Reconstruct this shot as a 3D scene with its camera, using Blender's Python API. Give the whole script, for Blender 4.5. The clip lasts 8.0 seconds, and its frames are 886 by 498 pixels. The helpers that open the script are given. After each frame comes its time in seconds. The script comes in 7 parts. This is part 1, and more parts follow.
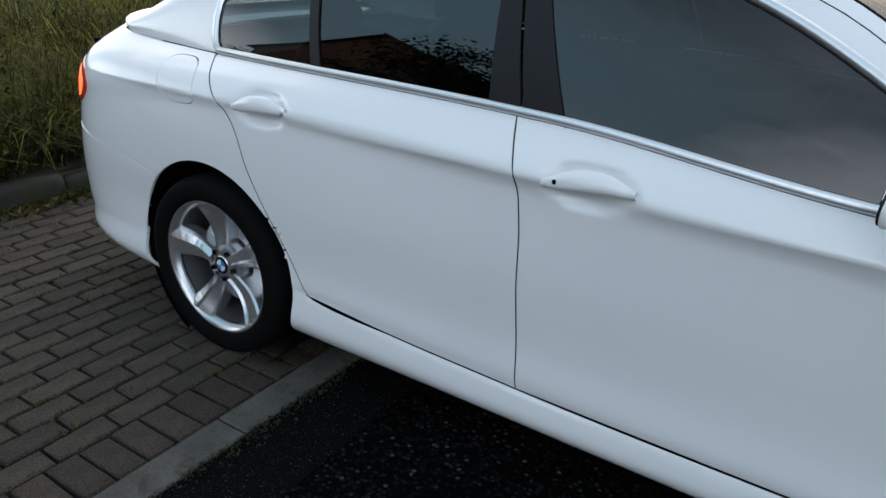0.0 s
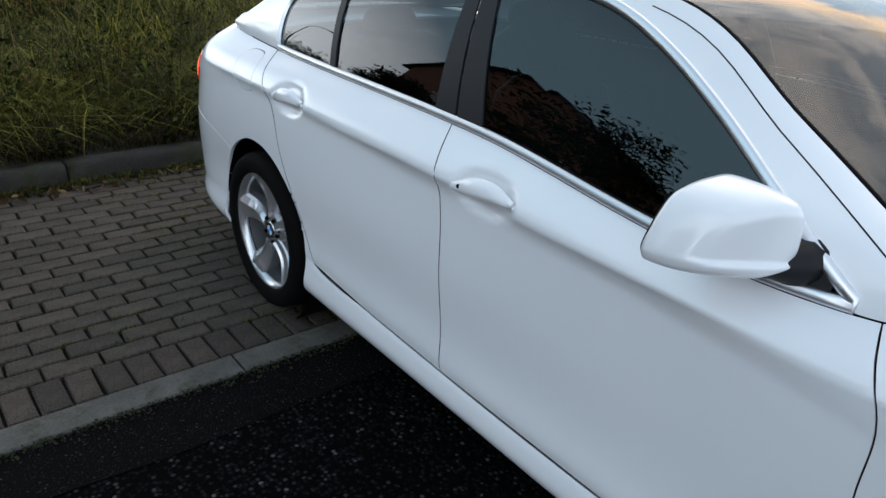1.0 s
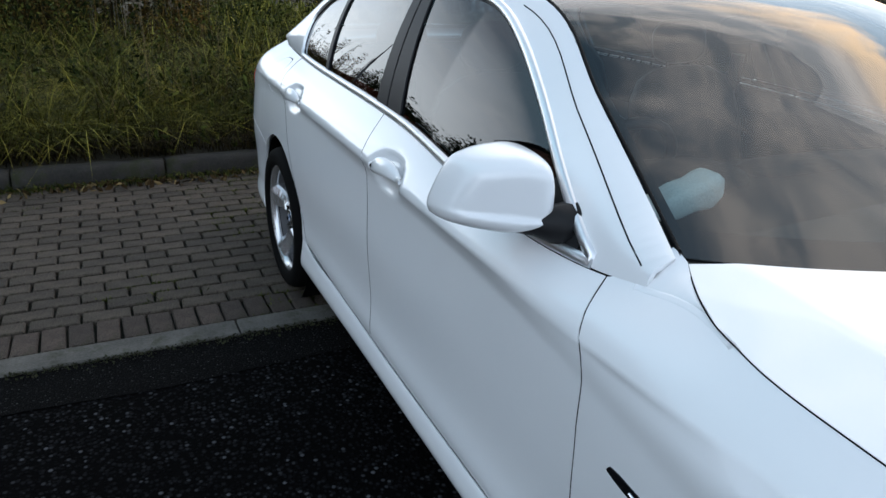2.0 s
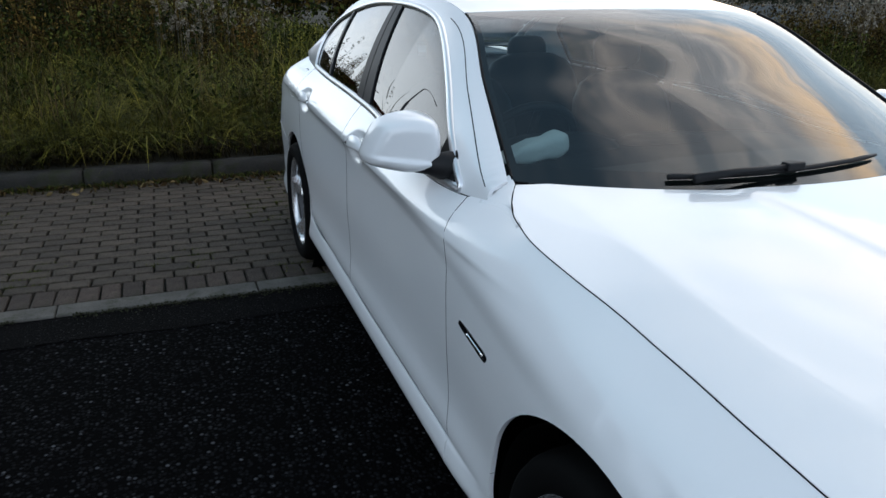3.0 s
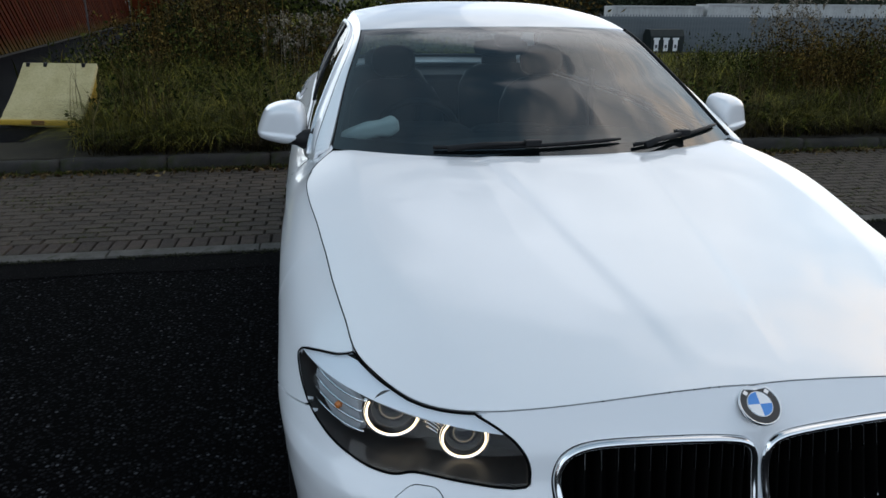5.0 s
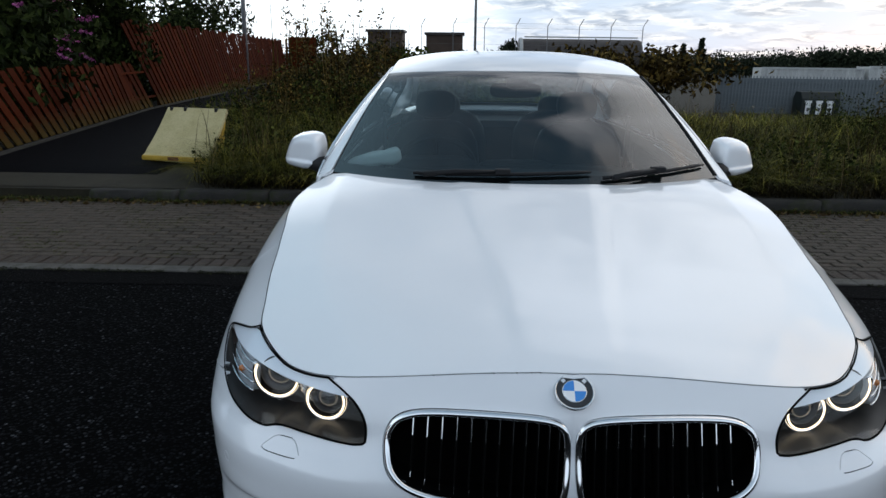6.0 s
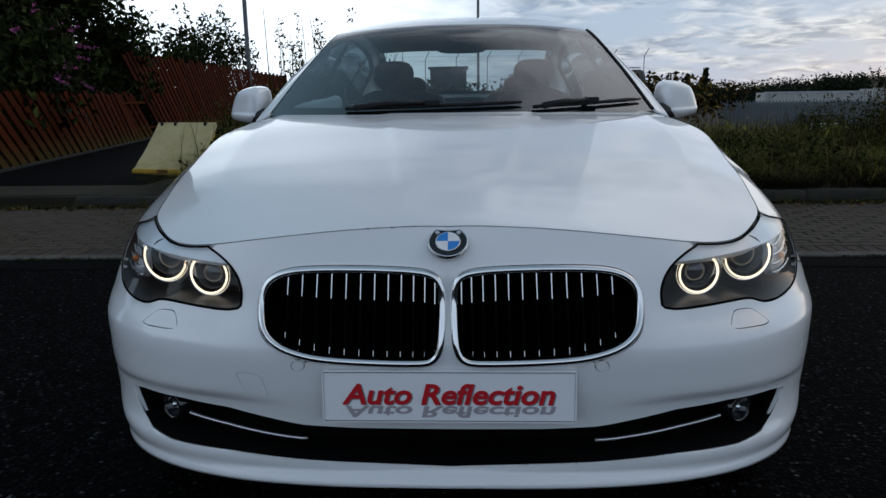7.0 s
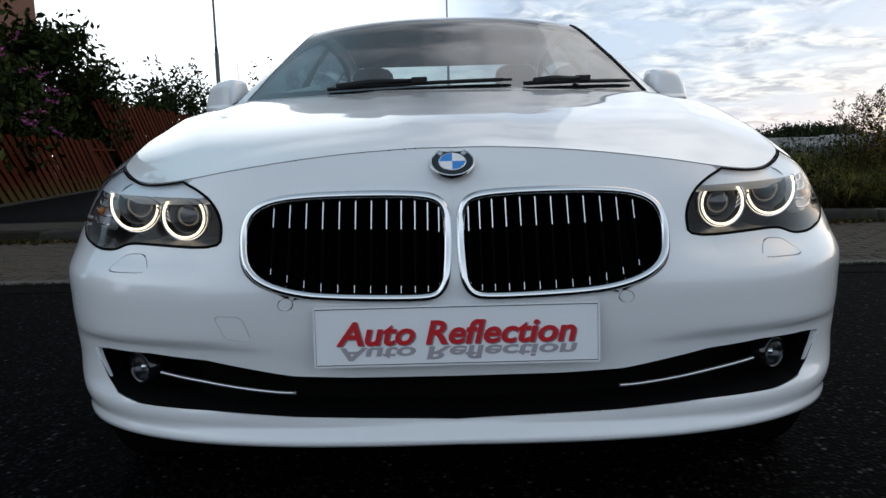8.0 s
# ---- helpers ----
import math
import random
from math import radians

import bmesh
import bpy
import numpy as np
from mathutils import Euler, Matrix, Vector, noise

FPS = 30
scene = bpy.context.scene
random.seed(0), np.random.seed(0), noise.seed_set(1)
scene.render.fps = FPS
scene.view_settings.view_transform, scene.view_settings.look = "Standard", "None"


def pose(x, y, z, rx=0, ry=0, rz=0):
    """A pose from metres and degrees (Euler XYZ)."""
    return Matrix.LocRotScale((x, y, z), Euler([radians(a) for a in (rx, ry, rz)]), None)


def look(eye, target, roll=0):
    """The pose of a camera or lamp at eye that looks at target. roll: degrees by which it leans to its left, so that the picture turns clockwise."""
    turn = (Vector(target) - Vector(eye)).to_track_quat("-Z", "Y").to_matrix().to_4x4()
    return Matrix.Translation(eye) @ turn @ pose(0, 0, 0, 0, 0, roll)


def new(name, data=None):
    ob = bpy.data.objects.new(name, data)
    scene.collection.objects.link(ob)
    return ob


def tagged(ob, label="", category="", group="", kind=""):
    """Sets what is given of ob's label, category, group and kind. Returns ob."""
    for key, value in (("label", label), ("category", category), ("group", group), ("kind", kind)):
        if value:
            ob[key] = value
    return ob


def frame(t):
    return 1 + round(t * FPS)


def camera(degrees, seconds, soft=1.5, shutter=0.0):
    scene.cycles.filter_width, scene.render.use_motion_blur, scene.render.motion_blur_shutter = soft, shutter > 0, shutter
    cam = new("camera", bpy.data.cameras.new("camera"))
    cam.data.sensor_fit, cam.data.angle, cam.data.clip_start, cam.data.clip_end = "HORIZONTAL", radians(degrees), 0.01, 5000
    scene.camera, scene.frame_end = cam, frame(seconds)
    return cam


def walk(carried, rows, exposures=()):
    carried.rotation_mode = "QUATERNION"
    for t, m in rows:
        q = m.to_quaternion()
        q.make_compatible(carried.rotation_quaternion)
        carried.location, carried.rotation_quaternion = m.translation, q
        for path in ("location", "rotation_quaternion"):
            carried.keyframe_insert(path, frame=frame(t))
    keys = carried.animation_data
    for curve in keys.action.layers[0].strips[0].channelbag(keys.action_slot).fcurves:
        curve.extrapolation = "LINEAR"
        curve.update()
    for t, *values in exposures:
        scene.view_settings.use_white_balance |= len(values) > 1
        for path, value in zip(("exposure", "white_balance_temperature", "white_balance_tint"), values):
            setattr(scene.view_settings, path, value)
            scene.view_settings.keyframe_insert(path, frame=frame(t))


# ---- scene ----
cam = camera(63.5, 8.0)
PATH = [
    (0, (-2.384, 1.097, 1.413), (-0.836, 2.08, 0.614), 2.5),
    (0.5, (-2.163, 0.829, 1.482), (-0.855, 2.101, 0.664), 0.6),
    (1, (-2.026, 0.422, 1.518), (-0.882, 1.834, 0.682), 2.8),
    (1.2, (-1.944, 0.276, 1.533), (-0.88, 1.709, 0.631), 0.9),
    (2.3, (-1.561, -0.347, 1.459), (-0.792, 1.351, 0.735), 3.1),
    (2.5, (-1.563, -0.515, 1.497), (-0.763, 1.141, 0.71), 3.2),
    (3, (-1.535, -0.868, 1.475), (-0.86, 0.881, 0.777), 1.1),
    (3.5, (-1.468, -1.22, 1.487), (-0.775, 0.498, 0.733), 2.3),
    (4, (-1.238, -1.514, 1.505), (-0.533, 0.194, 0.739), 3.3),
    (4.5, (-1.069, -1.695, 1.533), (-0.505, 0.098, 0.847), 2.2),
    (4.7, (-0.989, -1.771, 1.528), (-0.496, 0.047, 0.856), 1.3),
    (5.8, (-0.283, -2.049, 1.53), (-0.364, -0.16, 0.879), -0.1),
    (6, (-0.242, -2.152, 1.473), (-0.292, -0.222, 0.949), 0.7),
    (6.5, (-0.047, -2.252, 1.383), (-0.129, -0.311, 0.907), -0.6),
    (7, (0.052, -2.21, 1.093), (-0.033, -0.257, 0.67), -0.8),
    (7.5, (0.046, -2.131, 0.905), (-0.034, -0.157, 0.598), -1.6),
    (8, (-0.015, -2.111, 0.824), (-0.024, -0.13, 0.546), -1.5),
]
EXPOSURE = [(0, 0.86, 6400, 10), (1.0, 0.92, 6350, 11), (2.5, 0.82, 6150, 10), (3.5, 0.40, 6250, 10), (4.5, 0.32, 6250, 10), (6.0, 0.26, 6250, 10), (6.5, 0.02, 6150, 10), (7.0, -0.34, 6050, 10), (7.5, -0.16, 6300, 11), (8.0, 0.14, 6400, 10)]
walk(cam, [(t, look(eye, target, roll)) for t, eye, target, roll in PATH], EXPOSURE)

# ---- world, sun, exposure ----
world = bpy.data.worlds.new("sky")
scene.world = world
world.use_nodes = True
wn, wl = world.node_tree.nodes, world.node_tree.links
wn.clear()


def wnode(kind, **kw):
    n = wn.new(kind)
    for k, v in kw.items():
        n.inputs[k].default_value = v
    return n


def wmath(op, a, b=None):
    n = wn.new("ShaderNodeMath")
    n.operation = op
    for i, v in enumerate((a, b)):
        if v is None:
            continue
        if isinstance(v, (int, float)):
            n.inputs[i].default_value = v
        else:
            wl.new(v, n.inputs[i])
    return n.outputs[0]


def wramp(fac, stops):
    n = wn.new("ShaderNodeValToRGB")
    el = n.color_ramp.elements
    while len(el) < len(stops):
        el.new(0.5)
    for e, (p, c) in zip(el, stops):
        e.position, e.color = p, (*c, 1)
    wl.new(fac, n.inputs[0])
    return n.outputs[0]


def wmix(fac, a, b):
    n = wn.new("ShaderNodeMix")
    n.data_type = "RGBA"
    for sock, v in ((n.inputs[0], fac), (n.inputs[6], a), (n.inputs[7], b)):
        if isinstance(v, (int, float)):
            sock.default_value = v
        elif isinstance(v, tuple):
            sock.default_value = (*v, 1)
        else:
            wl.new(v, sock)
    return n.outputs[2]


SUN_AZ, SUN_EL = 50, 7          # degrees: from +y towards +x, and above the horizon
sky = wn.new("ShaderNodeTexSky")
sky.sky_type, sky.sun_disc = "NISHITA", False
sky.sun_elevation, sky.sun_rotation = radians(SUN_EL), radians(SUN_AZ)
co = wn.new("ShaderNodeTexCoord")
sep = wn.new("ShaderNodeSeparateXYZ")
wl.new(co.outputs["Generated"], sep.inputs[0])
# cloud plane: the sky's direction laid out on a flat ceiling
up = wmath("MAXIMUM", wmath("ADD", sep.outputs[2], 0.16), 0.03)
comb = wn.new("ShaderNodeCombineXYZ")
wl.new(wmath("DIVIDE", sep.outputs[0], up), comb.inputs[0])
wl.new(wmath("DIVIDE", sep.outputs[1], up), comb.inputs[1])
big = wnode("ShaderNodeTexNoise", Scale=1.9, Detail=7.0, Roughness=0.55, Distortion=0.5)
wl.new(comb.outputs[0], big.inputs["Vector"])
fine = wnode("ShaderNodeTexNoise", Scale=5.6, Detail=7.0, Roughness=0.58, Distortion=0.6)
wl.new(comb.outputs[0], fine.inputs["Vector"])
# how near a direction is to the low sun
dot = wn.new("ShaderNodeVectorMath")
dot.operation = "DOT_PRODUCT"
wl.new(co.outputs["Generated"], dot.inputs[0])
dot.inputs[1].default_value = (math.sin(radians(SUN_AZ)) * 0.98, math.cos(radians(SUN_AZ)) * 0.98, 0.2)
near_sun = wramp(wmath("ADD", wmath("MULTIPLY", dot.outputs["Value"], 0.5), 0.5), [(0.70, (0, 0, 0)), (0.97, (1, 1, 1))])
flat = wmath("MAXIMUM", wmath("SQRT", wmath("SUBTRACT", 1.0, wmath("MULTIPLY", sep.outputs[2], sep.outputs[2]))), 0.05)
east, north = wmath("DIVIDE", sep.outputs[0], flat), wmath("DIVIDE", sep.outputs[1], flat)
cloud = wramp(big.outputs[0], [(0.40, (0, 0, 0)), (0.60, (1, 1, 1))])
lit = wramp(fine.outputs[0], [(0.40, (0, 0, 0)), (0.62, (1, 1, 1))])
# low sky: broken white and blue-grey cloud
low_cloud = wmix(lit, (0.46, 0.58, 0.78), wmix(near_sun, (1.10, 1.17, 1.25), (1.42, 1.45, 1.48)))
low_sky = wmix(cloud, (0.74, 0.90, 1.14), low_cloud)
# high sky: dull blue-grey layer with thin paler streaks
high_sky = wmix(wmath("MULTIPLY", cloud, 0.55), (0.43, 0.55, 0.68), wmix(lit, (0.43, 0.53, 0.63), (0.72, 0.82, 0.92)))
height = wmath("ADD", sep.outputs[2], wmath("MULTIPLY", wmath("SUBTRACT", big.outputs[0], 0.5), 0.30))
overcast = wmix(wramp(height, [(0.26, (0, 0, 0)), (0.46, (1, 1, 1))]), low_sky, high_sky)
# a heavy dark blue layer hangs high ahead
dark_dir = wn.new("ShaderNodeVectorMath")
dark_dir.operation = "DOT_PRODUCT"
wl.new(co.outputs["Generated"], dark_dir.inputs[0])
dark_dir.inputs[1].default_value = (0.02, 0.50, 0.866)
heavy = wramp(wmath("ADD", dark_dir.outputs["Value"], wmath("MULTIPLY", wmath("SUBTRACT", fine.outputs[0], 0.5), 0.16)), [(0.78, (0, 0, 0)), (0.95, (1, 1, 1))])
overcast = wmix(heavy, overcast, wmix(lit, (0.15, 0.26, 0.36), (0.27, 0.38, 0.47)))
# a broad cloud bank stands half way up on one side: dull brown folds, lit folds, and an orange rim along its foot
toward = wmath("ADD", wmath("MULTIPLY", east, 0.62), wmath("MULTIPLY", north, 0.785))
side = wramp(wmath("ADD", wmath("MULTIPLY", toward, 0.5), 0.5), [(0.72, (0, 0, 0)), (0.92, (1, 1, 1))])
rise = wmath("ADD", sep.outputs[2], wmath("MULTIPLY", wmath("SUBTRACT", fine.outputs[0], 0.5), 0.30))
crest = wmath("ADD", wmath("ADD", rise, wmath("MULTIPLY", wmath("SUBTRACT", fine.outputs[0], 0.5), 0.25)), wmath("MULTIPLY", wmath("SUBTRACT", east, 0.25), 0.12))
bank = wmath("MULTIPLY", wmath("MULTIPLY", side, wramp(rise, [(0.32, (0, 0, 0)), (0.42, (1, 1, 1))])), wramp(crest, [(0.63, (1, 1, 1)), (0.79, (0, 0, 0))]))
overcast = wmix(bank, overcast, wmix(lit, (0.44, 0.48, 0.55), (0.92, 0.94, 0.98)))
# two sunlit cloud heads rise out of the bank
for aim, core, edge, tone in (((0.47, 0.63, 0.62), 0.993, 0.962, (1.5, 1.5, 1.5)), ((0.20, 0.70, 0.685), 0.996, 0.968, (1.6, 1.62, 1.68))):
    head = wn.new("ShaderNodeVectorMath")
    head.operation = "DOT_PRODUCT"
    wl.new(co.outputs["Generated"], head.inputs[0])
    head.inputs[1].default_value = aim
    near = wmath("ADD", head.outputs["Value"], wmath("MULTIPLY", wmath("SUBTRACT", fine.outputs[0], 0.5), 0.055))
    overcast = wmix(wramp(near, [(edge, (0, 0, 0)), (core, (1, 1, 1))]), overcast, tone)


def toward_of(x, y, z, low, high, ragged=0.0):
    """How far a direction falls inside a ragged round patch of sky about (x, y, z)."""
    d = wn.new("ShaderNodeVectorMath")
    d.operation = "DOT_PRODUCT"
    wl.new(co.outputs["Generated"], d.inputs[0])
    d.inputs[1].default_value = Vector((x, y, z)).normalized()
    return wramp(wmath("ADD", d.outputs["Value"], wmath("MULTIPLY", wmath("SUBTRACT", fine.outputs[0], 0.5), ragged)), [(low, (0, 0, 0)), (high, (1, 1, 1))])


# clear blue sky low in the east, and a brown cloud above it with an orange lower edge
clear_east = wmath("MULTIPLY", toward_of(0.86, 0.40, 0.25, 0.88, 0.95), wramp(sep.outputs[2], [(0.06, (0, 0, 0)), (0.16, (1, 1, 1))]))
overcast = wmix(clear_east, overcast, wmix(wmath("MULTIPLY", lit, cloud), (0.55, 0.88, 1.18), (1.10, 1.30, 1.45)))
brown = toward_of(0.66, 0.14, 0.74, 0.862, 0.935, 0.10)
foot = wmath("ADD", sep.outputs[2], wmath("MULTIPLY", wmath("SUBTRACT", big.outputs[0], 0.5), 0.35))
brown = wmath("MULTIPLY", brown, wramp(foot, [(0.44, (0, 0, 0)), (0.48, (1, 1, 1))]))
overcast = wmix(brown, overcast, wmix(lit, (0.84, 0.90, 0.96), (1.75, 1.62, 1.50)))
rim = wmath("MULTIPLY", brown, wramp(foot, [(0.44, (0, 0, 0)), (0.49, (1, 1, 1)), (0.53, (0.6, 0.6, 0.6)), (0.61, (0, 0, 0))]))
overcast = wmix(rim, overcast, (2.9, 2.0, 1.15))
# the western sky is a clear dull teal
overcast = wmix(toward_of(-0.62, 0.52, 0.58, 0.88, 0.98), overcast, (0.46, 0.74, 0.90))
# bright thin cloud low in the west lights the car's flank
west = wmath("MULTIPLY", toward_of(-0.93, -0.28, 0.20, 0.80, 0.95, 0.06), 0.85)
overcast = wmix(west, overcast, (1.95, 2.12, 2.30))
# the low sky ahead is brightest, where the sun has gone down behind thin cloud
glow_dir = wn.new("ShaderNodeVectorMath")
glow_dir.operation = "DOT_PRODUCT"
wl.new(co.outputs["Generated"], glow_dir.inputs[0])
glow_dir.inputs[1].default_value = (-0.31, 0.945, 0.10)
glow_fac = wramp(glow_dir.outputs["Value"], [(0.925, (0, 0, 0)), (0.99, (1, 1, 1))])
behind = wramp(wmath("ADD", wmath("MULTIPLY", north, -0.5), 0.5), [(0.45, (0, 0, 0)), (0.85, (1, 1, 1))])
open_sky = wmath("MULTIPLY", behind, wramp(sep.outputs[2], [(0.30, (0.55, 0.55, 0.55)), (0.70, (0, 0, 0))]))
overcast = wmix(open_sky, overcast, (1.28, 1.46, 1.66))
overcast = wmix(wmath("MULTIPLY", glow_fac, 0.8), overcast, (2.6, 2.75, 2.8))
bg_sky, bg_cloud = wn.new("ShaderNodeBackground"), wn.new("ShaderNodeBackground")
wl.new(sky.outputs[0], bg_sky.inputs[0])
bg_sky.inputs[1].default_value = 0.02
wl.new(overcast, bg_cloud.inputs[0])
bg_cloud.inputs[1].default_value = 0.66
add = wn.new("ShaderNodeAddShader")
wl.new(bg_sky.outputs[0], add.inputs[0])
wl.new(bg_cloud.outputs[0], add.inputs[1])
wout = wn.new("ShaderNodeOutputWorld")
wl.new(add.outputs[0], wout.inputs[0])

sun_data = bpy.data.lights.new("sun", "SUN")
sun_data.energy, sun_data.angle, sun_data.color = 0.4, radians(75), (1.0, 0.93, 0.85)
sun = new("sun", sun_data)
sun.matrix_world = look((0, 0, 0), (-math.sin(radians(SUN_AZ)), -math.cos(radians(SUN_AZ)), -math.tan(radians(14))))


# ---- materials ----
def material(name, color, rough=0.5, metal=0.0, coat=0.0, spec=0.5, coat_rough=0.03):
    m = bpy.data.materials.new(name)
    m.use_nodes = True
    b = m.node_tree.nodes["Principled BSDF"]
    b.inputs["Base Color"].default_value = (*color, 1)
    b.inputs["Roughness"].default_value = rough
    b.inputs["Metallic"].default_value = metal
    b.inputs["Coat Weight"].default_value = coat
    b.inputs["Coat Roughness"].default_value = coat_rough
    b.inputs["Specular IOR Level"].default_value = spec
    return m


def tex_noise(m, scale, detail=4.0, rough=0.6, coords="Object", dist=0.0):
    nt = m.node_tree
    tc = nt.nodes.new("ShaderNodeTexCoord")
    n = nt.nodes.new("ShaderNodeTexNoise")
    n.inputs["Scale"].default_value, n.inputs["Detail"].default_value = scale, detail
    n.inputs["Roughness"].default_value, n.inputs["Distortion"].default_value = rough, dist
    nt.links.new(tc.outputs[coords], n.inputs["Vector"])
    return n.outputs[0]


def ramp(m, fac, stops):
    n = m.node_tree.nodes.new("ShaderNodeValToRGB")
    el = n.color_ramp.elements
    while len(el) < len(stops):
        el.new(0.5)
    for e, (p, c) in zip(el, stops):
        e.position, e.color = p, (*c, 1)
    m.node_tree.links.new(fac, n.inputs[0])
    return n.outputs[0]


def mixc(m, fac, a, b, mode="MIX"):
    n = m.node_tree.nodes.new("ShaderNodeMix")
    n.data_type, n.blend_type = "RGBA", mode
    for sock, v in ((n.inputs[0], fac), (n.inputs[6], a), (n.inputs[7], b)):
        if isinstance(v, (int, float)):
            sock.default_value = v
        elif isinstance(v, tuple):
            sock.default_value = (*v, 1)
        else:
            m.node_tree.links.new(v, sock)
    return n.outputs[2]


def put_in(m, sock, out):
    m.node_tree.links.new(out, m.node_tree.nodes["Principled BSDF"].inputs[sock])


def bump(m, height, strength=0.3, distance=0.01):
    n = m.node_tree.nodes.new("ShaderNodeBump")
    n.inputs["Strength"].default_value, n.inputs["Distance"].default_value = strength, distance
    m.node_tree.links.new(height, n.inputs["Height"])
    put_in(m, "Normal", n.outputs[0])


def island(m, low, high, source="island"):
    """A shade per loose piece, or per object."""
    nt = m.node_tree
    if source == "island":
        r = nt.nodes.new("ShaderNodeNewGeometry").outputs["Random Per Island"]
    else:
        r = nt.nodes.new("ShaderNodeObjectInfo").outputs["Random"]
    return ramp(m, r, [(0.0, low), (1.0, high)])


def worn(name, low, high, rough=0.8, scale=8.0, fine=60.0, bumps=0.3, dist=0.004, spec=0.3, metal=0.0):
    """A plain surface with stains at one scale and grain at another."""
    m = material(name, low, rough, metal, spec=spec)
    a = ramp(m, tex_noise(m, scale, 5), [(0.3, low), (0.7, high)])
    g = tex_noise(m, fine, 3)
    put_in(m, "Base Color", mixc(m, 0.35, a, ramp(m, g, [(0.25, tuple(c * 0.5 for c in low)), (0.75, high)])))
    bump(m, g, bumps, dist)
    return m


PAINT = material("white_car_paint", (0.80, 0.81, 0.82), 0.32, coat=1.0, coat_rough=0.02)
put_in(PAINT, "Base Color", ramp(PAINT, tex_noise(PAINT, 3.0, 5), [(0.3, (0.79, 0.80, 0.815)), (0.75, (0.815, 0.82, 0.83))]))
CHROME = material("chrome", (0.78, 0.79, 0.80), 0.10, 1.0)
SATIN = material("satin_aluminium", (0.78, 0.79, 0.81), 0.38, 1.0)
ALLOY = material("silver_wheel_lacquer", (0.58, 0.59, 0.61), 0.27, 0.85, coat=0.4)
bump(ALLOY, tex_noise(ALLOY, 300, 2), 0.02, 0.001)
BLACK_GLOSS = material("gloss_black", (0.006, 0.006, 0.007), 0.08, coat=0.6)
BLACK_PLASTIC = material("black_plastic", (0.009, 0.009, 0.010), 0.55, spec=0.25)
bump(BLACK_PLASTIC, tex_noise(BLACK_PLASTIC, 400, 2), 0.15, 0.001)
DARK_TRIM = material("pillar_film_black", (0.008, 0.008, 0.010), 0.5, coat=0.0, spec=0.25)
SEAL_BLACK = material("black_glass_border", (0.004, 0.004, 0.0045), 0.6, spec=0.12)
VOID = material("matt_black", (0.003, 0.003, 0.003), 0.95, spec=0.05)
RUBBER = material("tyre_rubber", (0.0045, 0.0045, 0.0045), 0.8, spec=0.05)
bump(RUBBER, tex_noise(RUBBER, 90, 3), 0.2, 0.002)
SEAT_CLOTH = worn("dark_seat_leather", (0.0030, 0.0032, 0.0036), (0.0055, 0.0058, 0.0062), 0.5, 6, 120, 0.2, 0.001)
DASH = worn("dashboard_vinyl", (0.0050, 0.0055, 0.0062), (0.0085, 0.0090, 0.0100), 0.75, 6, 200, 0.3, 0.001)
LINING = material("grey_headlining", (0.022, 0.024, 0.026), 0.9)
BEIGE_PLASTIC = material("grey_console", (0.08, 0.08, 0.085), 0.5)
CLOTH_WHITE = worn("white_cloth", (0.80, 0.81, 0.76), (0.88, 0.88, 0.84), 0.9, 10, 220, 0.5, 0.004)
BLUE = material("enamel_blue", (0.03, 0.22, 0.62), 0.15, coat=1.0)
WHITE_ENAMEL = material("enamel_white", (0.8, 0.8, 0.8), 0.15, coat=1.0)
RED_LENS = material("red_lamp_lens", (0.6, 0.03, 0.02), 0.08, coat=1.0)
AMBER = material("amber_reflector", (0.8, 0.25, 0.03), 0.1, coat=1.0)
PLATE_WHITE = material("plate_white", (0.86, 0.87, 0.89), 0.15, coat=0.5)
RED_PRINT = material("red_print", (0.52, 0.012, 0.02), 0.3)
GREY_PRINT = material("grey_print", (0.22, 0.23, 0.25), 0.3)
PALE_PRINT = material("pale_grey_print", (0.36, 0.33, 0.36), 0.3)


def glow(name, color, strength):
    m = material(name, color, 0.3)
    b = m.node_tree.nodes["Principled BSDF"]
    b.inputs["Emission Color"].default_value = (*color, 1)
    b.inputs["Emission Strength"].default_value = strength
    return m


HALO = glow("lit_halo_ring", (1.0, 0.80, 0.54), 2.0)
TAIL_GLOW = glow("lit_tail_lamp", (1.0, 0.10, 0.03), 1.6)


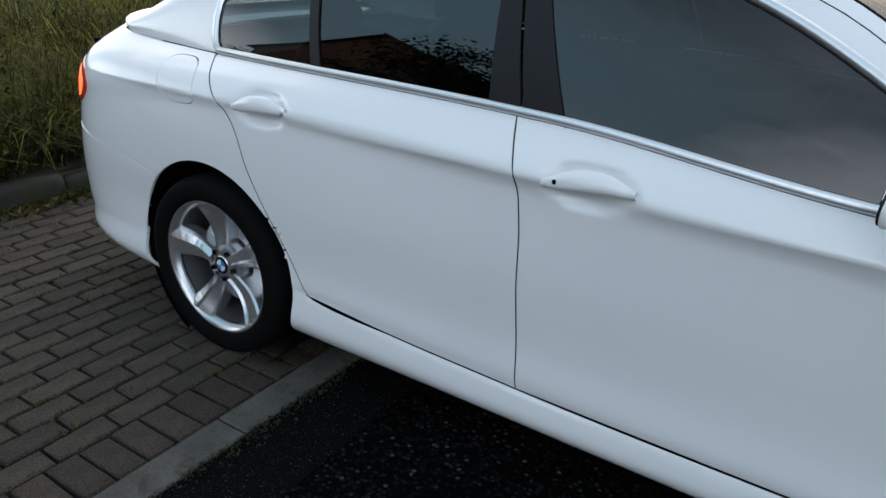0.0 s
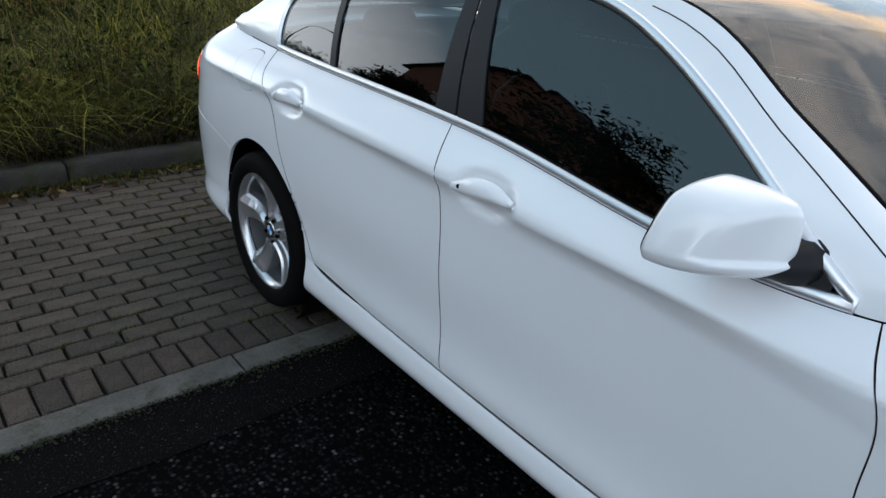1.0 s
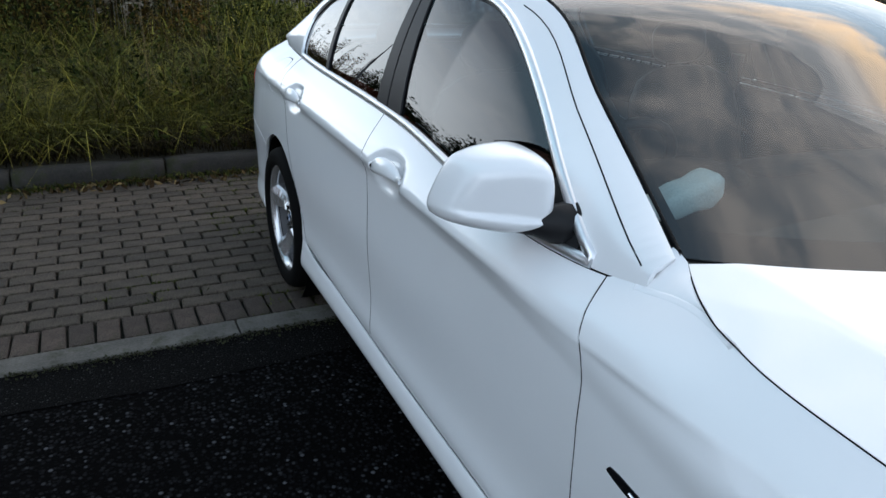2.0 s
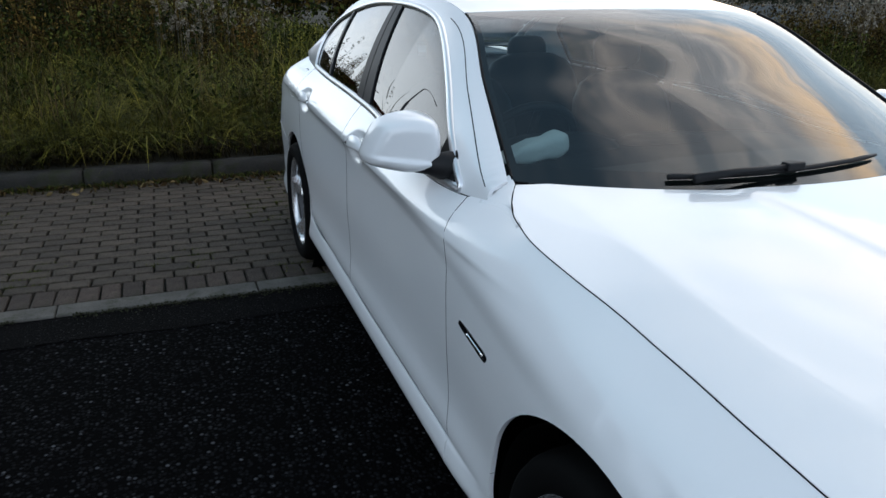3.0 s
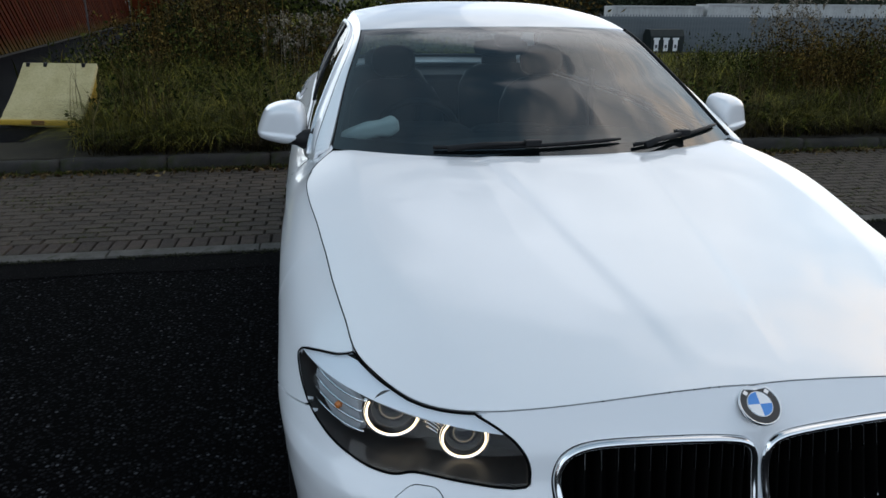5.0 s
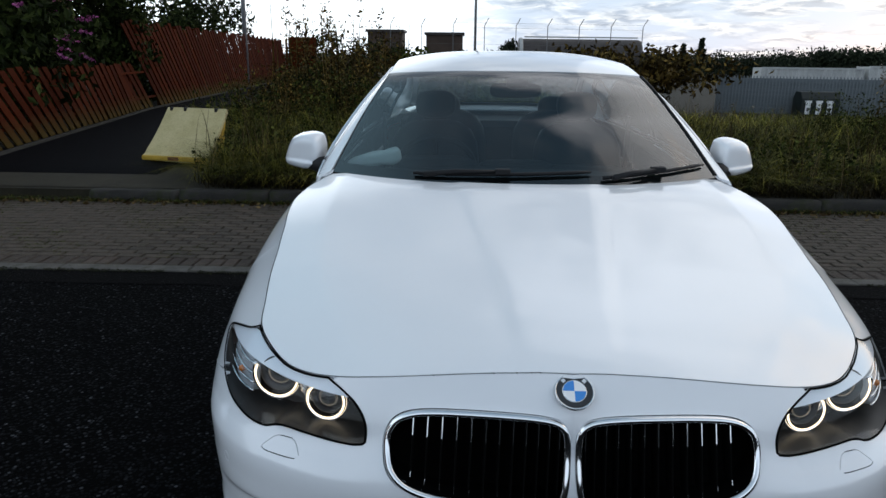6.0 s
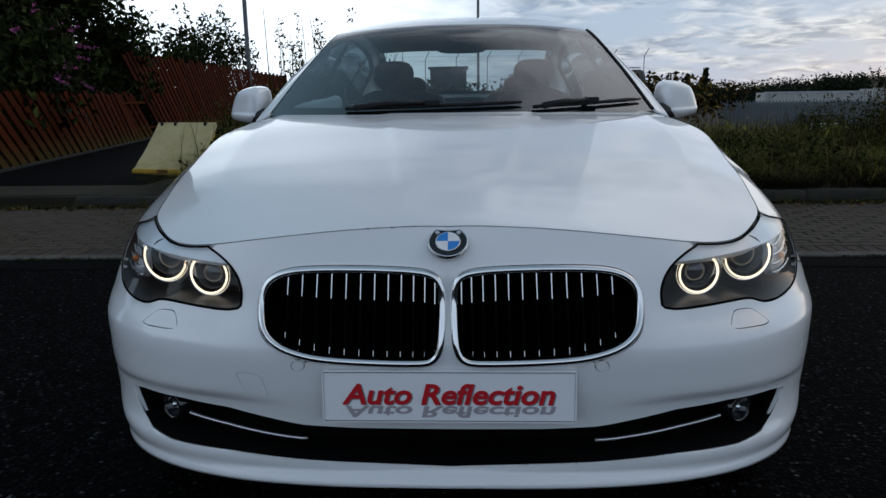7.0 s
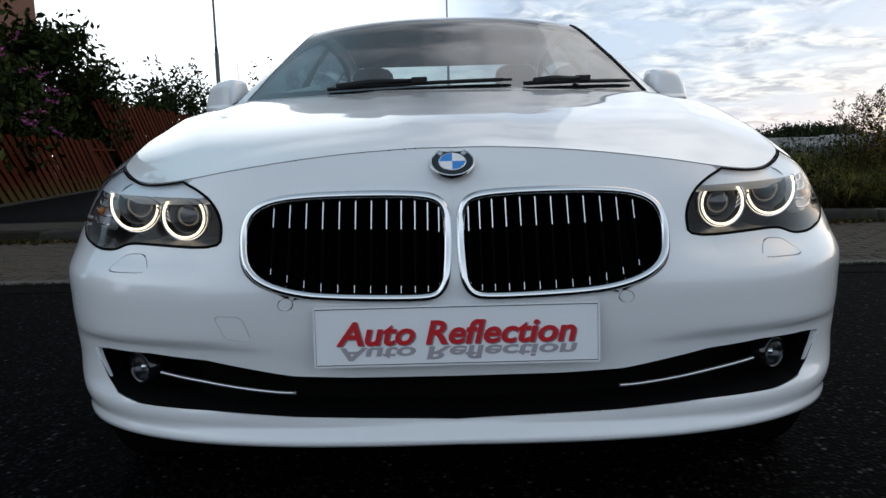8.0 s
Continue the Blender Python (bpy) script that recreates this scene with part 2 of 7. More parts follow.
def pane(name, tint, ior=1.5, rise=5.0):
    """Thin glass: tinted see-through with a clear reflection that grows towards glancing angles."""
    m = bpy.data.materials.new(name)
    m.use_nodes = True
    nt = m.node_tree
    nt.nodes.clear()
    out, mix = nt.nodes.new("ShaderNodeOutputMaterial"), nt.nodes.new("ShaderNodeMixShader")
    tr, gl, lw = nt.nodes.new("ShaderNodeBsdfTransparent"), nt.nodes.new("ShaderNodeBsdfGlossy"), nt.nodes.new("ShaderNodeLayerWeight")
    tr.inputs[0].default_value = (*tint, 1)
    gl.inputs["Roughness"].default_value = 0.0
    lw.inputs[0].default_value = 0.5
    f0 = ((ior - 1) / (ior + 1)) ** 2
    power, gain = nt.nodes.new("ShaderNodeMath"), nt.nodes.new("ShaderNodeMath")
    power.operation, gain.operation = "POWER", "MULTIPLY_ADD"
    power.inputs[1].default_value = rise
    gain.inputs[1].default_value, gain.inputs[2].default_value = 1 - f0, f0
    nt.links.new(lw.outputs["Facing"], power.inputs[0])
    nt.links.new(power.outputs[0], gain.inputs[0])
    nt.links.new(gain.outputs[0], mix.inputs[0])
    nt.links.new(tr.outputs[0], mix.inputs[1])
    nt.links.new(gl.outputs[0], mix.inputs[2])
    nt.links.new(mix.outputs[0], out.inputs[0])
    return m


SIDE_GLASS = pane("tinted_side_glass", (0.075, 0.11, 0.13), 1.80, 4.2)
SCREEN_GLASS = pane("windscreen_glass", (0.47, 0.57, 0.59), 1.84, 4.2)
REAR_GLASS = pane("rear_screen_glass", (0.78, 0.83, 0.84), 1.5)
CLEAR_LENS = pane("clear_lamp_lens", (0.95, 0.96, 0.97), 1.36)

# ---- building helpers ----
def mesh_of(name, verts, faces, mats, smooth=False):
    me = bpy.data.meshes.new(name)
    me.from_pydata([tuple(v) for v in verts], [], [tuple(f) for f in faces])
    for m in (mats if isinstance(mats, (list, tuple)) else [mats]):
        me.materials.append(m)
    if smooth:
        me.polygons.foreach_set("use_smooth", [True] * len(me.polygons))
    me.update()
    return me


def part(name, source, mat, parent=None, label="", smooth=False, bevel=0.0):
    """Links a bmesh (or a ready mesh) as one object under parent."""
    if isinstance(source, bmesh.types.BMesh):
        if bevel:
            bmesh.ops.bevel(source, geom=source.edges[:], offset=bevel, segments=2, affect="EDGES", profile=0.5)
        me = bpy.data.meshes.new(name)
        source.to_mesh(me)
        source.free()
        me.materials.append(mat)
        if smooth:
            me.polygons.foreach_set("use_smooth", [True] * len(me.polygons))
    else:
        me = source
    ob = new(name, me)
    if parent:
        ob.parent = parent
    if label:
        ob["label"] = label
    return ob


def thing(name, label, category, at=None, group="", kind=""):
    ob = new(name)
    ob.empty_display_size = 0.1
    if at is not None:
        ob.matrix_world = at
    return tagged(ob, label, category, group, kind)


def box(x0, x1, y0, y1, z0, z1, bm=None):
    bm = bm or bmesh.new()
    v = [bm.verts.new((x, y, z)) for x in (x0, x1) for y in (y0, y1) for z in (z0, z1)]
    for f in ((0, 1, 3, 2), (4, 6, 7, 5), (0, 4, 5, 1), (2, 3, 7, 6), (0, 2, 6, 4), (1, 5, 7, 3)):
        bm.faces.new([v[i] for i in f])
    return bm


def move(bm, m):
    bm.transform(m)
    return bm


def revolve(profile, segs=48, bm=None, close=False):
    """Turns (radius, along x) pairs round the x axis."""
    bm = bm or bmesh.new()
    rings = []
    for k in range(segs):
        c, s = math.cos(2 * math.pi * k / segs), math.sin(2 * math.pi * k / segs)
        rings.append([bm.verts.new((x, r * c, r * s)) for r, x in profile])
    n = len(profile)
    for k in range(segs):
        a, b = rings[k], rings[(k + 1) % segs]
        for i in range(n if close else n - 1):
            j = (i + 1) % n
            bm.faces.new((a[i], b[i], b[j], a[j]))
    return bm


def tube(points, radius, segs=8, bm=None, close=False, cap=True):
    """A round bar along points; radius may be one number or one per point."""
    bm = bm or bmesh.new()
    pts = [Vector(p) for p in points]
    rad = radius if isinstance(radius, (list, tuple)) else [radius] * len(pts)
    rings, n = [], len(pts)
    side = None
    for i, p in enumerate(pts):
        if close:
            d = pts[(i + 1) % n] - pts[i - 1]
        else:
            d = pts[min(i + 1, n - 1)] - pts[max(i - 1, 0)]
        d.normalize()
        if side is None:
            side = d.orthogonal().normalized()
        side = (side - d * side.dot(d)).normalized()
        other = d.cross(side)
        rings.append([bm.verts.new(p + (side * math.cos(a) + other * math.sin(a)) * rad[i])
                      for a in (2 * math.pi * k / segs for k in range(segs))])
    for i in range(n if close else n - 1):
        a, b = rings[i], rings[(i + 1) % n]
        for k in range(segs):
            bm.faces.new((a[k], a[(k + 1) % segs], b[(k + 1) % segs], b[k]))
    if cap and not close:
        bm.faces.new(rings[0][::-1])
        bm.faces.new(rings[-1])
    return bm


def ellipsoid(center, radii, segs=16, bm=None, power=2.0):
    """A rounded lump; a higher power makes it boxier."""
    bm = bm or bmesh.new()
    made = bmesh.ops.create_uvsphere(bm, u_segments=segs, v_segments=max(8, segs // 2), radius=1.0)["verts"]
    for v in made:
        k = sum(abs(c) ** power for c in v.co) ** (-1.0 / power)
        v.co = Vector([center[i] + v.co[i] * k * radii[i] for i in range(3)])
    return bm


def herm(X, Y, x):
    """Smooth curve through (X, Y) at x; X and Y are lists, or tables with a column for each x."""
    x = np.atleast_1d(np.asarray(x, float))
    X, Y = np.asarray(X, float), np.asarray(Y, float)
    if X.ndim == 1:
        X = np.repeat(X[:, None], len(x), 1)
    if Y.ndim == 1:
        Y = np.repeat(Y[:, None], len(x), 1)
    h = np.diff(X, axis=0)
    d = np.diff(Y, axis=0) / h
    m = np.empty_like(Y)
    m[1:-1] = (d[:-1] * h[1:] + d[1:] * h[:-1]) / (h[1:] + h[:-1])
    m[0], m[-1] = d[0], d[-1]
    i = np.clip((x[None, :] >= X).sum(0) - 1, 0, len(X) - 2)
    j = np.arange(len(x))
    hh = h[i, j]
    t = np.clip((x - X[i, j]) / hh, -0.5, 1.5)
    t2, t3 = t * t, t * t * t
    return ((2 * t3 - 3 * t2 + 1) * Y[i, j] + (t3 - 2 * t2 + t) * hh * m[i, j]
            + (3 * t2 - 2 * t3) * Y[i + 1, j] + (t3 - t2) * hh * m[i + 1, j])


def rounded(poly, times=3, ratio=0.25):
    """Cuts the corners of a closed outline until it is smooth."""
    p = np.asarray(poly, float)
    for _ in range(times):
        q = np.roll(p, -1, 0)
        p = np.stack([p * (1 - ratio) + q * ratio, p * ratio + q * (1 - ratio)], 1).reshape(-1, 2)
    return p


def dense(poly, step=0.02):
    """A closed outline with points no further apart than step."""
    p, out = np.asarray(poly, float), []
    for a, b in zip(p, np.roll(p, -1, 0)):
        n = max(1, int(np.hypot(*(b - a)) / step))
        out += [a + (b - a) * k / n for k in range(n)]
    return np.array(out)


def inside(poly, pts):
    x, y = pts[:, 0], pts[:, 1]
    hit = np.zeros(len(pts), bool)
    for (x0, y0), (x1, y1) in zip(poly, np.roll(poly, -1, 0)):
        if y0 == y1:
            continue
        cross = (y0 > y) != (y1 > y)
        hit ^= cross & (x < (x1 - x0) * (y - y0) / (y1 - y0) + x0)
    return hit


def grown(poly, by):
    """The outline moved outwards (inwards: minus)."""
    p = np.asarray(poly, float)
    area = np.sum(p[:, 0] * np.roll(p[:, 1], -1) - np.roll(p[:, 0], -1) * p[:, 1])
    t = np.roll(p, -1, 0) - np.roll(p, 1, 0)
    n = np.stack([t[:, 1], -t[:, 0]], 1) * np.sign(area)
    return p + by * n / np.maximum(np.linalg.norm(n, axis=1, keepdims=True), 1e-9)


def snap(pts, poly, reach):
    best = np.full(len(pts), 1e9)
    where = pts.copy()
    lo, hi = poly.min(0) - 2 * reach, poly.max(0) + 2 * reach
    idx = np.where(((pts > lo) & (pts < hi)).all(1))[0]
    p = pts[idx]
    bb, ww = best[idx], where[idx]
    for a, b in zip(poly, np.roll(poly, -1, 0)):
        ab = b - a
        t = np.clip(((p - a) @ ab) / max(ab @ ab, 1e-12), 0, 1)
        c = a + t[:, None] * ab
        d = np.linalg.norm(p - c, axis=1)
        m = d < bb
        bb[m], ww[m] = d[m], c[m]
    near = bb < reach
    pts[idx[near]] = ww[near]
    # keep true corners
    t0, t1 = poly - np.roll(poly, 1, 0), np.roll(poly, -1, 0) - poly
    cosang = (t0 * t1).sum(1) / np.maximum(np.linalg.norm(t0, axis=1) * np.linalg.norm(t1, axis=1), 1e-12)
    for c in poly[cosang < 0.8]:
        k = np.argmin(((pts - c) ** 2).sum(1))
        if ((pts[k] - c) ** 2).sum() < (1.5 * reach) ** 2:
            pts[k] = c
    return pts


CAR_MID = np.array([0.0, 1.6, 0.55])


def skin(surf, pts, lift=0.0):
    """Places and outward normals of the surface at parameter points."""
    e = 0.004
    P = surf(pts[:, 0], pts[:, 1])
    da = surf(pts[:, 0] + e, pts[:, 1]) - surf(pts[:, 0] - e, pts[:, 1])
    db = surf(pts[:, 0], pts[:, 1] + e) - surf(pts[:, 0], pts[:, 1] - e)
    N = np.cross(da, db)
    N /= np.maximum(np.linalg.norm(N, axis=1, keepdims=True), 1e-12)
    s = np.sign(((P - CAR_MID) * N).sum(1).mean())
    N *= s
    return P + N * lift, N, s


def patch(name, surf, poly, mat, parent=None, label="", step=0.014, gap=0.0022, holes=(), lip=0.012, lift=0.0, edge=None):
    """A panel of a curved surface inside an outline of its parameters, with turned-in edges."""
    poly = grown(dense(poly), -gap)
    holes = [grown(dense(h), gap if edge is None else edge) for h in holes]
    lo, hi = poly.min(0) - step, poly.max(0) + step
    na, nb = [max(3, int(math.ceil((hi[i] - lo[i]) / step)) + 1) for i in (0, 1)]
    A, B = np.meshgrid(np.linspace(lo[0], hi[0], na), np.linspace(lo[1], hi[1], nb), indexing="ij")
    pts = np.stack([A.ravel(), B.ravel()], 1)
    for line in (poly, *holes):
        pts = snap(pts, line, 0.72 * step)
    k = np.arange(na * nb).reshape(na, nb)
    quads = np.stack([k[:-1, :-1], k[1:, :-1], k[1:, 1:], k[:-1, 1:]], -1).reshape(-1, 4)
    mid = pts[quads].mean(1)
    keep = inside(poly, mid)
    for h in holes:
        keep &= ~inside(h, mid)
    quads = quads[keep]
    used, quads = np.unique(quads, return_inverse=True)
    quads = quads.reshape(-1, 4)
    P, N, s = skin(surf, pts[used], lift)
    if s < 0:
        quads = quads[:, ::-1]
    verts, norms, faces = P.tolist(), N.tolist(), quads.tolist()
    if lip:
        count = {}
        for q in faces:
            for a, b in zip(q, q[1:] + q[:1]):
                count[(a, b)] = 1
        rim = [(a, b) for a, b in count if (b, a) not in count]
        extra = {}
        for a, b in rim:
            out = np.cross(P[b] - P[a], N[a])
            out /= max(np.linalg.norm(out), 1e-9)
            for i in (a, b):
                if i not in extra:
                    extra[i] = len(verts)
                    verts += [P[i].tolist(), (P[i] - N[i] * lip).tolist()]
                    norms += [(N[i] * 0.4 + out).tolist(), out.tolist()]
        for a, b in rim:
            faces.append([extra[b], extra[a], extra[a] + 1, extra[b] + 1])
    me = mesh_of(name, verts, faces, mat, True)
    me.normals_split_custom_set_from_vertices([Vector(n).normalized()[:] for n in norms])
    return part(name, me, mat, parent, label)


def strip(name, surf, line, half, height, mat, parent, label="", close=False):
    """A raised bead along a line of the surface's parameters; half is half its width."""
    line = np.asarray(line, float)
    P, N, _ = skin(surf, line)
    n = len(P)
    prof = [(-1.0, -0.2), (-0.85, 0.7), (-0.4, 1.0), (0.4, 1.0), (0.85, 0.7), (1.0, -0.2)]
    verts, faces = [], []
    for i in range(n):
        d = P[(i + 1) % n if close else min(i + 1, n - 1)] - P[i - 1 if close else max(i - 1, 0)]
        w = np.cross(d, N[i])
        w /= max(np.linalg.norm(w), 1e-9)
        for u, h in prof:
            verts.append(P[i] + w * u * half + N[i] * h * height)
    m = len(prof)
    for i in range(n if close else n - 1):
        a, b = i * m, ((i + 1) % n) * m
        for j in range(m - 1):
            faces.append((a + j, a + j + 1, b + j + 1, b + j))
    if not close:
        faces += [tuple(range(m)), tuple(range((n - 1) * m + m - 1, (n - 1) * m - 1, -1))]
    return part(name, mesh_of(name, verts, faces, mat, True), mat, parent, label)

# ---- the car: its surfaces ----
# The car stands along y, nose towards -y, front axle at y = 0; s runs round the body from the middle of the nose (0),
# round the front corner (FRONT at the front axle) and back along the flank; plus s is the car's left.
FRONT, SIDE, NOSE, TAIL = 1.45, 3.3, 0.835, 0.775
STATION = [0, 0.55, 1.0, 1.4, 1.62, 1.78, 2.8, 4.0, 4.35, 4.85, 5.3]
HEIGHTS = [
    [0.252, 0.234, 0.17, 0.17, 0.17, 0.17, 0.17, 0.18, 0.19, 0.22, 0.24],
    [0.268, 0.250, 0.20, 0.20, 0.20, 0.20, 0.20, 0.215, 0.22, 0.25, 0.27],
    [0.315, 0.300, 0.305, 0.305, 0.305, 0.305, 0.31, 0.37, 0.38, 0.35, 0.35],
    [0.400, 0.405, 0.42, 0.42, 0.42, 0.42, 0.43, 0.46, 0.47, 0.45, 0.45],
    [0.500, 0.510, 0.56, 0.58, 0.60, 0.61, 0.63, 0.64, 0.63, 0.58, 0.58],
    [0.590, 0.595, 0.69, 0.76, 0.79, 0.81, 0.85, 0.875, 0.85, 0.75, 0.75],
    [0.670, 0.668, 0.78, 0.845, 0.862, 0.875, 0.912, 0.935, 0.93, 0.90, 0.90],
    [0.765, 0.735, 0.84, 0.900, 0.917, 0.915, 0.95, 0.975, 0.975, 0.97, 0.98],
    [0.825, 0.790, 0.92, 0.965, 0.978, 0.962, 1.018, 1.035, 1.04, 1.06, 1.07],
]
INSETS = [
    [0.10, 0.10, 0.07, 0.07, 0.07, 0.07, 0.07, 0.07, 0.07, 0.08, 0.10],
    [0.018, 0.042, 0.074, 0.044, 0.03, 0.03, 0.03, 0.03, 0.03, 0.03, 0.03],
    [0.012, 0.022, 0.042, 0.024, 0.014, 0.014, 0.014, 0.016, 0.016, 0.01, 0.01],
    [0.022, 0.020, 0.014, 0.020, 0.022, 0.024, 0.024, 0.020, 0.018, 0.005, 0.0],
    [0.004, 0.004, 0.002, 0.008, 0.013, 0.018, 0.018, 0.010, 0.006, 0.0, 0.0],
    [0.000, 0.000, 0.000, 0.003, 0.006, 0.009, 0.018, 0.022, 0.016, 0.012, 0.02],
    [0.024, 0.030, 0.014, 0.004, 0.004, 0.005, 0.013, 0.030, 0.026, 0.03, 0.06],
    [0.040, 0.062, 0.050, 0.036, 0.034, 0.030, 0.038, 0.062, 0.060, 0.07, 0.10],
    [0.080, 0.112, 0.123, 0.107, 0.114, 0.092, 0.115, 0.165, 0.185, 0.2, 0.14],
]
SQUARE = [3.0, 3.10, 3.35, 3.42, 3.25, 3.10, 2.95, 3.0, 3.35]
WIDE_AT, WIDE = [0, 1.0, 1.77, 2.8, 4.0, 4.35, 5.3], [0.938, 0.936, 0.935, 0.932, 0.934, 0.920, 0.90]


def outline(station, inset, square):
    """Plan of the body at a station: half width and y."""
    wide = herm(WIDE_AT, WIDE, station) - inset
    f = np.clip(station, 0, 1)
    r = np.clip((SIDE + 2.0 - station), 0, 1)
    pf, pr = [0.25 * math.pi * (1 - np.cos(math.pi * q)) for q in (f, r)]
    p = 2.0 / square
    w = wide * np.sin(pf) ** p * np.sin(pr) ** p
    y = np.where(station < 1, -(NOSE - inset) * np.cos(pf) ** p, np.where(station > 1 + SIDE, SIDE + (TAIL - inset) * np.cos(pr) ** p, station - 1))
    return w, y


def hood_z(w, y):
    """Height of the bonnet: a crowned sheet with a raised middle between two creases."""
    w = np.abs(w)
    mid = herm([-0.9, -0.765, -0.6, -0.3, 0.0, 0.36, 0.7, 1.0], [0.75, 0.821, 0.866, 0.920, 0.966, 1.018, 1.05, 1.07], y)
    drop = herm([-0.9, -0.7, -0.49, 0.0, 0.66, 1.0], [0.22, 0.165, 0.104, 0.050, 0.036, 0.03], y)
    crease = 0.095 + 0.165 * (y + 0.75) / 1.15
    dome = 0.0052 / (1 + np.exp((w - crease) / 0.009)) * np.clip((y + 0.80) / 0.25, 0, 1)
    outer = herm([-0.9, -0.68, -0.55, -0.35, 0.0, 0.35, 1.0], [0.36, 0.45, 0.52, 0.605, 0.672, 0.69, 0.69], y)
    slope = 0.16 * np.clip((y + 0.85) / 0.6, 0, 1)
    past = 0.005 * np.log1p(np.exp(np.minimum((w - outer) / 0.005, 60)))
    fold = slope * (np.maximum(0.76 - outer, 0) * (w / 0.76) ** 2.2 - past)
    return mid - drop * (w / 0.76) ** 2.2 + dome + fold


def rows(station):
    Z = np.stack([herm(STATION, h, station) for h in HEIGHTS])
    I = np.stack([herm(STATION, i, station) for i in INSETS])
    # the bonnet's shut line runs straighter than the plan of the body
    I[8] = I[8] + herm([0, 0.45, 0.55, 0.62, 0.69, 0.76, 0.83, 0.9, 1.0, 1.1, 1.25, 1.45, 1.55, 1.7, 6], [0, 0, 0.012, 0.016, 0.030, 0.031, 0.025, 0.018, 0.006, -0.002, -0.014, -0.014, 0.003, 0, 0], station)
    w, y = outline(station, I[8], SQUARE[8])
    mix = np.clip((station - 1.45) / 0.2, 0, 1)
    Z[8] = hood_z(w, y) * (1 - mix) + Z[8] * mix
    return Z, I


def to_station(s):
    s = np.abs(s)
    return np.where(s < FRONT, s / FRONT, 1 + s - FRONT)


def flank(s, z):
    """The body from the sill to the bonnet edge and the waistline."""
    st = to_station(s)
    Z, I = rows(st)
    inset = herm(Z, I, z)
    for yh, zh in ((1.652, 0.905), (2.705, 0.922)):
        inset = inset + 0.022 * np.exp(-(((st - 1 - yh) / 0.108) ** 2 + ((z - zh) / 0.050) ** 2) ** 3)
    # shoulder crease along the doors: the side tucks in sharply below it
    below = (0.868 + 0.052 * np.clip((st - 1.2) / 2.9, 0, 1)) - z
    along = np.clip((st - 1.15) / 0.45, 0, 1) * np.clip((4.75 - st) / 0.5, 0, 1)
    tuck = np.where(below > 0, (1 - np.exp(-np.maximum(below, 0) / 0.016)) * np.exp(-np.maximum(below, 0) / 0.085), 0.0)
    inset = inset + 0.0125 * along * tuck
    # the doors turn in above the edge of the sill
    ledge = z - herm([0.0, 1.672, 2.785, 3.2, 3.525, 6.0], [0.306, 0.306, 0.311, 0.328, 0.355, 0.36], st)
    run = np.clip((st - 1.45) / 0.25, 0, 1) * np.clip((3.62 - st) / 0.1, 0, 1)
    inset = inset + 0.010 * run * np.exp(-np.where(ledge > 0, ledge / 0.024, -ledge / 0.007))
    # hollow above the lower intake, under a crease that runs in from the corner
    crease = 0.463 - 0.10 * np.clip(0.30 - st, 0, 1) - 0.06 * np.clip(st - 0.40, 0, 1)
    ends = np.clip((st - 0.22) / 0.10, 0, 1) * np.clip((0.60 - st) / 0.12, 0, 1)
    inset = inset + 0.012 * ends / (1 + np.exp((z - crease) / 0.004)) / (1 + np.exp((0.345 - z) / 0.006))
    # facet below the headlamp, folded sharply above the bumper face
    fold = np.clip((st - 0.29) / 0.05, 0, 1) * np.clip((0.78 - st) / 0.15, 0, 1)
    inset = inset + 0.008 * fold * np.clip((z - 0.582) / 0.04, 0, 1) * np.clip((0.70 - z) / 0.07, 0, 1)
    square = herm(Z, np.repeat(np.array(SQUARE)[:, None], len(st), 1), z)
    w, y = outline(st, inset, square)
    return np.stack([np.sign(s) * w, y, np.asarray(z, float)], 1)


def top_line(s):
    st = to_station(np.atleast_1d(np.asarray(s, float)))
    Z, I = rows(st)
    w, y = outline(st, I[8], SQUARE[8])
    return w, y, Z[8]


def bottom_z(s):
    return rows(to_station(np.atleast_1d(np.asarray(s, float))))[0][0]


S_GRID = np.linspace(0, FRONT, 400)


def s_at(w, z):
    """The s of the front corner at half width w and height z."""
    return float(np.interp(w, flank(S_GRID, np.full(400, float(z)))[:, 0], S_GRID))


def s_y(y, z):
    """The s of the flank at a y that may lie ahead of the front axle."""
    if y >= 0:
        return FRONT + y
    return float(np.interp(y, flank(S_GRID, np.full(400, float(z)))[:, 1], S_GRID))


def bonnet(w, y):
    return np.stack([w, y, hood_z(w, y)], 1)


# roof, windscreen and rear screen: a centre line and a rail on each side
TAU = [0, 0.5, 1.0, 1.5, 2.0, 2.5, 3.0]
MID_Y, MID_Z = [0.40, 0.81, 1.23, 1.98, 2.90, 3.30, 3.66], [1.012, 1.218, 1.404, 1.498, 1.410, 1.265, 1.090]
RAIL_W, RAIL_Y, RAIL_Z = [0.762, 0.688, 0.602, 0.600, 0.595, 0.622, 0.665], [0.675, 1.03, 1.40, 2.05, 2.76, 3.20, 3.60], [1.018, 1.210, 1.384, 1.446, 1.388, 1.265, 1.090]
_tau = np.linspace(0, 3, 241)
_rail = [herm(TAU, v, _tau) for v in (RAIL_W, RAIL_Y, RAIL_Z)]


def canopy(q, tau):
    """Screens and roof; q runs from -1 (right rail) to 1."""
    tau = np.asarray(tau, float)
    my, mz = herm(TAU, MID_Y, tau), herm(TAU, MID_Z, tau)
    rw, ry, rz = herm(TAU, RAIL_W, tau), herm(TAU, RAIL_Y, tau), herm(TAU, RAIL_Z, tau)
    k = np.abs(q) ** (2.2 + 0.9 * np.clip(tau - 0.7, 0, 1))
    return np.stack([q * rw, my + (ry - my) * k, mz + (rz - mz) * k], 1)


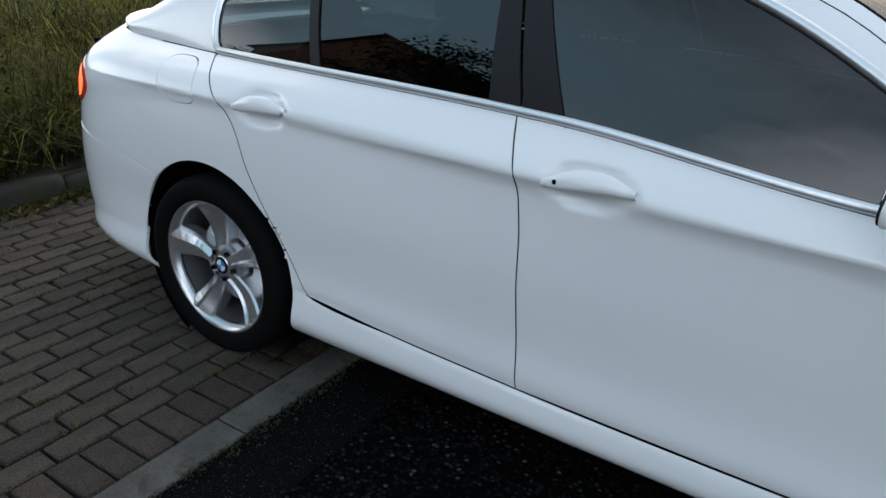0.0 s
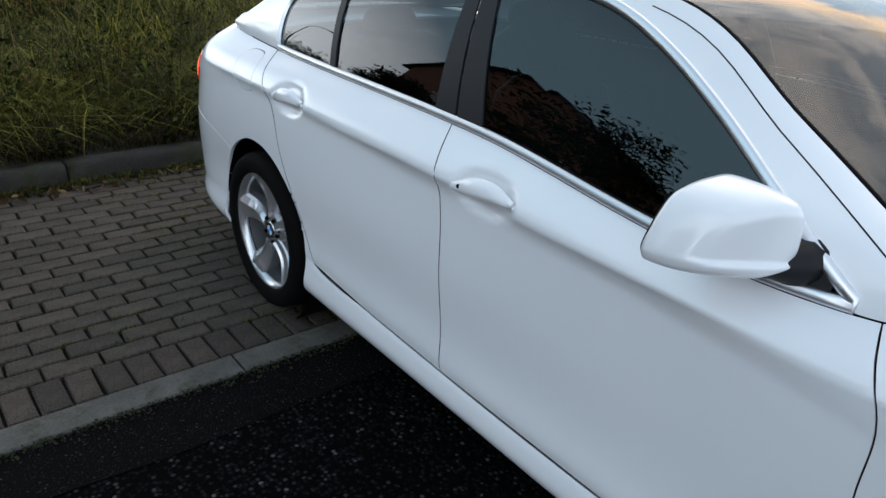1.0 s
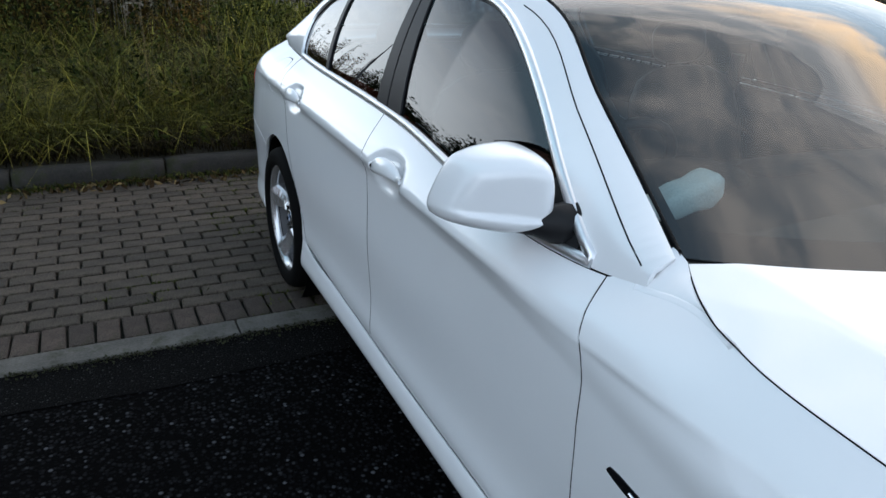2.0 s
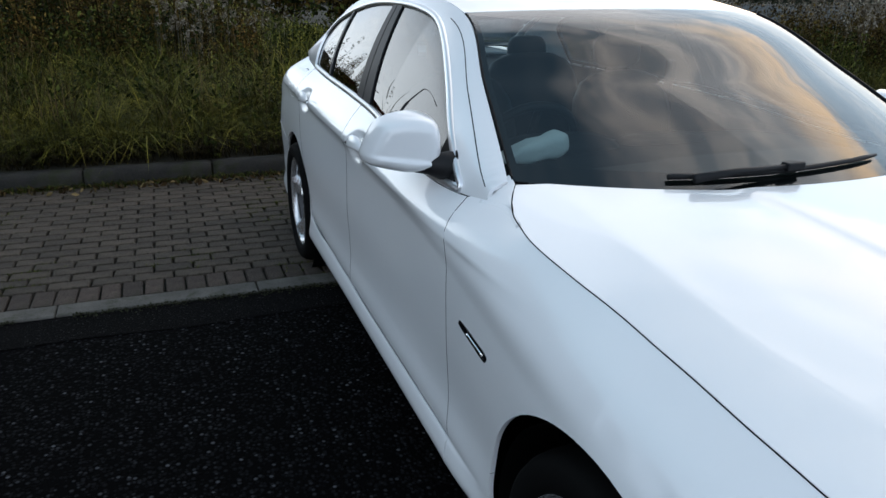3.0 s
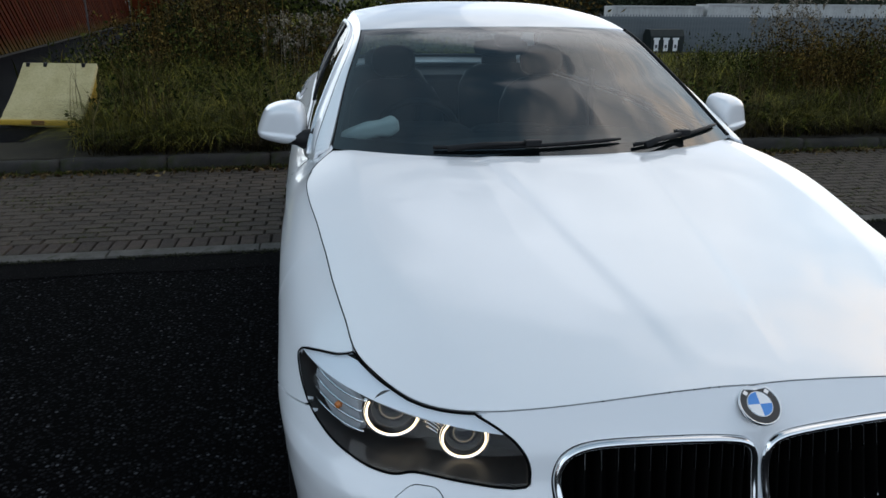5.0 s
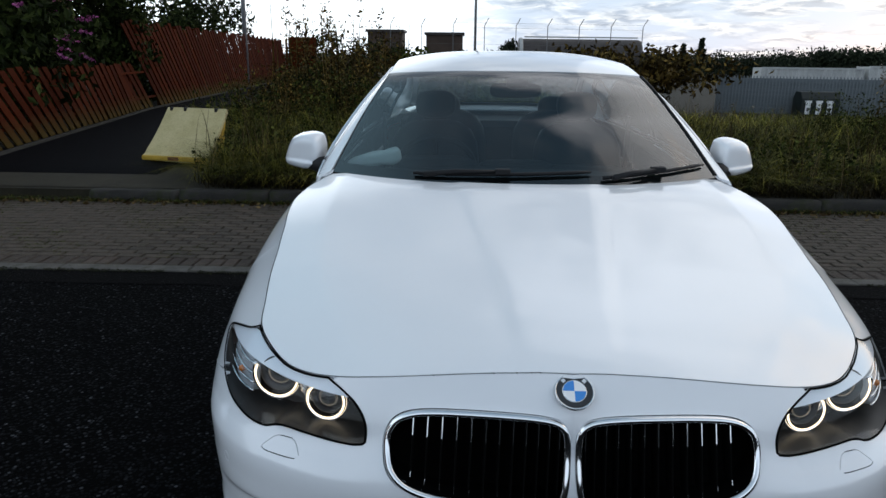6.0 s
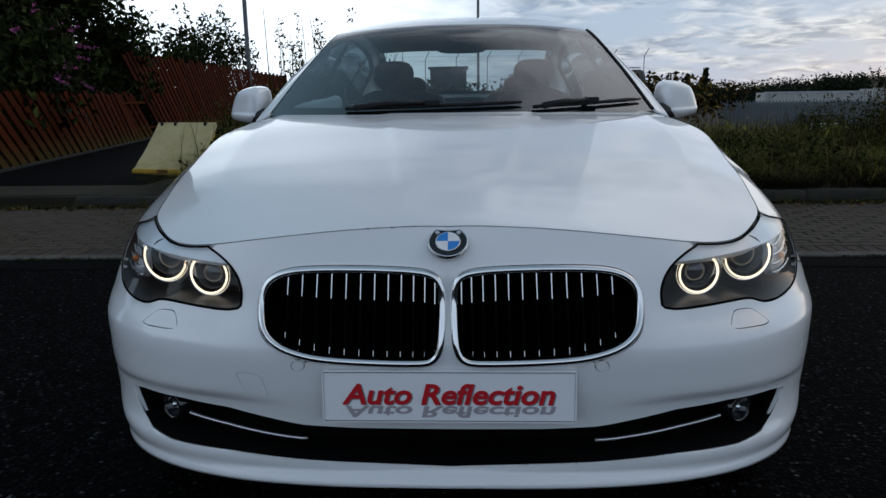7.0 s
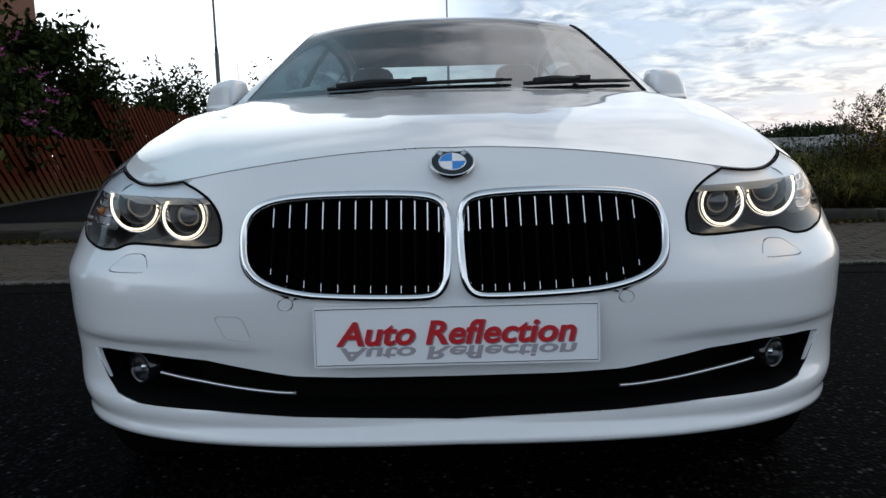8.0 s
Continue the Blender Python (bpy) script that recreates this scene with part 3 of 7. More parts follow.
def side_glass(y, z, sign):
    """The upper flank between waistline and roof rail: one curved sheet, drawn in to the rail at its top."""
    y, z = np.asarray(y, float), np.asarray(z, float)
    bw, _, bz = top_line(FRONT + y)
    rw, rz = np.interp(y, _rail[1], _rail[0]), np.interp(y, _rail[1], _rail[2])
    far = np.maximum(y, 1.6)
    span = np.interp(far, _rail[1], _rail[2]) - bz
    inward = bw - np.interp(far, _rail[1], _rail[0])
    sheet = lambda h: bw - inward * h / span + 0.110 * (h / span) * (1 - h / span)
    t = np.clip((z - bz) / np.maximum(rz - bz, 0.03), 0, 1.2)
    w = sheet(z - bz) + (rw - sheet(rz - bz)) * t ** 6
    return np.stack([sign * w, y, z], 1)


def mirrored(poly):
    p = np.asarray(poly, float).copy()
    p[:, 0] *= -1
    return p


def disc(a, b, r, n=48):
    t = np.linspace(0, 2 * math.pi, n, endpoint=False)
    return np.stack([a + r * np.cos(t), b + r * np.sin(t)], 1)


# ---- the car: its panels ----
car = thing("car", "clean white saloon car with tinted glass and lit ring lights", "car")
HUB_Z, REAR_Y = 0.325, 2.968


def arch(y, front):
    """Wheel arch outline in flank parameters."""
    out = []
    for a, b in disc(y, HUB_Z, 0.404 if front else 0.382, 72):
        out.append((s_y(a, min(max(b, 0.2), 0.7)), b))
    return np.array(out)


ARCH_F, ARCH_R_LINE = arch(0.0, True), arch(REAR_Y, False)
# headlamp outline, as half width and height
LAMP = [(0.443, 0.645), (0.438, 0.690), (0.447, 0.716), (0.468, 0.741), (0.500, 0.760), (0.535, 0.774), (0.59, 0.83), (0.742, 0.83), (0.778, 0.790), (0.826, 0.775), (0.862, 0.760), (0.876, 0.742), (0.870, 0.712), (0.848, 0.674), (0.805, 0.648), (0.74, 0.634), (0.69, 0.635), (0.655, 0.649), (0.62, 0.651)]


def lamp_outline():
    p = []
    for w, z in LAMP:
        zz = min(z, 0.785)
        p.append((s_at(w, zz), z))
    # the upper edge follows the bonnet line
    return rounded(p, 2, 0.2)


LAMP_S = lamp_outline()
KIDNEY = rounded([(0.021, 0.680), (0.027, 0.716), (0.050, 0.739), (0.10, 0.748), (0.20, 0.751), (0.31, 0.749), (0.375, 0.741), (0.412, 0.720), (0.425, 0.688), (0.420, 0.650), (0.398, 0.610), (0.360, 0.580), (0.310, 0.562), (0.25, 0.553), (0.08, 0.548), (0.045, 0.556), (0.026, 0.578), (0.021, 0.61)], 2, 0.25)
INTAKE_HALF = [(0.0, 0.400), (0.20, 0.401), (0.296, 0.405), (0.45, 0.431), (0.566, 0.438), (0.686, 0.434), (0.748, 0.428), (0.738, 0.402), (0.706, 0.370), (0.660, 0.348), (0.586, 0.338), (0.446, 0.338), (0.29, 0.328), (0.0, 0.320)]
INTAKE = np.array(INTAKE_HALF + [(-a, b) for a, b in INTAKE_HALF[-2:0:-1]])
TOW = rounded([(0.430, 0.525), (0.384, 0.523), (0.364, 0.474), (0.408, 0.479)], 2, 0.12)


def top_points(s0, s1, n, by=0.0):
    s = np.linspace(s0, s1, n)
    return list(zip(s, top_line(s)[2] - by))


def bottom_points(s0, s1, n):
    s = np.linspace(s0, s1, n)
    return list(zip(s, bottom_z(s)))


WASH = rounded([(0.674, 0.598), (0.648, 0.631), (0.604, 0.634), (0.568, 0.601)], 2, 0.15)
S_CUT, S_LAMP_OUT, S_LAMP_TOP = s_y(-0.24, 0.62), s_at(0.84, 0.70), s_at(0.742, 0.785) - 0.02
half = bottom_points(0, FRONT, 40) + [(FRONT, 0.63), (S_CUT, 0.632), (S_LAMP_OUT + 0.02, 0.675), (S_LAMP_TOP, 0.70)] + top_points(S_LAMP_TOP, 0, 40)
bumper_line = np.array(half[:-1] + [(-a, b) for a, b in half[:0:-1]])
PDC = [(0.315, 0.548), (s_at(0.80, 0.53), 0.53)]
holes = [INTAKE]
for line in (KIDNEY, LAMP_S, ARCH_F, WASH, disc(*PDC[0], 0.012, 20), disc(*PDC[1], 0.012, 20)):
    holes += [line, mirrored(line)]
holes.append(mirrored(TOW))
bumper = patch("front_bumper", flank, bumper_line, PAINT, car, step=0.010, gap=0.002, holes=holes, edge=0.0012)
for line, nm in ((WASH, "washer_cover"), (disc(*PDC[0], 0.012, 20), "parking_sensor"), (disc(*PDC[1], 0.012, 20), "parking_sensor")):
    for k in (1, -1):
        patch(nm, flank, line if k > 0 else mirrored(line), PAINT, bumper, step=0.006, gap=0.0008, lip=0.006)
patch("tow_eye_cover", flank, mirrored(TOW), PAINT, bumper, step=0.006, gap=0.0006, lip=0.006)

# bonnet
edge_s = np.linspace(0, FRONT + 0.46, 90)
ew, ey, _ = top_line(edge_s)
CORNER_Y, CORNER_W = [0.46, 0.52, 0.585, 0.635, 0.662], [0.8395, 0.829, 0.803, 0.775, 0.757]
rear_w = np.concatenate([CORNER_W[1:-1], np.linspace(0.757, -0.757, 40), [-q for q in CORNER_W[-2:0:-1]]])
rear_y = np.concatenate([CORNER_Y[1:-1], 0.40 + 0.262 * np.abs(np.linspace(0.757, -0.757, 40) / 0.757) ** 2.2, CORNER_Y[-2:0:-1]])
hood_line = np.array(list(zip(ew, ey)) + list(zip(rear_w, rear_y)) + list(zip(-ew[::-1], ey[::-1]))[:-1])
hood = patch("bonnet", bonnet, hood_line, PAINT, car, step=0.010, gap=0.0014)


def wing_top(y, v):
    """From the wing's upper edge to the bonnet's rounded rear corner and the pillar foot."""
    w0, _, z0 = top_line(FRONT + np.asarray(y, float))
    w1 = herm(CORNER_Y + [0.70], CORNER_W + [0.756], y)
    z1 = herm([0.40, 0.62, 0.675, 0.70], [0.0, 0.0, 0.006, 0.012], y) + hood_z(w1, y)
    w1 = np.minimum(w1, w0)
    return np.stack([w0 + (w1 - w0) * v, np.asarray(y, float), z0 + (z1 - z0) * v + 0.010 * v * (1 - v)], 1)


for sign in (-1, 1):
    patch("wing_top", lambda y, v, k=sign: wing_top(y, v) * np.array([k, 1, 1]), [(0.462, -0.02), (0.70, -0.02), (0.70, 0.985), (0.462, 0.985)], PAINT, car, step=0.02, gap=0.0, lip=0.0)
    for s0, s1, wide in ((0.0, 0.74, 0.0005), (0.74, FRONT + 0.46, 0.0011)):
        strip("bonnet_joint", flank, [(sign * q, float(top_line(q)[2][0]) - 0.0005) for q in np.linspace(s0, s1, 60)], wide, wide * 0.5, VOID, car)
    strip("wing_seam", flank, [(sign * (FRONT + q), float(top_line(FRONT + q)[2][0]) - 0.003) for q in np.linspace(0.475, 0.695, 16)], 0.007, 0.0006, PAINT, car)
    cw = np.linspace(0.46, 0.655, 12)
    strip("bonnet_joint", bonnet, [(sign * float(herm(CORNER_Y, CORNER_W, q)[0]), q) for q in cw], 0.0014, 0.0008, VOID, car)

for sign in (-1, 1):
    def flip(p, k=sign):
        p = np.asarray(p, float).copy()
        p[:, 0] *= k
        return p

    def glass(y, z, k=sign):
        return side_glass(y, z, k)

    F = FRONT
    # shut lines, as y and height
    door_front = [(0.757, 0.962), (0.705, 0.87), (0.692, 0.70), (0.690, 0.50), (0.672, 0.306)]
    door_mid = [(1.888, 1.019), (1.845, 0.92), (1.818, 0.78), (1.808, 0.60), (1.785, 0.311)]
    door_rear = [(3.03, 1.034), (2.915, 0.94), (2.845, 0.88), (2.755, 0.72), (2.63, 0.52), (2.525, 0.355)]

    def shut(line, n=24):
        z = np.linspace(line[0][1], line[-1][1], n)
        k = sorted(line, key=lambda q: q[1])
        return list(zip(F + herm([q[1] for q in k], [q[0] for q in k], z), z))

    fender = [(S_LAMP_TOP, 0.70), (S_LAMP_OUT + 0.02, 0.675), (S_CUT, 0.632), (F, 0.63), (F + 0.2, 0.30), (F + 0.36, 0.175)] + bottom_points(F + 0.40, F + 0.668, 8) \
        + shut(door_front)[::-1] + [(F + 0.70, 0.99)] + top_points(F + 0.66, S_LAMP_TOP, 50)
    vent = rounded([(F + 0.412, 0.694), (F + 0.588, 0.706), (F + 0.600, 0.688), (F + 0.425, 0.668)], 2, 0.15)
    wing = patch("front_wing", flank, flip(fender), PAINT, car, step=0.012, gap=0.0015, holes=[flip(ARCH_F), flip(LAMP_S), flip(vent)], edge=0.0015)
    v = patch("side_vent", flank, flip(vent), BLACK_GLOSS, wing, "black side vent with a bright bar", step=0.006, gap=0.0, lip=0.008, lift=0.001)
    strip("vent_bar", flank, flip([(F + 0.435 + 0.10 * k / 8, 0.681 + 0.007 * k / 8) for k in range(9)]), 0.006, 0.004, CHROME, v)
    top1 = top_points(F + 1.888, F + 0.757, 30)
    front_door = patch("front_door", flank, flip(shut(door_front) + [(F + a, herm([0.672, 1.785], [0.306, 0.311], a)[0]) for a in np.linspace(0.69, 1.76, 20)] + shut(door_mid)[::-1] + top1), PAINT, car, step=0.014)
    top2 = top_points(F + 3.03, F + 1.888, 30)
    rear_door = patch("rear_door", flank, flip(shut(door_mid) + [(F + a, herm([1.785, 2.2, 2.525], [0.311, 0.328, 0.355], a)[0]) for a in np.linspace(1.81, 2.50, 14)] + shut(door_rear)[::-1] + top2), PAINT, car, step=0.014,
                      holes=[flip(ARCH_R_LINE)], edge=0.001)
    sill = [(F + a, herm([0.672, 1.785, 2.2, 2.525, 2.63], [0.306, 0.311, 0.328, 0.355, 0.38], a)[0]) for a in np.linspace(0.672, 2.56, 40)] + [(F + 2.60, 0.36)] \
        + bottom_points(F + 2.60, F + 0.672, 30)
    patch("sill", flank, flip(sill), PAINT, car, step=0.012, holes=[flip(ARCH_R_LINE)], edge=0.001)
    strip("sill_joint", flank, flip(sill[:40]), 0.0009, 0.0004, VOID, car)
    for seam_ in (door_front, door_mid, door_rear):
        strip("door_joint", flank, flip(shut(seam_, 30)), 0.0013, 0.0006, VOID, car)
    flap = rounded([(F + 3.055, 1.020), (F + 3.24, 1.016), (F + 3.16, 0.880), (F + 2.985, 0.888)], 3, 0.2)
    bump_r = [(F + 3.24, 0.61), (F + 3.45, 0.655), (F + 3.7, 0.70)]
    quarter = [(F + 2.525, 0.355), (F + 2.60, 0.33), (F + 2.968, 0.33), (F + 3.24, 0.60)] + bump_r + [(F + 3.78, 0.74), (F + 3.80, 0.92)] \
        + top_points(F + 3.85, F + 3.03, 30) + shut(door_rear)[1:]
    qp = patch("rear_wing", flank, flip(quarter), PAINT, car, step=0.012, holes=[flip(ARCH_R_LINE), flip(flap)], edge=0.0012)
    patch("fuel_flap", flank, flip(flap), PAINT, qp, step=0.01, gap=0.0018, lip=0.006)
    rb = bottom_points(F + 3.1, F + 4.3, 30) + [(F + 4.3, 0.70), (F + 3.78, 0.70)] + bump_r[::-1][1:] + [(F + 3.20, 0.58), (F + 3.0, 0.4)]
    patch("rear_bumper", flank, flip(rb), PAINT, car, step=0.016, holes=[flip(ARCH_R_LINE)], edge=0.001)
    patch("boot_face", flank, flip([(F + 3.79, 0.703), (F + 4.0, 0.703), (F + 4.15, 0.703), (F + 4.3, 0.703)] + top_points(F + 4.3, F + 3.79, 24)), PAINT, car, step=0.02, lip=0.004)
    tail = patch("tail_lamp", flank, flip(rounded([(F + 3.585, 0.865), (F + 3.66, 0.93), (F + 4.0, 0.95), (F + 4.05, 0.76), (F + 3.74, 0.752), (F + 3.63, 0.79)], 2, 0.2)), RED_LENS, car, "lit red rear lamp", step=0.012, lift=0.004)
    patch("tail_light_bar", flank, flip(rounded([(F + 3.62, 0.865), (F + 3.68, 0.905), (F + 3.92, 0.915), (F + 3.92, 0.79), (F + 3.76, 0.775), (F + 3.66, 0.80)], 2, 0.2)), TAIL_GLOW, tail, step=0.012, lift=0.006, lip=0.003)
    # upper flank: pillars, window frame, glass
    WIN = [(0.80, 0.985), (0.965, 1.092), (1.17, 1.215), (1.34, 1.298), (1.52, 1.362), (1.76, 1.398), (2.02, 1.406), (2.30, 1.398), (2.58, 1.370), (2.84, 1.322), (3.01, 1.265), (3.07, 1.205), (3.068, 1.14), (3.045, 1.060)]
    wt = np.cumsum([0] + [math.dist(WIN[i], WIN[i + 1]) for i in range(len(WIN) - 1)])
    wq = np.linspace(0, wt[-1], 60)
    WIN = list(zip(herm(wt, [q[0] for q in WIN], wq), herm(wt, [q[1] for q in WIN], wq)))
    wy = np.linspace(3.02, 0.80, 40)
    WIN = np.array(WIN + list(zip(wy, top_line(F + wy)[2] + 0.001)))
    frame_y = np.linspace(0.676, 3.58, 70)
    rail_z = np.interp(frame_y, _rail[1], _rail[2])
    upper = list(zip(frame_y, rail_z - 0.001)) + list(zip(frame_y[::-1], top_line(F + frame_y[::-1])[2]))
    patch("side_frame", glass, upper, PAINT, car, step=0.012, holes=[WIN], edge=0.0, gap=0.0005)
    inner = grown(dense(WIN), -0.014)
    seal = grown(dense(WIN), -0.021)
    win_trim = strip("window_trim", glass, grown(dense(WIN, 0.03), -0.009), 0.0120, 0.009, SATIN, car, "satin chrome window surround", close=True)
    patch("window_seal", glass, WIN, BLACK_PLASTIC, win_trim, step=0.007, holes=[seal], gap=0.003, edge=0.0, lift=-0.001)

    def slot(y0, y1, lean0, lean1, base=seal):
        """The stretch of the window opening between two leaning lines."""
        p = dense(base, 0.012)
        h = p[:, 1] - 1.04
        p[:, 0] = np.clip(p[:, 0], y0 + lean0 * h, y1 + lean1 * h)
        return p

    patch("front_window", glass, slot(0.975, 1.775, -0.1, 0.45), SIDE_GLASS, front_door, "tinted glass", step=0.02, gap=0.0, lip=0.004, lift=-0.004)
    patch("mirror_sail", glass, slot(0.845, 0.98, 0.0, -0.1, inner), BLACK_PLASTIC, front_door, step=0.007, gap=0.0, lip=0.004, lift=0.002)
    patch("door_pillar", glass, slot(1.768, 1.875, 0.45, 0.30, inner), DARK_TRIM, front_door, step=0.012, gap=0.001, lip=0.006, lift=0.003)
    patch("door_pillar", glass, slot(1.882, 1.972, 0.30, 0.18, inner), DARK_TRIM, rear_door, step=0.012, gap=0.001, lip=0.006, lift=0.003)
    patch("rear_window", glass, slot(1.968, 2.552, 0.18, 0.38), SIDE_GLASS, rear_door, "tinted glass", step=0.02, gap=0.0, lip=0.004, lift=-0.004)
    patch("window_bar", glass, slot(2.548, 2.584, 0.38, 0.38, inner), DARK_TRIM, rear_door, step=0.008, gap=0.0, lip=0.006, lift=0.003)
    patch("quarter_window", glass, slot(2.582, 3.2, 0.38, 0.0), SIDE_GLASS, rear_door, "tinted glass", step=0.014, gap=0.0, lip=0.004, lift=-0.004)
    gutter = [(sign * 0.996, 0.02 + 0.97 * i / 40) for i in range(41)]
    strip("screen_gutter", canopy, gutter, 0.0085 if sign > 0 else 0.0030, 0.007 if sign > 0 else 0.002, SEAL_BLACK, car, "black rubber strip along the windscreen")
    strip("pillar_joint", glass, [(0.70 + 0.05 * i, float(np.interp(0.70 + 0.05 * i, _rail[1], _rail[2])) - 0.030) for i in range(16)], 0.0016, 0.0006, VOID, car)

    # door handles in their hollows
    for y, door in ((1.652, front_door), (2.705, rear_door)):
        zc = 0.905 if y < 2 else 0.920
        bm = bmesh.new()
        base = flank(np.array([sign * (F + y)]), np.array([zc]))[0]
        strip_pts = [(sign * (F + y - 0.115 + 0.23 * i / 14), zc + 0.008 - 0.014 * i / 14 + 0.007 * math.sin(math.pi * i / 14)) for i in range(15)]
        P, N, _ = skin(flank, np.array(strip_pts))
        verts, faces, m = [], [], 10
        for i in range(15):
            u = abs(i - 7) / 7
            off = 0.026 * (1 - u ** 2.6) + 0.004
            r1, r2 = 0.0265 * (1 - 0.66 * u ** 2.0), 0.0115 * (1 - 0.6 * u ** 3)
            up_dir = np.cross(N[i], [0, 1, 0])
            up_dir /= np.linalg.norm(up_dir)
            for k in range(m):
                a = 2 * math.pi * k / m
                verts.append(P[i] + N[i] * (off + r2 * math.cos(a)) + up_dir * r1 * math.sin(a))
        for i in range(14):
            for k in range(m):
                faces.append((i * m + k, i * m + (k + 1) % m, (i + 1) * m + (k + 1) % m, (i + 1) * m + k))
        faces += [tuple(range(m)), tuple(range(14 * m + m - 1, 14 * m - 1, -1))]
        handle = part("door_handle", mesh_of("door_handle", verts, faces, PAINT, True), PAINT, door)
        if sign < 0 and y < 2:
            kp = P[12] + N[12] * 0.028
            part("keyhole", ellipsoid(kp, (0.004, 0.006, 0.006), 10), VOID, handle)

# roof and screens
qs = [(-1 + 2 * i / 30) for i in range(31)]


def band(t0, t1, q=1.0):
    return [(a * q, t0) for a in qs] + [(q, t0 + (t1 - t0) * i / 12) for i in range(1, 12)] + [(a * q, t1) for a in qs[::-1]] + [(-q, t1 + (t0 - t1) * i / 12) for i in range(1, 12)]


roof = patch("roof", canopy, band(1.0, 2.0), PAINT, car, step=0.02, gap=0.001)
screen_edge = patch("windscreen_seal", canopy, band(0.0, 1.0, 0.998), SEAL_BLACK, car, "black windscreen border", step=0.016, gap=0.0, holes=[band(0.085, 0.965, 0.972)], edge=0.0, lift=-0.002, lip=0.004)
windscreen = patch("windscreen", canopy, band(0.0, 1.0, 0.993), SCREEN_GLASS, car, "curved windscreen glass", step=0.03, gap=0.0, lip=0.0, lift=0.001)
rear_screen = patch("rear_screen", canopy, band(2.0, 3.0, 0.97), REAR_GLASS, car, "rear screen glass", step=0.03, gap=0.0, lip=0.0, lift=0.0)
patch("cowl", lambda w, y: bonnet(w, y) - np.array([0, 0, 0.022]), [(-0.80, 0.37), (0.80, 0.37), (0.80, 0.72), (-0.80, 0.72)], BLACK_PLASTIC, car, "black plastic cowl below the windscreen", step=0.03, gap=0.0, lip=0.0)
patch("rear_screen_seal", canopy, band(2.0, 3.0, 0.999), BLACK_GLOSS, rear_screen, step=0.02, gap=0.0, holes=[band(2.06, 2.92, 0.93)], edge=0.0, lift=-0.003, lip=0.004)


def boot_top(w, y):
    bw, by, bz = top_line(FRONT + np.linspace(2.9, 4.3, 80))
    edge = np.interp(np.abs(w), bw[::-1], by[::-1])
    z = herm([2.9, 3.4, 3.75, 4.1], [1.06, 1.08, 1.098, 1.085], y)
    return np.stack([w, y, z - 0.035 * (np.abs(w) / 0.72) ** 3], 1)


bs = np.linspace(FRONT + 3.40, FRONT + 4.3, 40)
bw, by, _ = top_line(bs)
patch("boot_lid", boot_top, np.array(list(zip(bw, by)) + list(zip(-bw[::-1], by[::-1]))), PAINT, car, step=0.03)

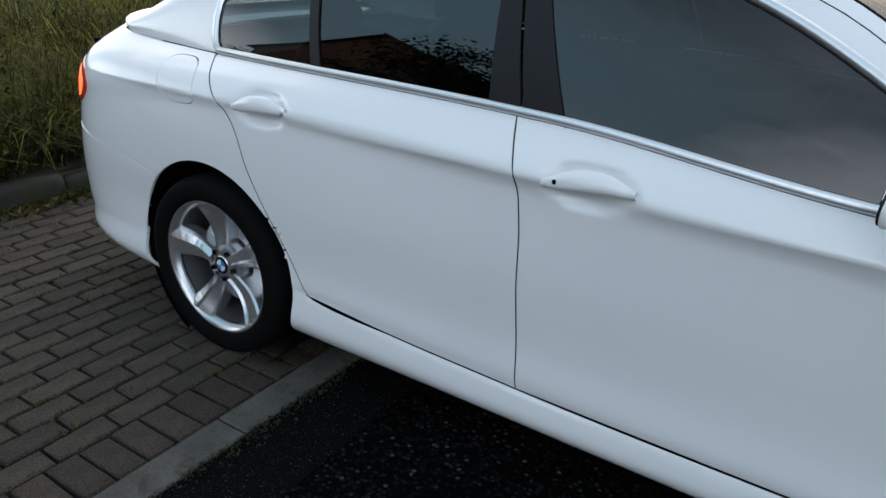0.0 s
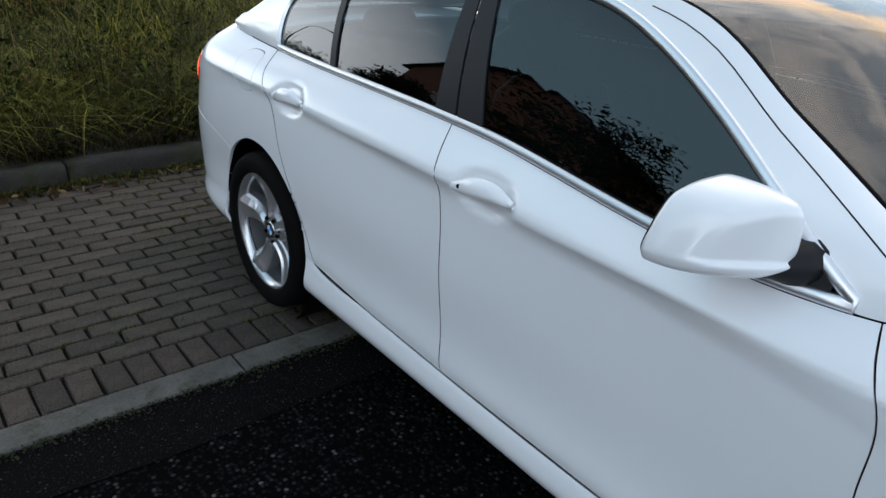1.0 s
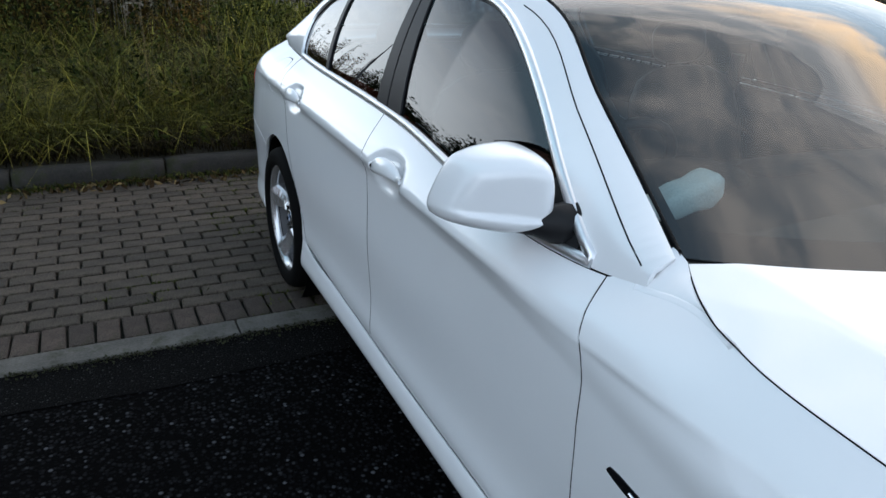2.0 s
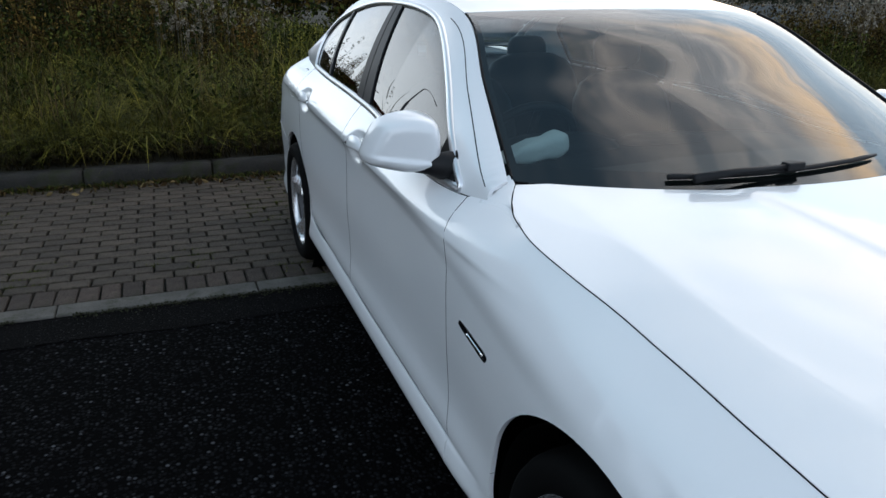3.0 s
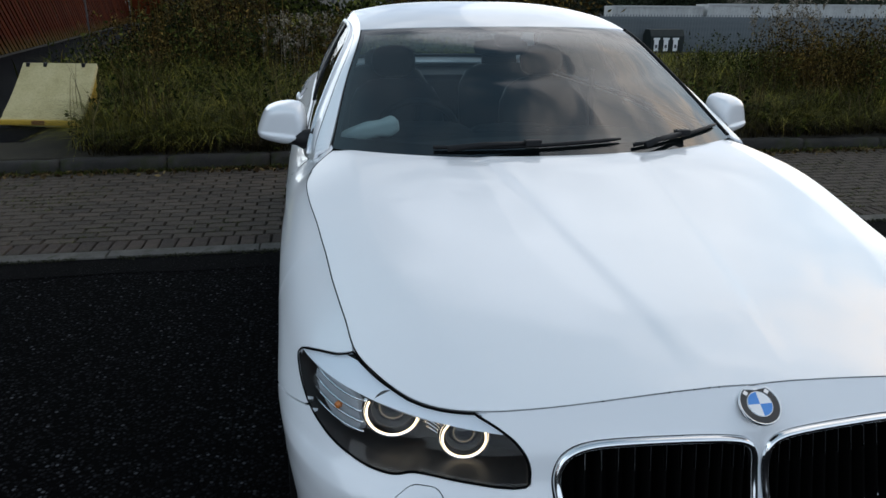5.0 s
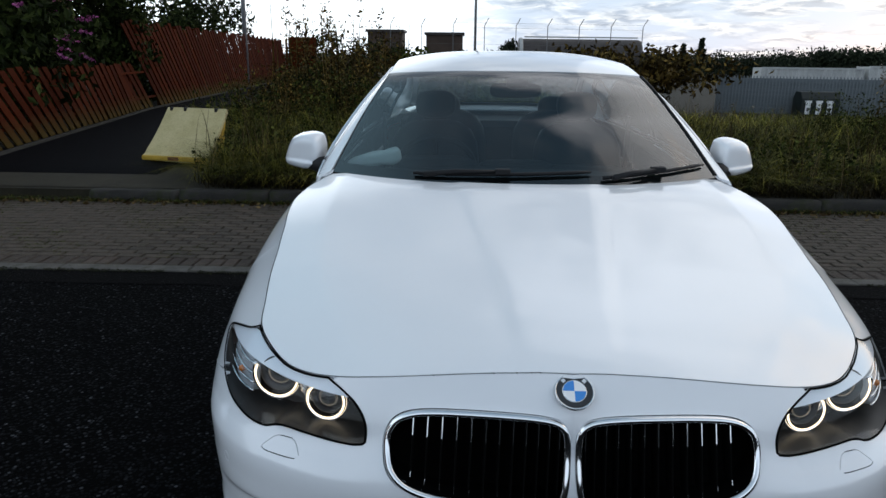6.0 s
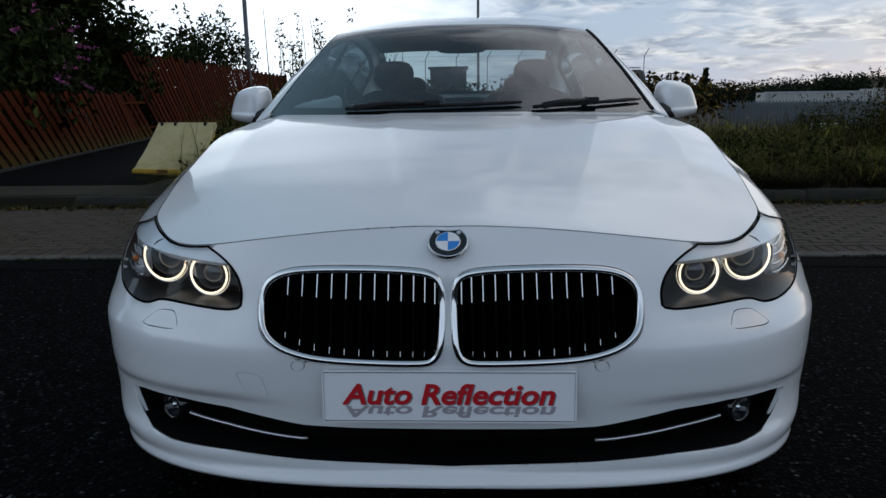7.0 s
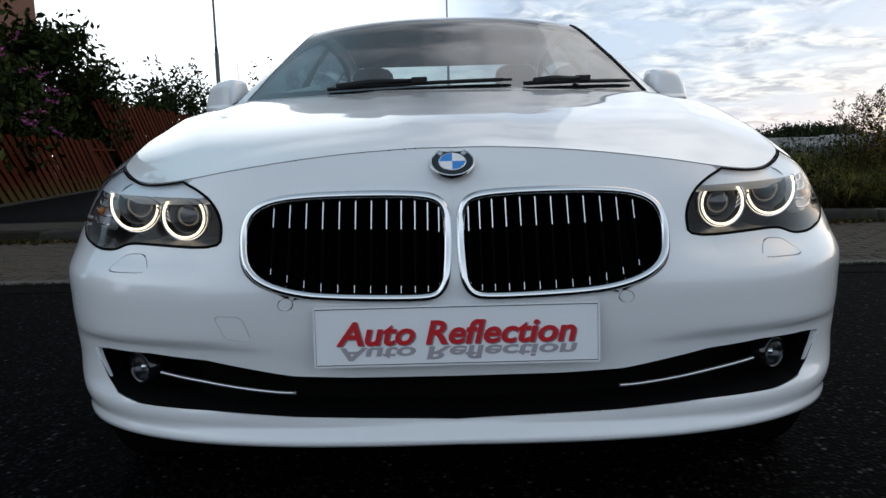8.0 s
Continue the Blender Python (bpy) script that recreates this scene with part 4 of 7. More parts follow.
# ---- wheels ----
# barrel metal, darker than the spokes
DULL_ALLOY = material("dark_wheel_barrel", (0.10, 0.10, 0.105), 0.5, 0.6)
def wheel(at, outward):
    w = part("wheel", mesh_of("wheel", [], [], VOID), VOID, car)
    w.matrix_world = at
    k = outward
    R, H = 0.328, 0.1125
    prof = [(0.232, -H * 0.85), (0.25, -H), (0.285, -H * 1.06), (0.312, -H * 0.98), (0.323, -H * 0.8), (R, -H * 0.5), (R, H * 0.5), (0.323, H * 0.8),
            (0.312, H * 0.98), (0.300, H * 1.04), (0.285, H * 1.06), (0.262, H * 1.05), (0.25, H), (0.238, H * 0.86), (0.232, H * 0.8)]
    part("tyre", move(revolve([(r, x * k) for r, x in prof], 64), Matrix()), RUBBER, w, "black road tyre", smooth=True)
    grooves = bmesh.new()
    for x in (-0.05, -0.018, 0.018, 0.05):
        revolve([(R + 0.0006, x - 0.004), (R + 0.0006, x + 0.004)], 48, grooves)
    part("tread", grooves, VOID, w)
    rim = [(0.244, 0.104), (0.246, 0.098), (0.240, 0.088), (0.228, 0.078), (0.222, 0.066), (0.218, 0.066), (0.222, 0.082), (0.228, 0.090), (0.236, 0.102)]
    part("rim", revolve([(r, x * k) for r, x in rim], 64, close=True), ALLOY, w, "silver alloy rim", smooth=True)
    part("rim_barrel", revolve([(r, x * k) for r, x in ((0.222, 0.068), (0.216, 0.04), (0.214, -0.09))], 64), DULL_ALLOY, w, smooth=True)
    part("brake_drum", revolve([(0.0, -0.02 * k), (0.165, -0.02 * k), (0.165, -0.05 * k), (0.0, -0.05 * k)], 40), BLACK_PLASTIC, w)
    part("brake_disc", revolve([(0.09, 0.004 * k), (0.160, 0.004 * k), (0.160, -0.012 * k)], 40), SATIN, w)
    part("wheel_back", revolve([(0.0, -0.085 * k), (0.213, -0.085 * k)], 40), VOID, w)
    for i in range(5):
        a0 = 2 * math.pi * i / 5 + 0.2
        verts, faces = [], []
        n = 9
        for j in range(n):
            u = j / (n - 1)
            r = 0.055 + (0.231 - 0.055) * u
            half = 0.027 + 0.037 * u ** 1.3
            x = 0.062 - 0.010 * math.sin(math.pi * min(1, u * 1.1)) + 0.030 * u ** 2.2
            ridge = 0.014 * (1 - 0.3 * u)
            prof = [(-half, x - 0.055), (-half, x - 0.006), (-half * 0.86, x + 0.001), (half * 0.10, x + ridge * 0.3), (half * 0.30, x + ridge), (half * 0.86, x - 0.004), (half, x - 0.016), (half, x - 0.055)]
            for t, xx in prof:
                verts.append((xx * k, r * math.cos(a0) - t * math.sin(a0), r * math.sin(a0) + t * math.cos(a0)))
        for j in range(n - 1):
            for q in range(7):
                a = j * 8 + q
                faces.append((a, a + 1, a + 9, a + 8))
        sp = part("spoke", mesh_of("spoke", verts, faces, ALLOY, False), ALLOY, w)
    hub = revolve([(0.0, 0.070 * k), (0.030, 0.070 * k), (0.034, 0.066 * k), (0.070, 0.058 * k), (0.078, 0.04 * k), (0.078, -0.05 * k)], 40)
    part("hub", hub, ALLOY, w, smooth=False)
    for i in range(5):
        a0 = 2 * math.pi * (i + 0.5) / 5 + 0.2
        bm = revolve([(0.0, 0.0), (0.0085, 0.0), (0.0085, -0.01)], 10)
        move(bm, Matrix.Translation((0.0605 * k, 0.053 * math.cos(a0), 0.053 * math.sin(a0))))
        part("wheel_bolt", bm, VOID, w)
    part("cap_ring", revolve([(0.0, 0.0712 * k), (0.031, 0.0712 * k), (0.031, 0.068 * k)], 32), BLACK_GLOSS, w)
    for i in range(4):
        bm = bmesh.new()
        c = bm.verts.new((0.0724 * k, 0, 0))
        arc = [bm.verts.new((0.0724 * k, 0.021 * math.cos(a), 0.021 * math.sin(a))) for a in (math.pi / 2 * (i + q / 6) for q in range(7))]
        bm.faces.new([c] + arc)
        part("cap_quarter", bm, BLUE if i % 2 else WHITE_ENAMEL, w)
    return w


for y, in_ in ((0.0, 0.800), (REAR_Y, 0.8135)):
    for k in (-1, 1):
        wheel(Matrix.Translation((k * in_, y, 0.325)), k)
# wheel arch liners
for y in (0.0, REAR_Y):
    for k in (-1, 1):
        bm = revolve([(0.380, 0.90 * k), (0.380, 0.55 * k), (0.0, 0.55 * k)], 48)
        part("arch_liner", move(bm, Matrix.Translation((0, y, HUB_Z))), VOID, car)


# ---- inner shell, cabin floor ----
def core():
    """Black tub behind the panel gaps, 3 cm inside the skin."""
    zs = [0.2, 0.3, 0.45, 0.62, 0.8]
    s = np.concatenate([np.linspace(-FRONT - 4.3, -FRONT, 60), np.linspace(-FRONT, FRONT, 60)[1:], np.linspace(FRONT, FRONT + 4.3, 60)[1:]])
    for (a0, a1) in ((FRONT + 0.42, FRONT + 2.52),):
        for k in (-1, 1):
            v, f = [], []
            ss = np.linspace(a0, a1, 30)
            cols = []
            for z in zs + [0.93]:
                p = flank(k * ss, np.full(len(ss), z))
                p[:, 0] -= k * 0.05
                cols.append(p)
            v = np.concatenate(cols)
            n = len(ss)
            for r in range(len(cols) - 1):
                for i in range(n - 1):
                    f.append((r * n + i, r * n + i + 1, (r + 1) * n + i + 1, (r + 1) * n + i))
            part("inner_panel", mesh_of("inner_panel", v, f, VOID), VOID, car)
    for k in (-1, 1):
        ss = np.linspace(FRONT + 0.62, FRONT + 3.5, 40)
        top = top_line(ss)[2]
        cols = []
        for u in (0.0, 0.5, 1.0):
            p = flank(k * ss, 0.80 + (top - 0.006 - 0.80) * u)
            p[:, 0] -= k * (0.05 - 0.035 * u)
            cols.append(p)
        n = len(ss)
        f = [(r * n + i, r * n + i + 1, (r + 1) * n + i + 1, (r + 1) * n + i) for r in range(2) for i in range(n - 1)]
        # thin metal strip added to carry the daylight glint along the inner waistline
        rail_y = np.linspace(0.99, 1.74, 14)
        rail = [(k * (float(top_line(FRONT + q)[0][0]) - 0.045), q, float(top_line(FRONT + q)[2][0]) + 0.004) for q in rail_y]
        part("waist_trim", tube(rail, 0.0035, 8), SATIN, car, "bright strip added for the daylight glint along the inner waistline", smooth=True)
        part("door_card", mesh_of("door_card", np.concatenate(cols), f, DASH, True), DASH, car, "black door trim")
    part("underbody", box(-0.70, 0.70, -0.40, 3.5, 0.19, 0.23), VOID, car)
    part("engine_bay", box(-0.52, 0.52, -0.70, 0.55, 0.24, 0.60), VOID, car)
    part("engine_cover", box(-0.70, 0.70, -0.30, 0.60, 0.60, 0.80), VOID, car)
    part("bulkhead", box(-0.74, 0.74, 0.56, 0.60, 0.2, 0.985), VOID, car)
    part("boot_shell", box(-0.72, 0.72, 3.35, 3.8, 0.3, 1.0), VOID, car)
    part("rear_shelf", box(-0.68, 0.68, 2.95, 3.55, 0.985, 1.03), DASH, car)


core()


# ---- headlamps ----
def headlamp(k):
    line = LAMP_S.copy()
    line[:, 0] *= k
    # keep the cover below the bonnet edge
    tz = top_line(np.abs(line[:, 0]))[2]
    line[:, 1] = np.minimum(line[:, 1], tz - 0.002)
    lamp = patch("headlamp", flank, line, CLEAR_LENS, car, "clear headlamp with two lit ring lights", step=0.010, gap=0.002, lip=0.0, lift=0.0)
    strip("lamp_seal", flank, dense(grown(line, -0.002), 0.02), 0.0024, 0.0015, VOID, lamp, close=True)
    # dark bowl, 7 cm behind
    P, N, s = skin(flank, dense(line, 0.02))
    mid = P.mean(0)
    back = (P - mid) * 0.92 + mid + np.array([-0.05 * k, 0.10, 0.0])
    n = len(P)
    verts = np.concatenate([P - N * 0.004, back, [back.mean(0)]])
    faces = [(i, (i + 1) % n, n + (i + 1) % n, n + i) for i in range(n)] + [(n + i, n + (i + 1) % n, 2 * n) for i in range(n)]
    part("lamp_bowl", mesh_of("lamp_bowl", verts, faces, BOWL), BOWL, lamp, "dark lamp housing")
    # upper brow, its pale colour standing in for reflected sky
    bs = np.linspace(s_at(0.490, 0.75), s_at(0.866, 0.75), 16)
    bt = np.minimum(top_line(bs)[2] - 0.006, 0.79)
    lowz = np.linspace(0.742, 0.752, 16)
    brow = np.array(list(zip(k * bs, bt)) + list(zip(k * bs[::-1], np.minimum(lowz[::-1], bt[::-1] - 0.004))))
    patch("lamp_brow", lambda a, b: flank(a, b) + np.array([-0.004 * k, 0.008, -0.002]), brow, BROW, lamp, "brow strip, coloured pale for the sky reflected in the lens", step=0.012, gap=0.0, lip=0.03)
    for (w, y, z, r) in ((0.680, -0.575, 0.722, 0.056), (0.546, -0.657, 0.701, 0.0465)):
        p = (k * w, y, z)
        aim = Matrix.Translation(p) @ Matrix.Rotation(-math.pi / 2, 4, "Z") @ Matrix.Rotation(radians(8 * k), 4, "Z")
        part("barrel", move(revolve([(r * 0.80, -0.05), (r * 0.80, -0.008), (r * 0.74, -0.008), (r * 0.70, -0.03), (0.0, -0.04)], 40), aim), BOWL, lamp, smooth=True)
        # the ring is open towards the brow
        a0 = radians(28 if r > 0.05 else 52)
        arc = [(0.004, (r - 0.003) * math.cos(a), (r - 0.003) * math.sin(a)) for a in (a0 - (math.pi + 2 * a0) * i / 40 for i in range(41))]
        part("halo_ring", move(tube(arc, 0.0022, 8), aim), HALO, lamp, "glowing ring light", smooth=True)
        outer = [(-0.002, (r + 0.004) * math.cos(a), (r + 0.004) * math.sin(a)) for a in (a0 - (math.pi + 2 * a0) * i / 40 for i in range(41))]
        part("ring_bezel", move(tube(outer, 0.0038, 8), aim), CHROME, lamp, smooth=True)
        dome = revolve([(r * 0.70 * math.cos(a), -0.028 + 0.026 * math.sin(a)) for a in (math.pi / 2 * i / 8 for i in range(9))], 36)
        part("projector_lens", move(dome, aim), LENS_DARK, lamp, smooth=True)
    # chrome web between the two barrels
    for i in range(4):
        a_, b_ = Vector((k * (0.632 - 0.006 * i), -0.600 - 0.003 * i, 0.742 - 0.013 * i)), Vector((k * (0.588 - 0.002 * i), -0.632, 0.716 - 0.010 * i))
        part("chrome_web", tube([a_, (a_ + b_) / 2 + Vector((0, -0.004, 0.003)), b_], 0.0028, 6), CHROME, lamp, smooth=True)
    bulb_at = flank(np.array([k * s_at(0.80, 0.705)]), np.array([0.705]))[0] + np.array([-0.012 * k, 0.014, 0.0])
    part("indicator_bulb", ellipsoid(bulb_at, (0.009, 0.008, 0.008), 12), AMBER, lamp, "amber indicator bulb", smooth=True)
    # side reflector with ribs
    for i in range(5):
        pts = []
        for j in range(9):
            u = j / 8
            w = 0.750 + 0.095 * u
            z = 0.680 + 0.018 * i - 0.025 * u * (1 - u) + 0.010 * u
            q = flank(np.array([k * s_at(w, z)]), np.array([z]))[0] + np.array([-0.010 * k, 0.015, 0.0])
            pts.append(q)
        part("reflector_rib", tube(pts, 0.0024, 6), CHROME, lamp, smooth=True)
    q = flank(np.array([k * s_at(0.79, 0.70)]), np.array([0.70]))[0] + np.array([-0.05 * k, 0.06, 0])
    side = rounded([(s_at(0.768, 0.72), 0.742), (s_at(0.842, 0.745), 0.748), (s_at(0.846, 0.72), 0.715), (s_at(0.80, 0.68), 0.668), (s_at(0.755, 0.68), 0.672)], 2, 0.2)
    side[:, 0] *= k
    patch("side_reflector", lambda a, b: flank(a, b) + np.array([-0.014 * k, 0.020, 0.0]), side, FACETS, lamp, "bright faceted side reflector", step=0.012, gap=0.0, lip=0.02)
    q2 = q + np.array([0.018 * k, -0.036, -0.006])
    part("amber_bulb", ellipsoid(q2, (0.008, 0.008, 0.008), 10), AMBER, lamp, smooth=True)


BOWL = material("lamp_bowl_grey", (0.032, 0.030, 0.028), 0.4)
AMBER = material("amber_bulb", (0.55, 0.16, 0.02), 0.25, coat=0.6)
FACETS = material("faceted_reflector", (0.80, 0.83, 0.86), 0.22, 0.25, coat=0.6)
vor_ = FACETS.node_tree.nodes.new("ShaderNodeTexVoronoi")
vor_.inputs["Scale"].default_value = 55
bump(FACETS, vor_.outputs["Distance"], 0.8, 0.012)
# blue-white as the sky's reflection along the top of the lens
BROW = material("lamp_brow_sky_white", (0.84, 0.88, 0.92), 0.3, coat=0.3)
LENS_DARK = material("projector_glass", (0.02, 0.022, 0.025), 0.04, coat=1.0)
headlamp(-1)
headlamp(1)


# ---- kidney grilles, intake, fog lamps, badge, plate ----
def kidney(k):
    line = KIDNEY.copy()
    line[:, 0] *= k
    g = strip("kidney_grille", flank, dense(grown(line, -0.008), 0.015), 0.0082, 0.011, CHROME, car, "chrome-framed grille with upright slats", close=True)
    P, _, _ = skin(flank, dense(line, 0.02))
    back = P + np.array([0, 0.09, 0])
    n = len(P)
    verts = np.concatenate([P + np.array([0, 0.003, 0]), back, [back.mean(0)]])
    faces = [(i, (i + 1) % n, n + (i + 1) % n, n + i) for i in range(n)] + [(n + i, n + (i + 1) % n, 2 * n) for i in range(n)]
    part("grille_well", mesh_of("grille_well", verts, faces, VOID), VOID, g)
    poly = dense(grown(line, -0.012), 0.004)
    for i in range(12):
        w = 0.056 + 0.0285 * i
        near = poly[np.abs(np.abs(poly[:, 0]) - w) < 0.004]
        if len(near) < 2:
            continue
        z0, z1 = near[:, 1].min(), near[:, 1].max()
        zs = np.linspace(z0, z1, 13)
        ends = flank(np.full(2, k * w), np.array([z0, z1])) + np.array([0, 0.012, 0])
        ends[0][0] += (ends[1][0] - ends[0][0]) * 0.8
        P = ends[0] + (ends[1] - ends[0]) * np.linspace(0, 1, 13)[:, None]
        verts, faces = [], []
        for j in range(13):
            lean = 0.006 * (z1 - zs[j]) / 0.2
            hw = 0.0012 + 0.0016 * (j / 12) ** 1.5
            for dx, dy in ((-hw, 0.001), (-hw * 0.4, -0.004), (hw * 0.4, -0.004), (hw, 0.001), (hw, 0.05), (-hw, 0.05)):
                verts.append(P[j] + np.array([dx, dy + lean, 0]))
        for j in range(12):
            for q in range(6):
                a, b = j * 6 + q, j * 6 + (q + 1) % 6
                faces.append((a, b, b + 6, a + 6))
        me = mesh_of("slat", verts, faces, [CHROME, VOID])
        # glints set by material: chrome only at top and foot, black between
        for f in me.polygons:
            if f.index % 6 > 2 or 0 < f.index // 6 < 8:
                f.material_index = 1
        part("slat", me, CHROME, g)


kidney(-1)
kidney(1)

P, _, _ = skin(flank, dense(INTAKE, 0.03))
back = P * np.array([0.96, 1, 1]) + np.array([0, 0.11, 0])
n = len(P)
intake = part("lower_intake", mesh_of("lower_intake", np.concatenate([P + [0, 0.002, 0], back]), [(i, (i + 1) % n, n + (i + 1) % n, n + i) for i in range(n)], SEAL_BLACK), SEAL_BLACK, car, "black lower air intake")
part("intake_back", box(-0.70, 0.70, -0.62, -0.60, 0.25, 0.45), VOID, intake)
for k in (-1, 1):
    line = [(k * (0.294 + 0.262 * i / 16), 0.368 + 0.027 * (i / 16) ** 1.4) for i in range(17)]
    strip("intake_bar", lambda a, b: flank(a, b) + np.array([0, 0.018, 0]), line, 0.0032, 0.005, SATIN, intake, "thin bright bar")
    p = flank(np.array([k * 0.632]), np.array([0.393]))[0] + np.array([-0.012 * k, 0.025, 0])
    aim = Matrix.Translation(p) @ Matrix.Rotation(-math.pi / 2, 4, "Z") @ Matrix.Rotation(radians(30 * k), 4, "Z")
    fog = part("fog_lamp", move(revolve([(0.033, -0.03), (0.033, 0.002), (0.029, 0.004), (0.027, -0.004)], 32), aim), BLACK_GLOSS, intake, "round fog lamp", smooth=True)
    part("fog_reflector", move(revolve([(0.0268, -0.004), (0.020, -0.018), (0.010, -0.026), (0.0, -0.028)], 32), aim), LENS_DARK, fog, "dark reflector", smooth=True)
    part("fog_bulb", move(revolve([(0.0, -0.002), (0.006, -0.004), (0.0085, -0.010), (0.0085, -0.022)], 20), aim), CHROME, fog, "chrome bulb cap", smooth=True)
    part("fog_lens", move(revolve([(0.028 * math.cos(a), 0.010 * math.sin(a)) for a in (math.pi / 2 * i / 6 for i in range(7))], 32), aim), CLEAR_LENS, fog, smooth=True)

# badge on the nose
bp, bn, _ = skin(flank, np.array([[0.0005, 0.793]]))
tilt = Vector((0, -0.60, 0.80)).to_track_quat("X", "Z").to_matrix().to_4x4()
bm_at = Matrix.Translation(Vector(bp[0]) + Vector((0, -0.003, 0.004))) @ tilt
badge = part("badge", move(revolve([(0.0, 0.004), (0.0385, 0.004), (0.041, 0.002), (0.041, -0.003)], 48), bm_at), BLACK_GLOSS, car, "round blue and white enamel badge", smooth=False)
part("badge_rim", move(revolve([(0.0385, 0.0042), (0.0402, 0.0052), (0.0412, 0.004), (0.0415, 0.0)], 48), bm_at), CHROME, badge, smooth=True)
part("badge_ring", move(revolve([(0.0235, 0.0042), (0.0245, 0.0054), (0.0255, 0.0042)], 48), bm_at), CHROME, badge, smooth=True)
for i in range(4):
    bm = bmesh.new()
    c = bm.verts.new((0.0048, 0, 0))
    arc = [bm.verts.new((0.0048, 0.0238 * math.cos(a), 0.0238 * math.sin(a))) for a in (math.pi / 2 * (i + q / 8) for q in range(9))]
    bm.faces.new([c] + arc)
    part("badge_quarter", move(bm, bm_at), BLUE if i % 2 else WHITE_ENAMEL, badge)
for a in (-0.75, 0.0, 0.75):
    bm = box(0.0042, 0.0052, -0.004, 0.004, 0.028, 0.036)
    part("badge_mark", move(bm, bm_at @ Matrix.Rotation(a, 4, "X")), SATIN, badge)


def rounded_plate(w, h, r, d):
    """A thin sheet with rounded corners in the x-z plane, facing -y."""
    bm = bmesh.new()
    pts = []
    for cx, cz, a0 in ((w / 2 - r, h / 2 - r, 0), (-w / 2 + r, h / 2 - r, 90), (-w / 2 + r, -h / 2 + r, 180), (w / 2 - r, -h / 2 + r, 270)):
        pts += [(cx + r * math.cos(radians(a0 + 15 * i)), cz + r * math.sin(radians(a0 + 15 * i))) for i in range(7)]
    f = [bm.verts.new((x, 0, z)) for x, z in pts]
    b = [bm.verts.new((x, d, z)) for x, z in pts]
    bm.faces.new(f)
    bm.faces.new(b[::-1])
    n = len(pts)
    for i in range(n):
        bm.faces.new((f[i], b[i], b[(i + 1) % n], f[(i + 1) % n]))
    return bm


plate_at = Matrix.Translation((0.0, -0.8475, 0.489)) @ Matrix.Rotation(radians(-3), 4, "X")
plate = part("number_plate", move(rounded_plate(0.52, 0.111, 0.006, 0.005), plate_at), PLATE_WHITE, car, "white show plate with red slanted words")
part("plate_edge", move(tube([(x, -0.0005, z) for x, z in ((-0.256, -0.0515), (0.256, -0.0515), (0.256, 0.0515), (-0.256, 0.0515))], 0.0008, 5, close=True), plate_at), BLACK_PLASTIC, plate)
part("plate_bracket", box(-0.25, 0.25, -0.842, -0.80, 0.445, 0.535), BLACK_PLASTIC, plate)


def words(body, size, x, z, y, mat, parent, up=1.0, stretch=1.0):
    cu = bpy.data.curves.new("words", "FONT")
    cu.body, cu.size, cu.shear, cu.align_x = body, size, 0.22 * up, "CENTER"
    cu.extrude, cu.offset, cu.resolution_u = 0.0003, 0.0016, 3
    tmp = bpy.data.objects.new("words", cu)
    scene.collection.objects.link(tmp)
    me = bpy.data.meshes.new_from_object(tmp.evaluated_get(bpy.context.evaluated_depsgraph_get()))
    bpy.data.objects.remove(tmp)
    bpy.data.curves.remove(cu)
    me.transform(plate_at @ Matrix.Translation((x, y, z)) @ Matrix.Rotation(math.pi / 2, 4, "X") @ Matrix.Diagonal((stretch, up, 1, 1)))
    me.materials.append(mat)
    part("lettering", me, mat, parent)


words("Auto Reflection", 0.060, 0.0015, -0.0165, -0.0008, GREY_PRINT, plate, 1.0, 1.12)
words("Auto Reflection", 0.060, -0.0010, -0.0145, -0.0018, RED_PRINT, plate, 1.0, 1.12)
words("Auto Reflection", 0.060, 0.0055, -0.0205, -0.0008, PALE_PRINT, plate, -0.55, 1.12)


# ---- door mirrors ----
MIRROR_SILVER = material("mirror_silver", (0.9, 0.9, 0.9), 0.02, 1.0)


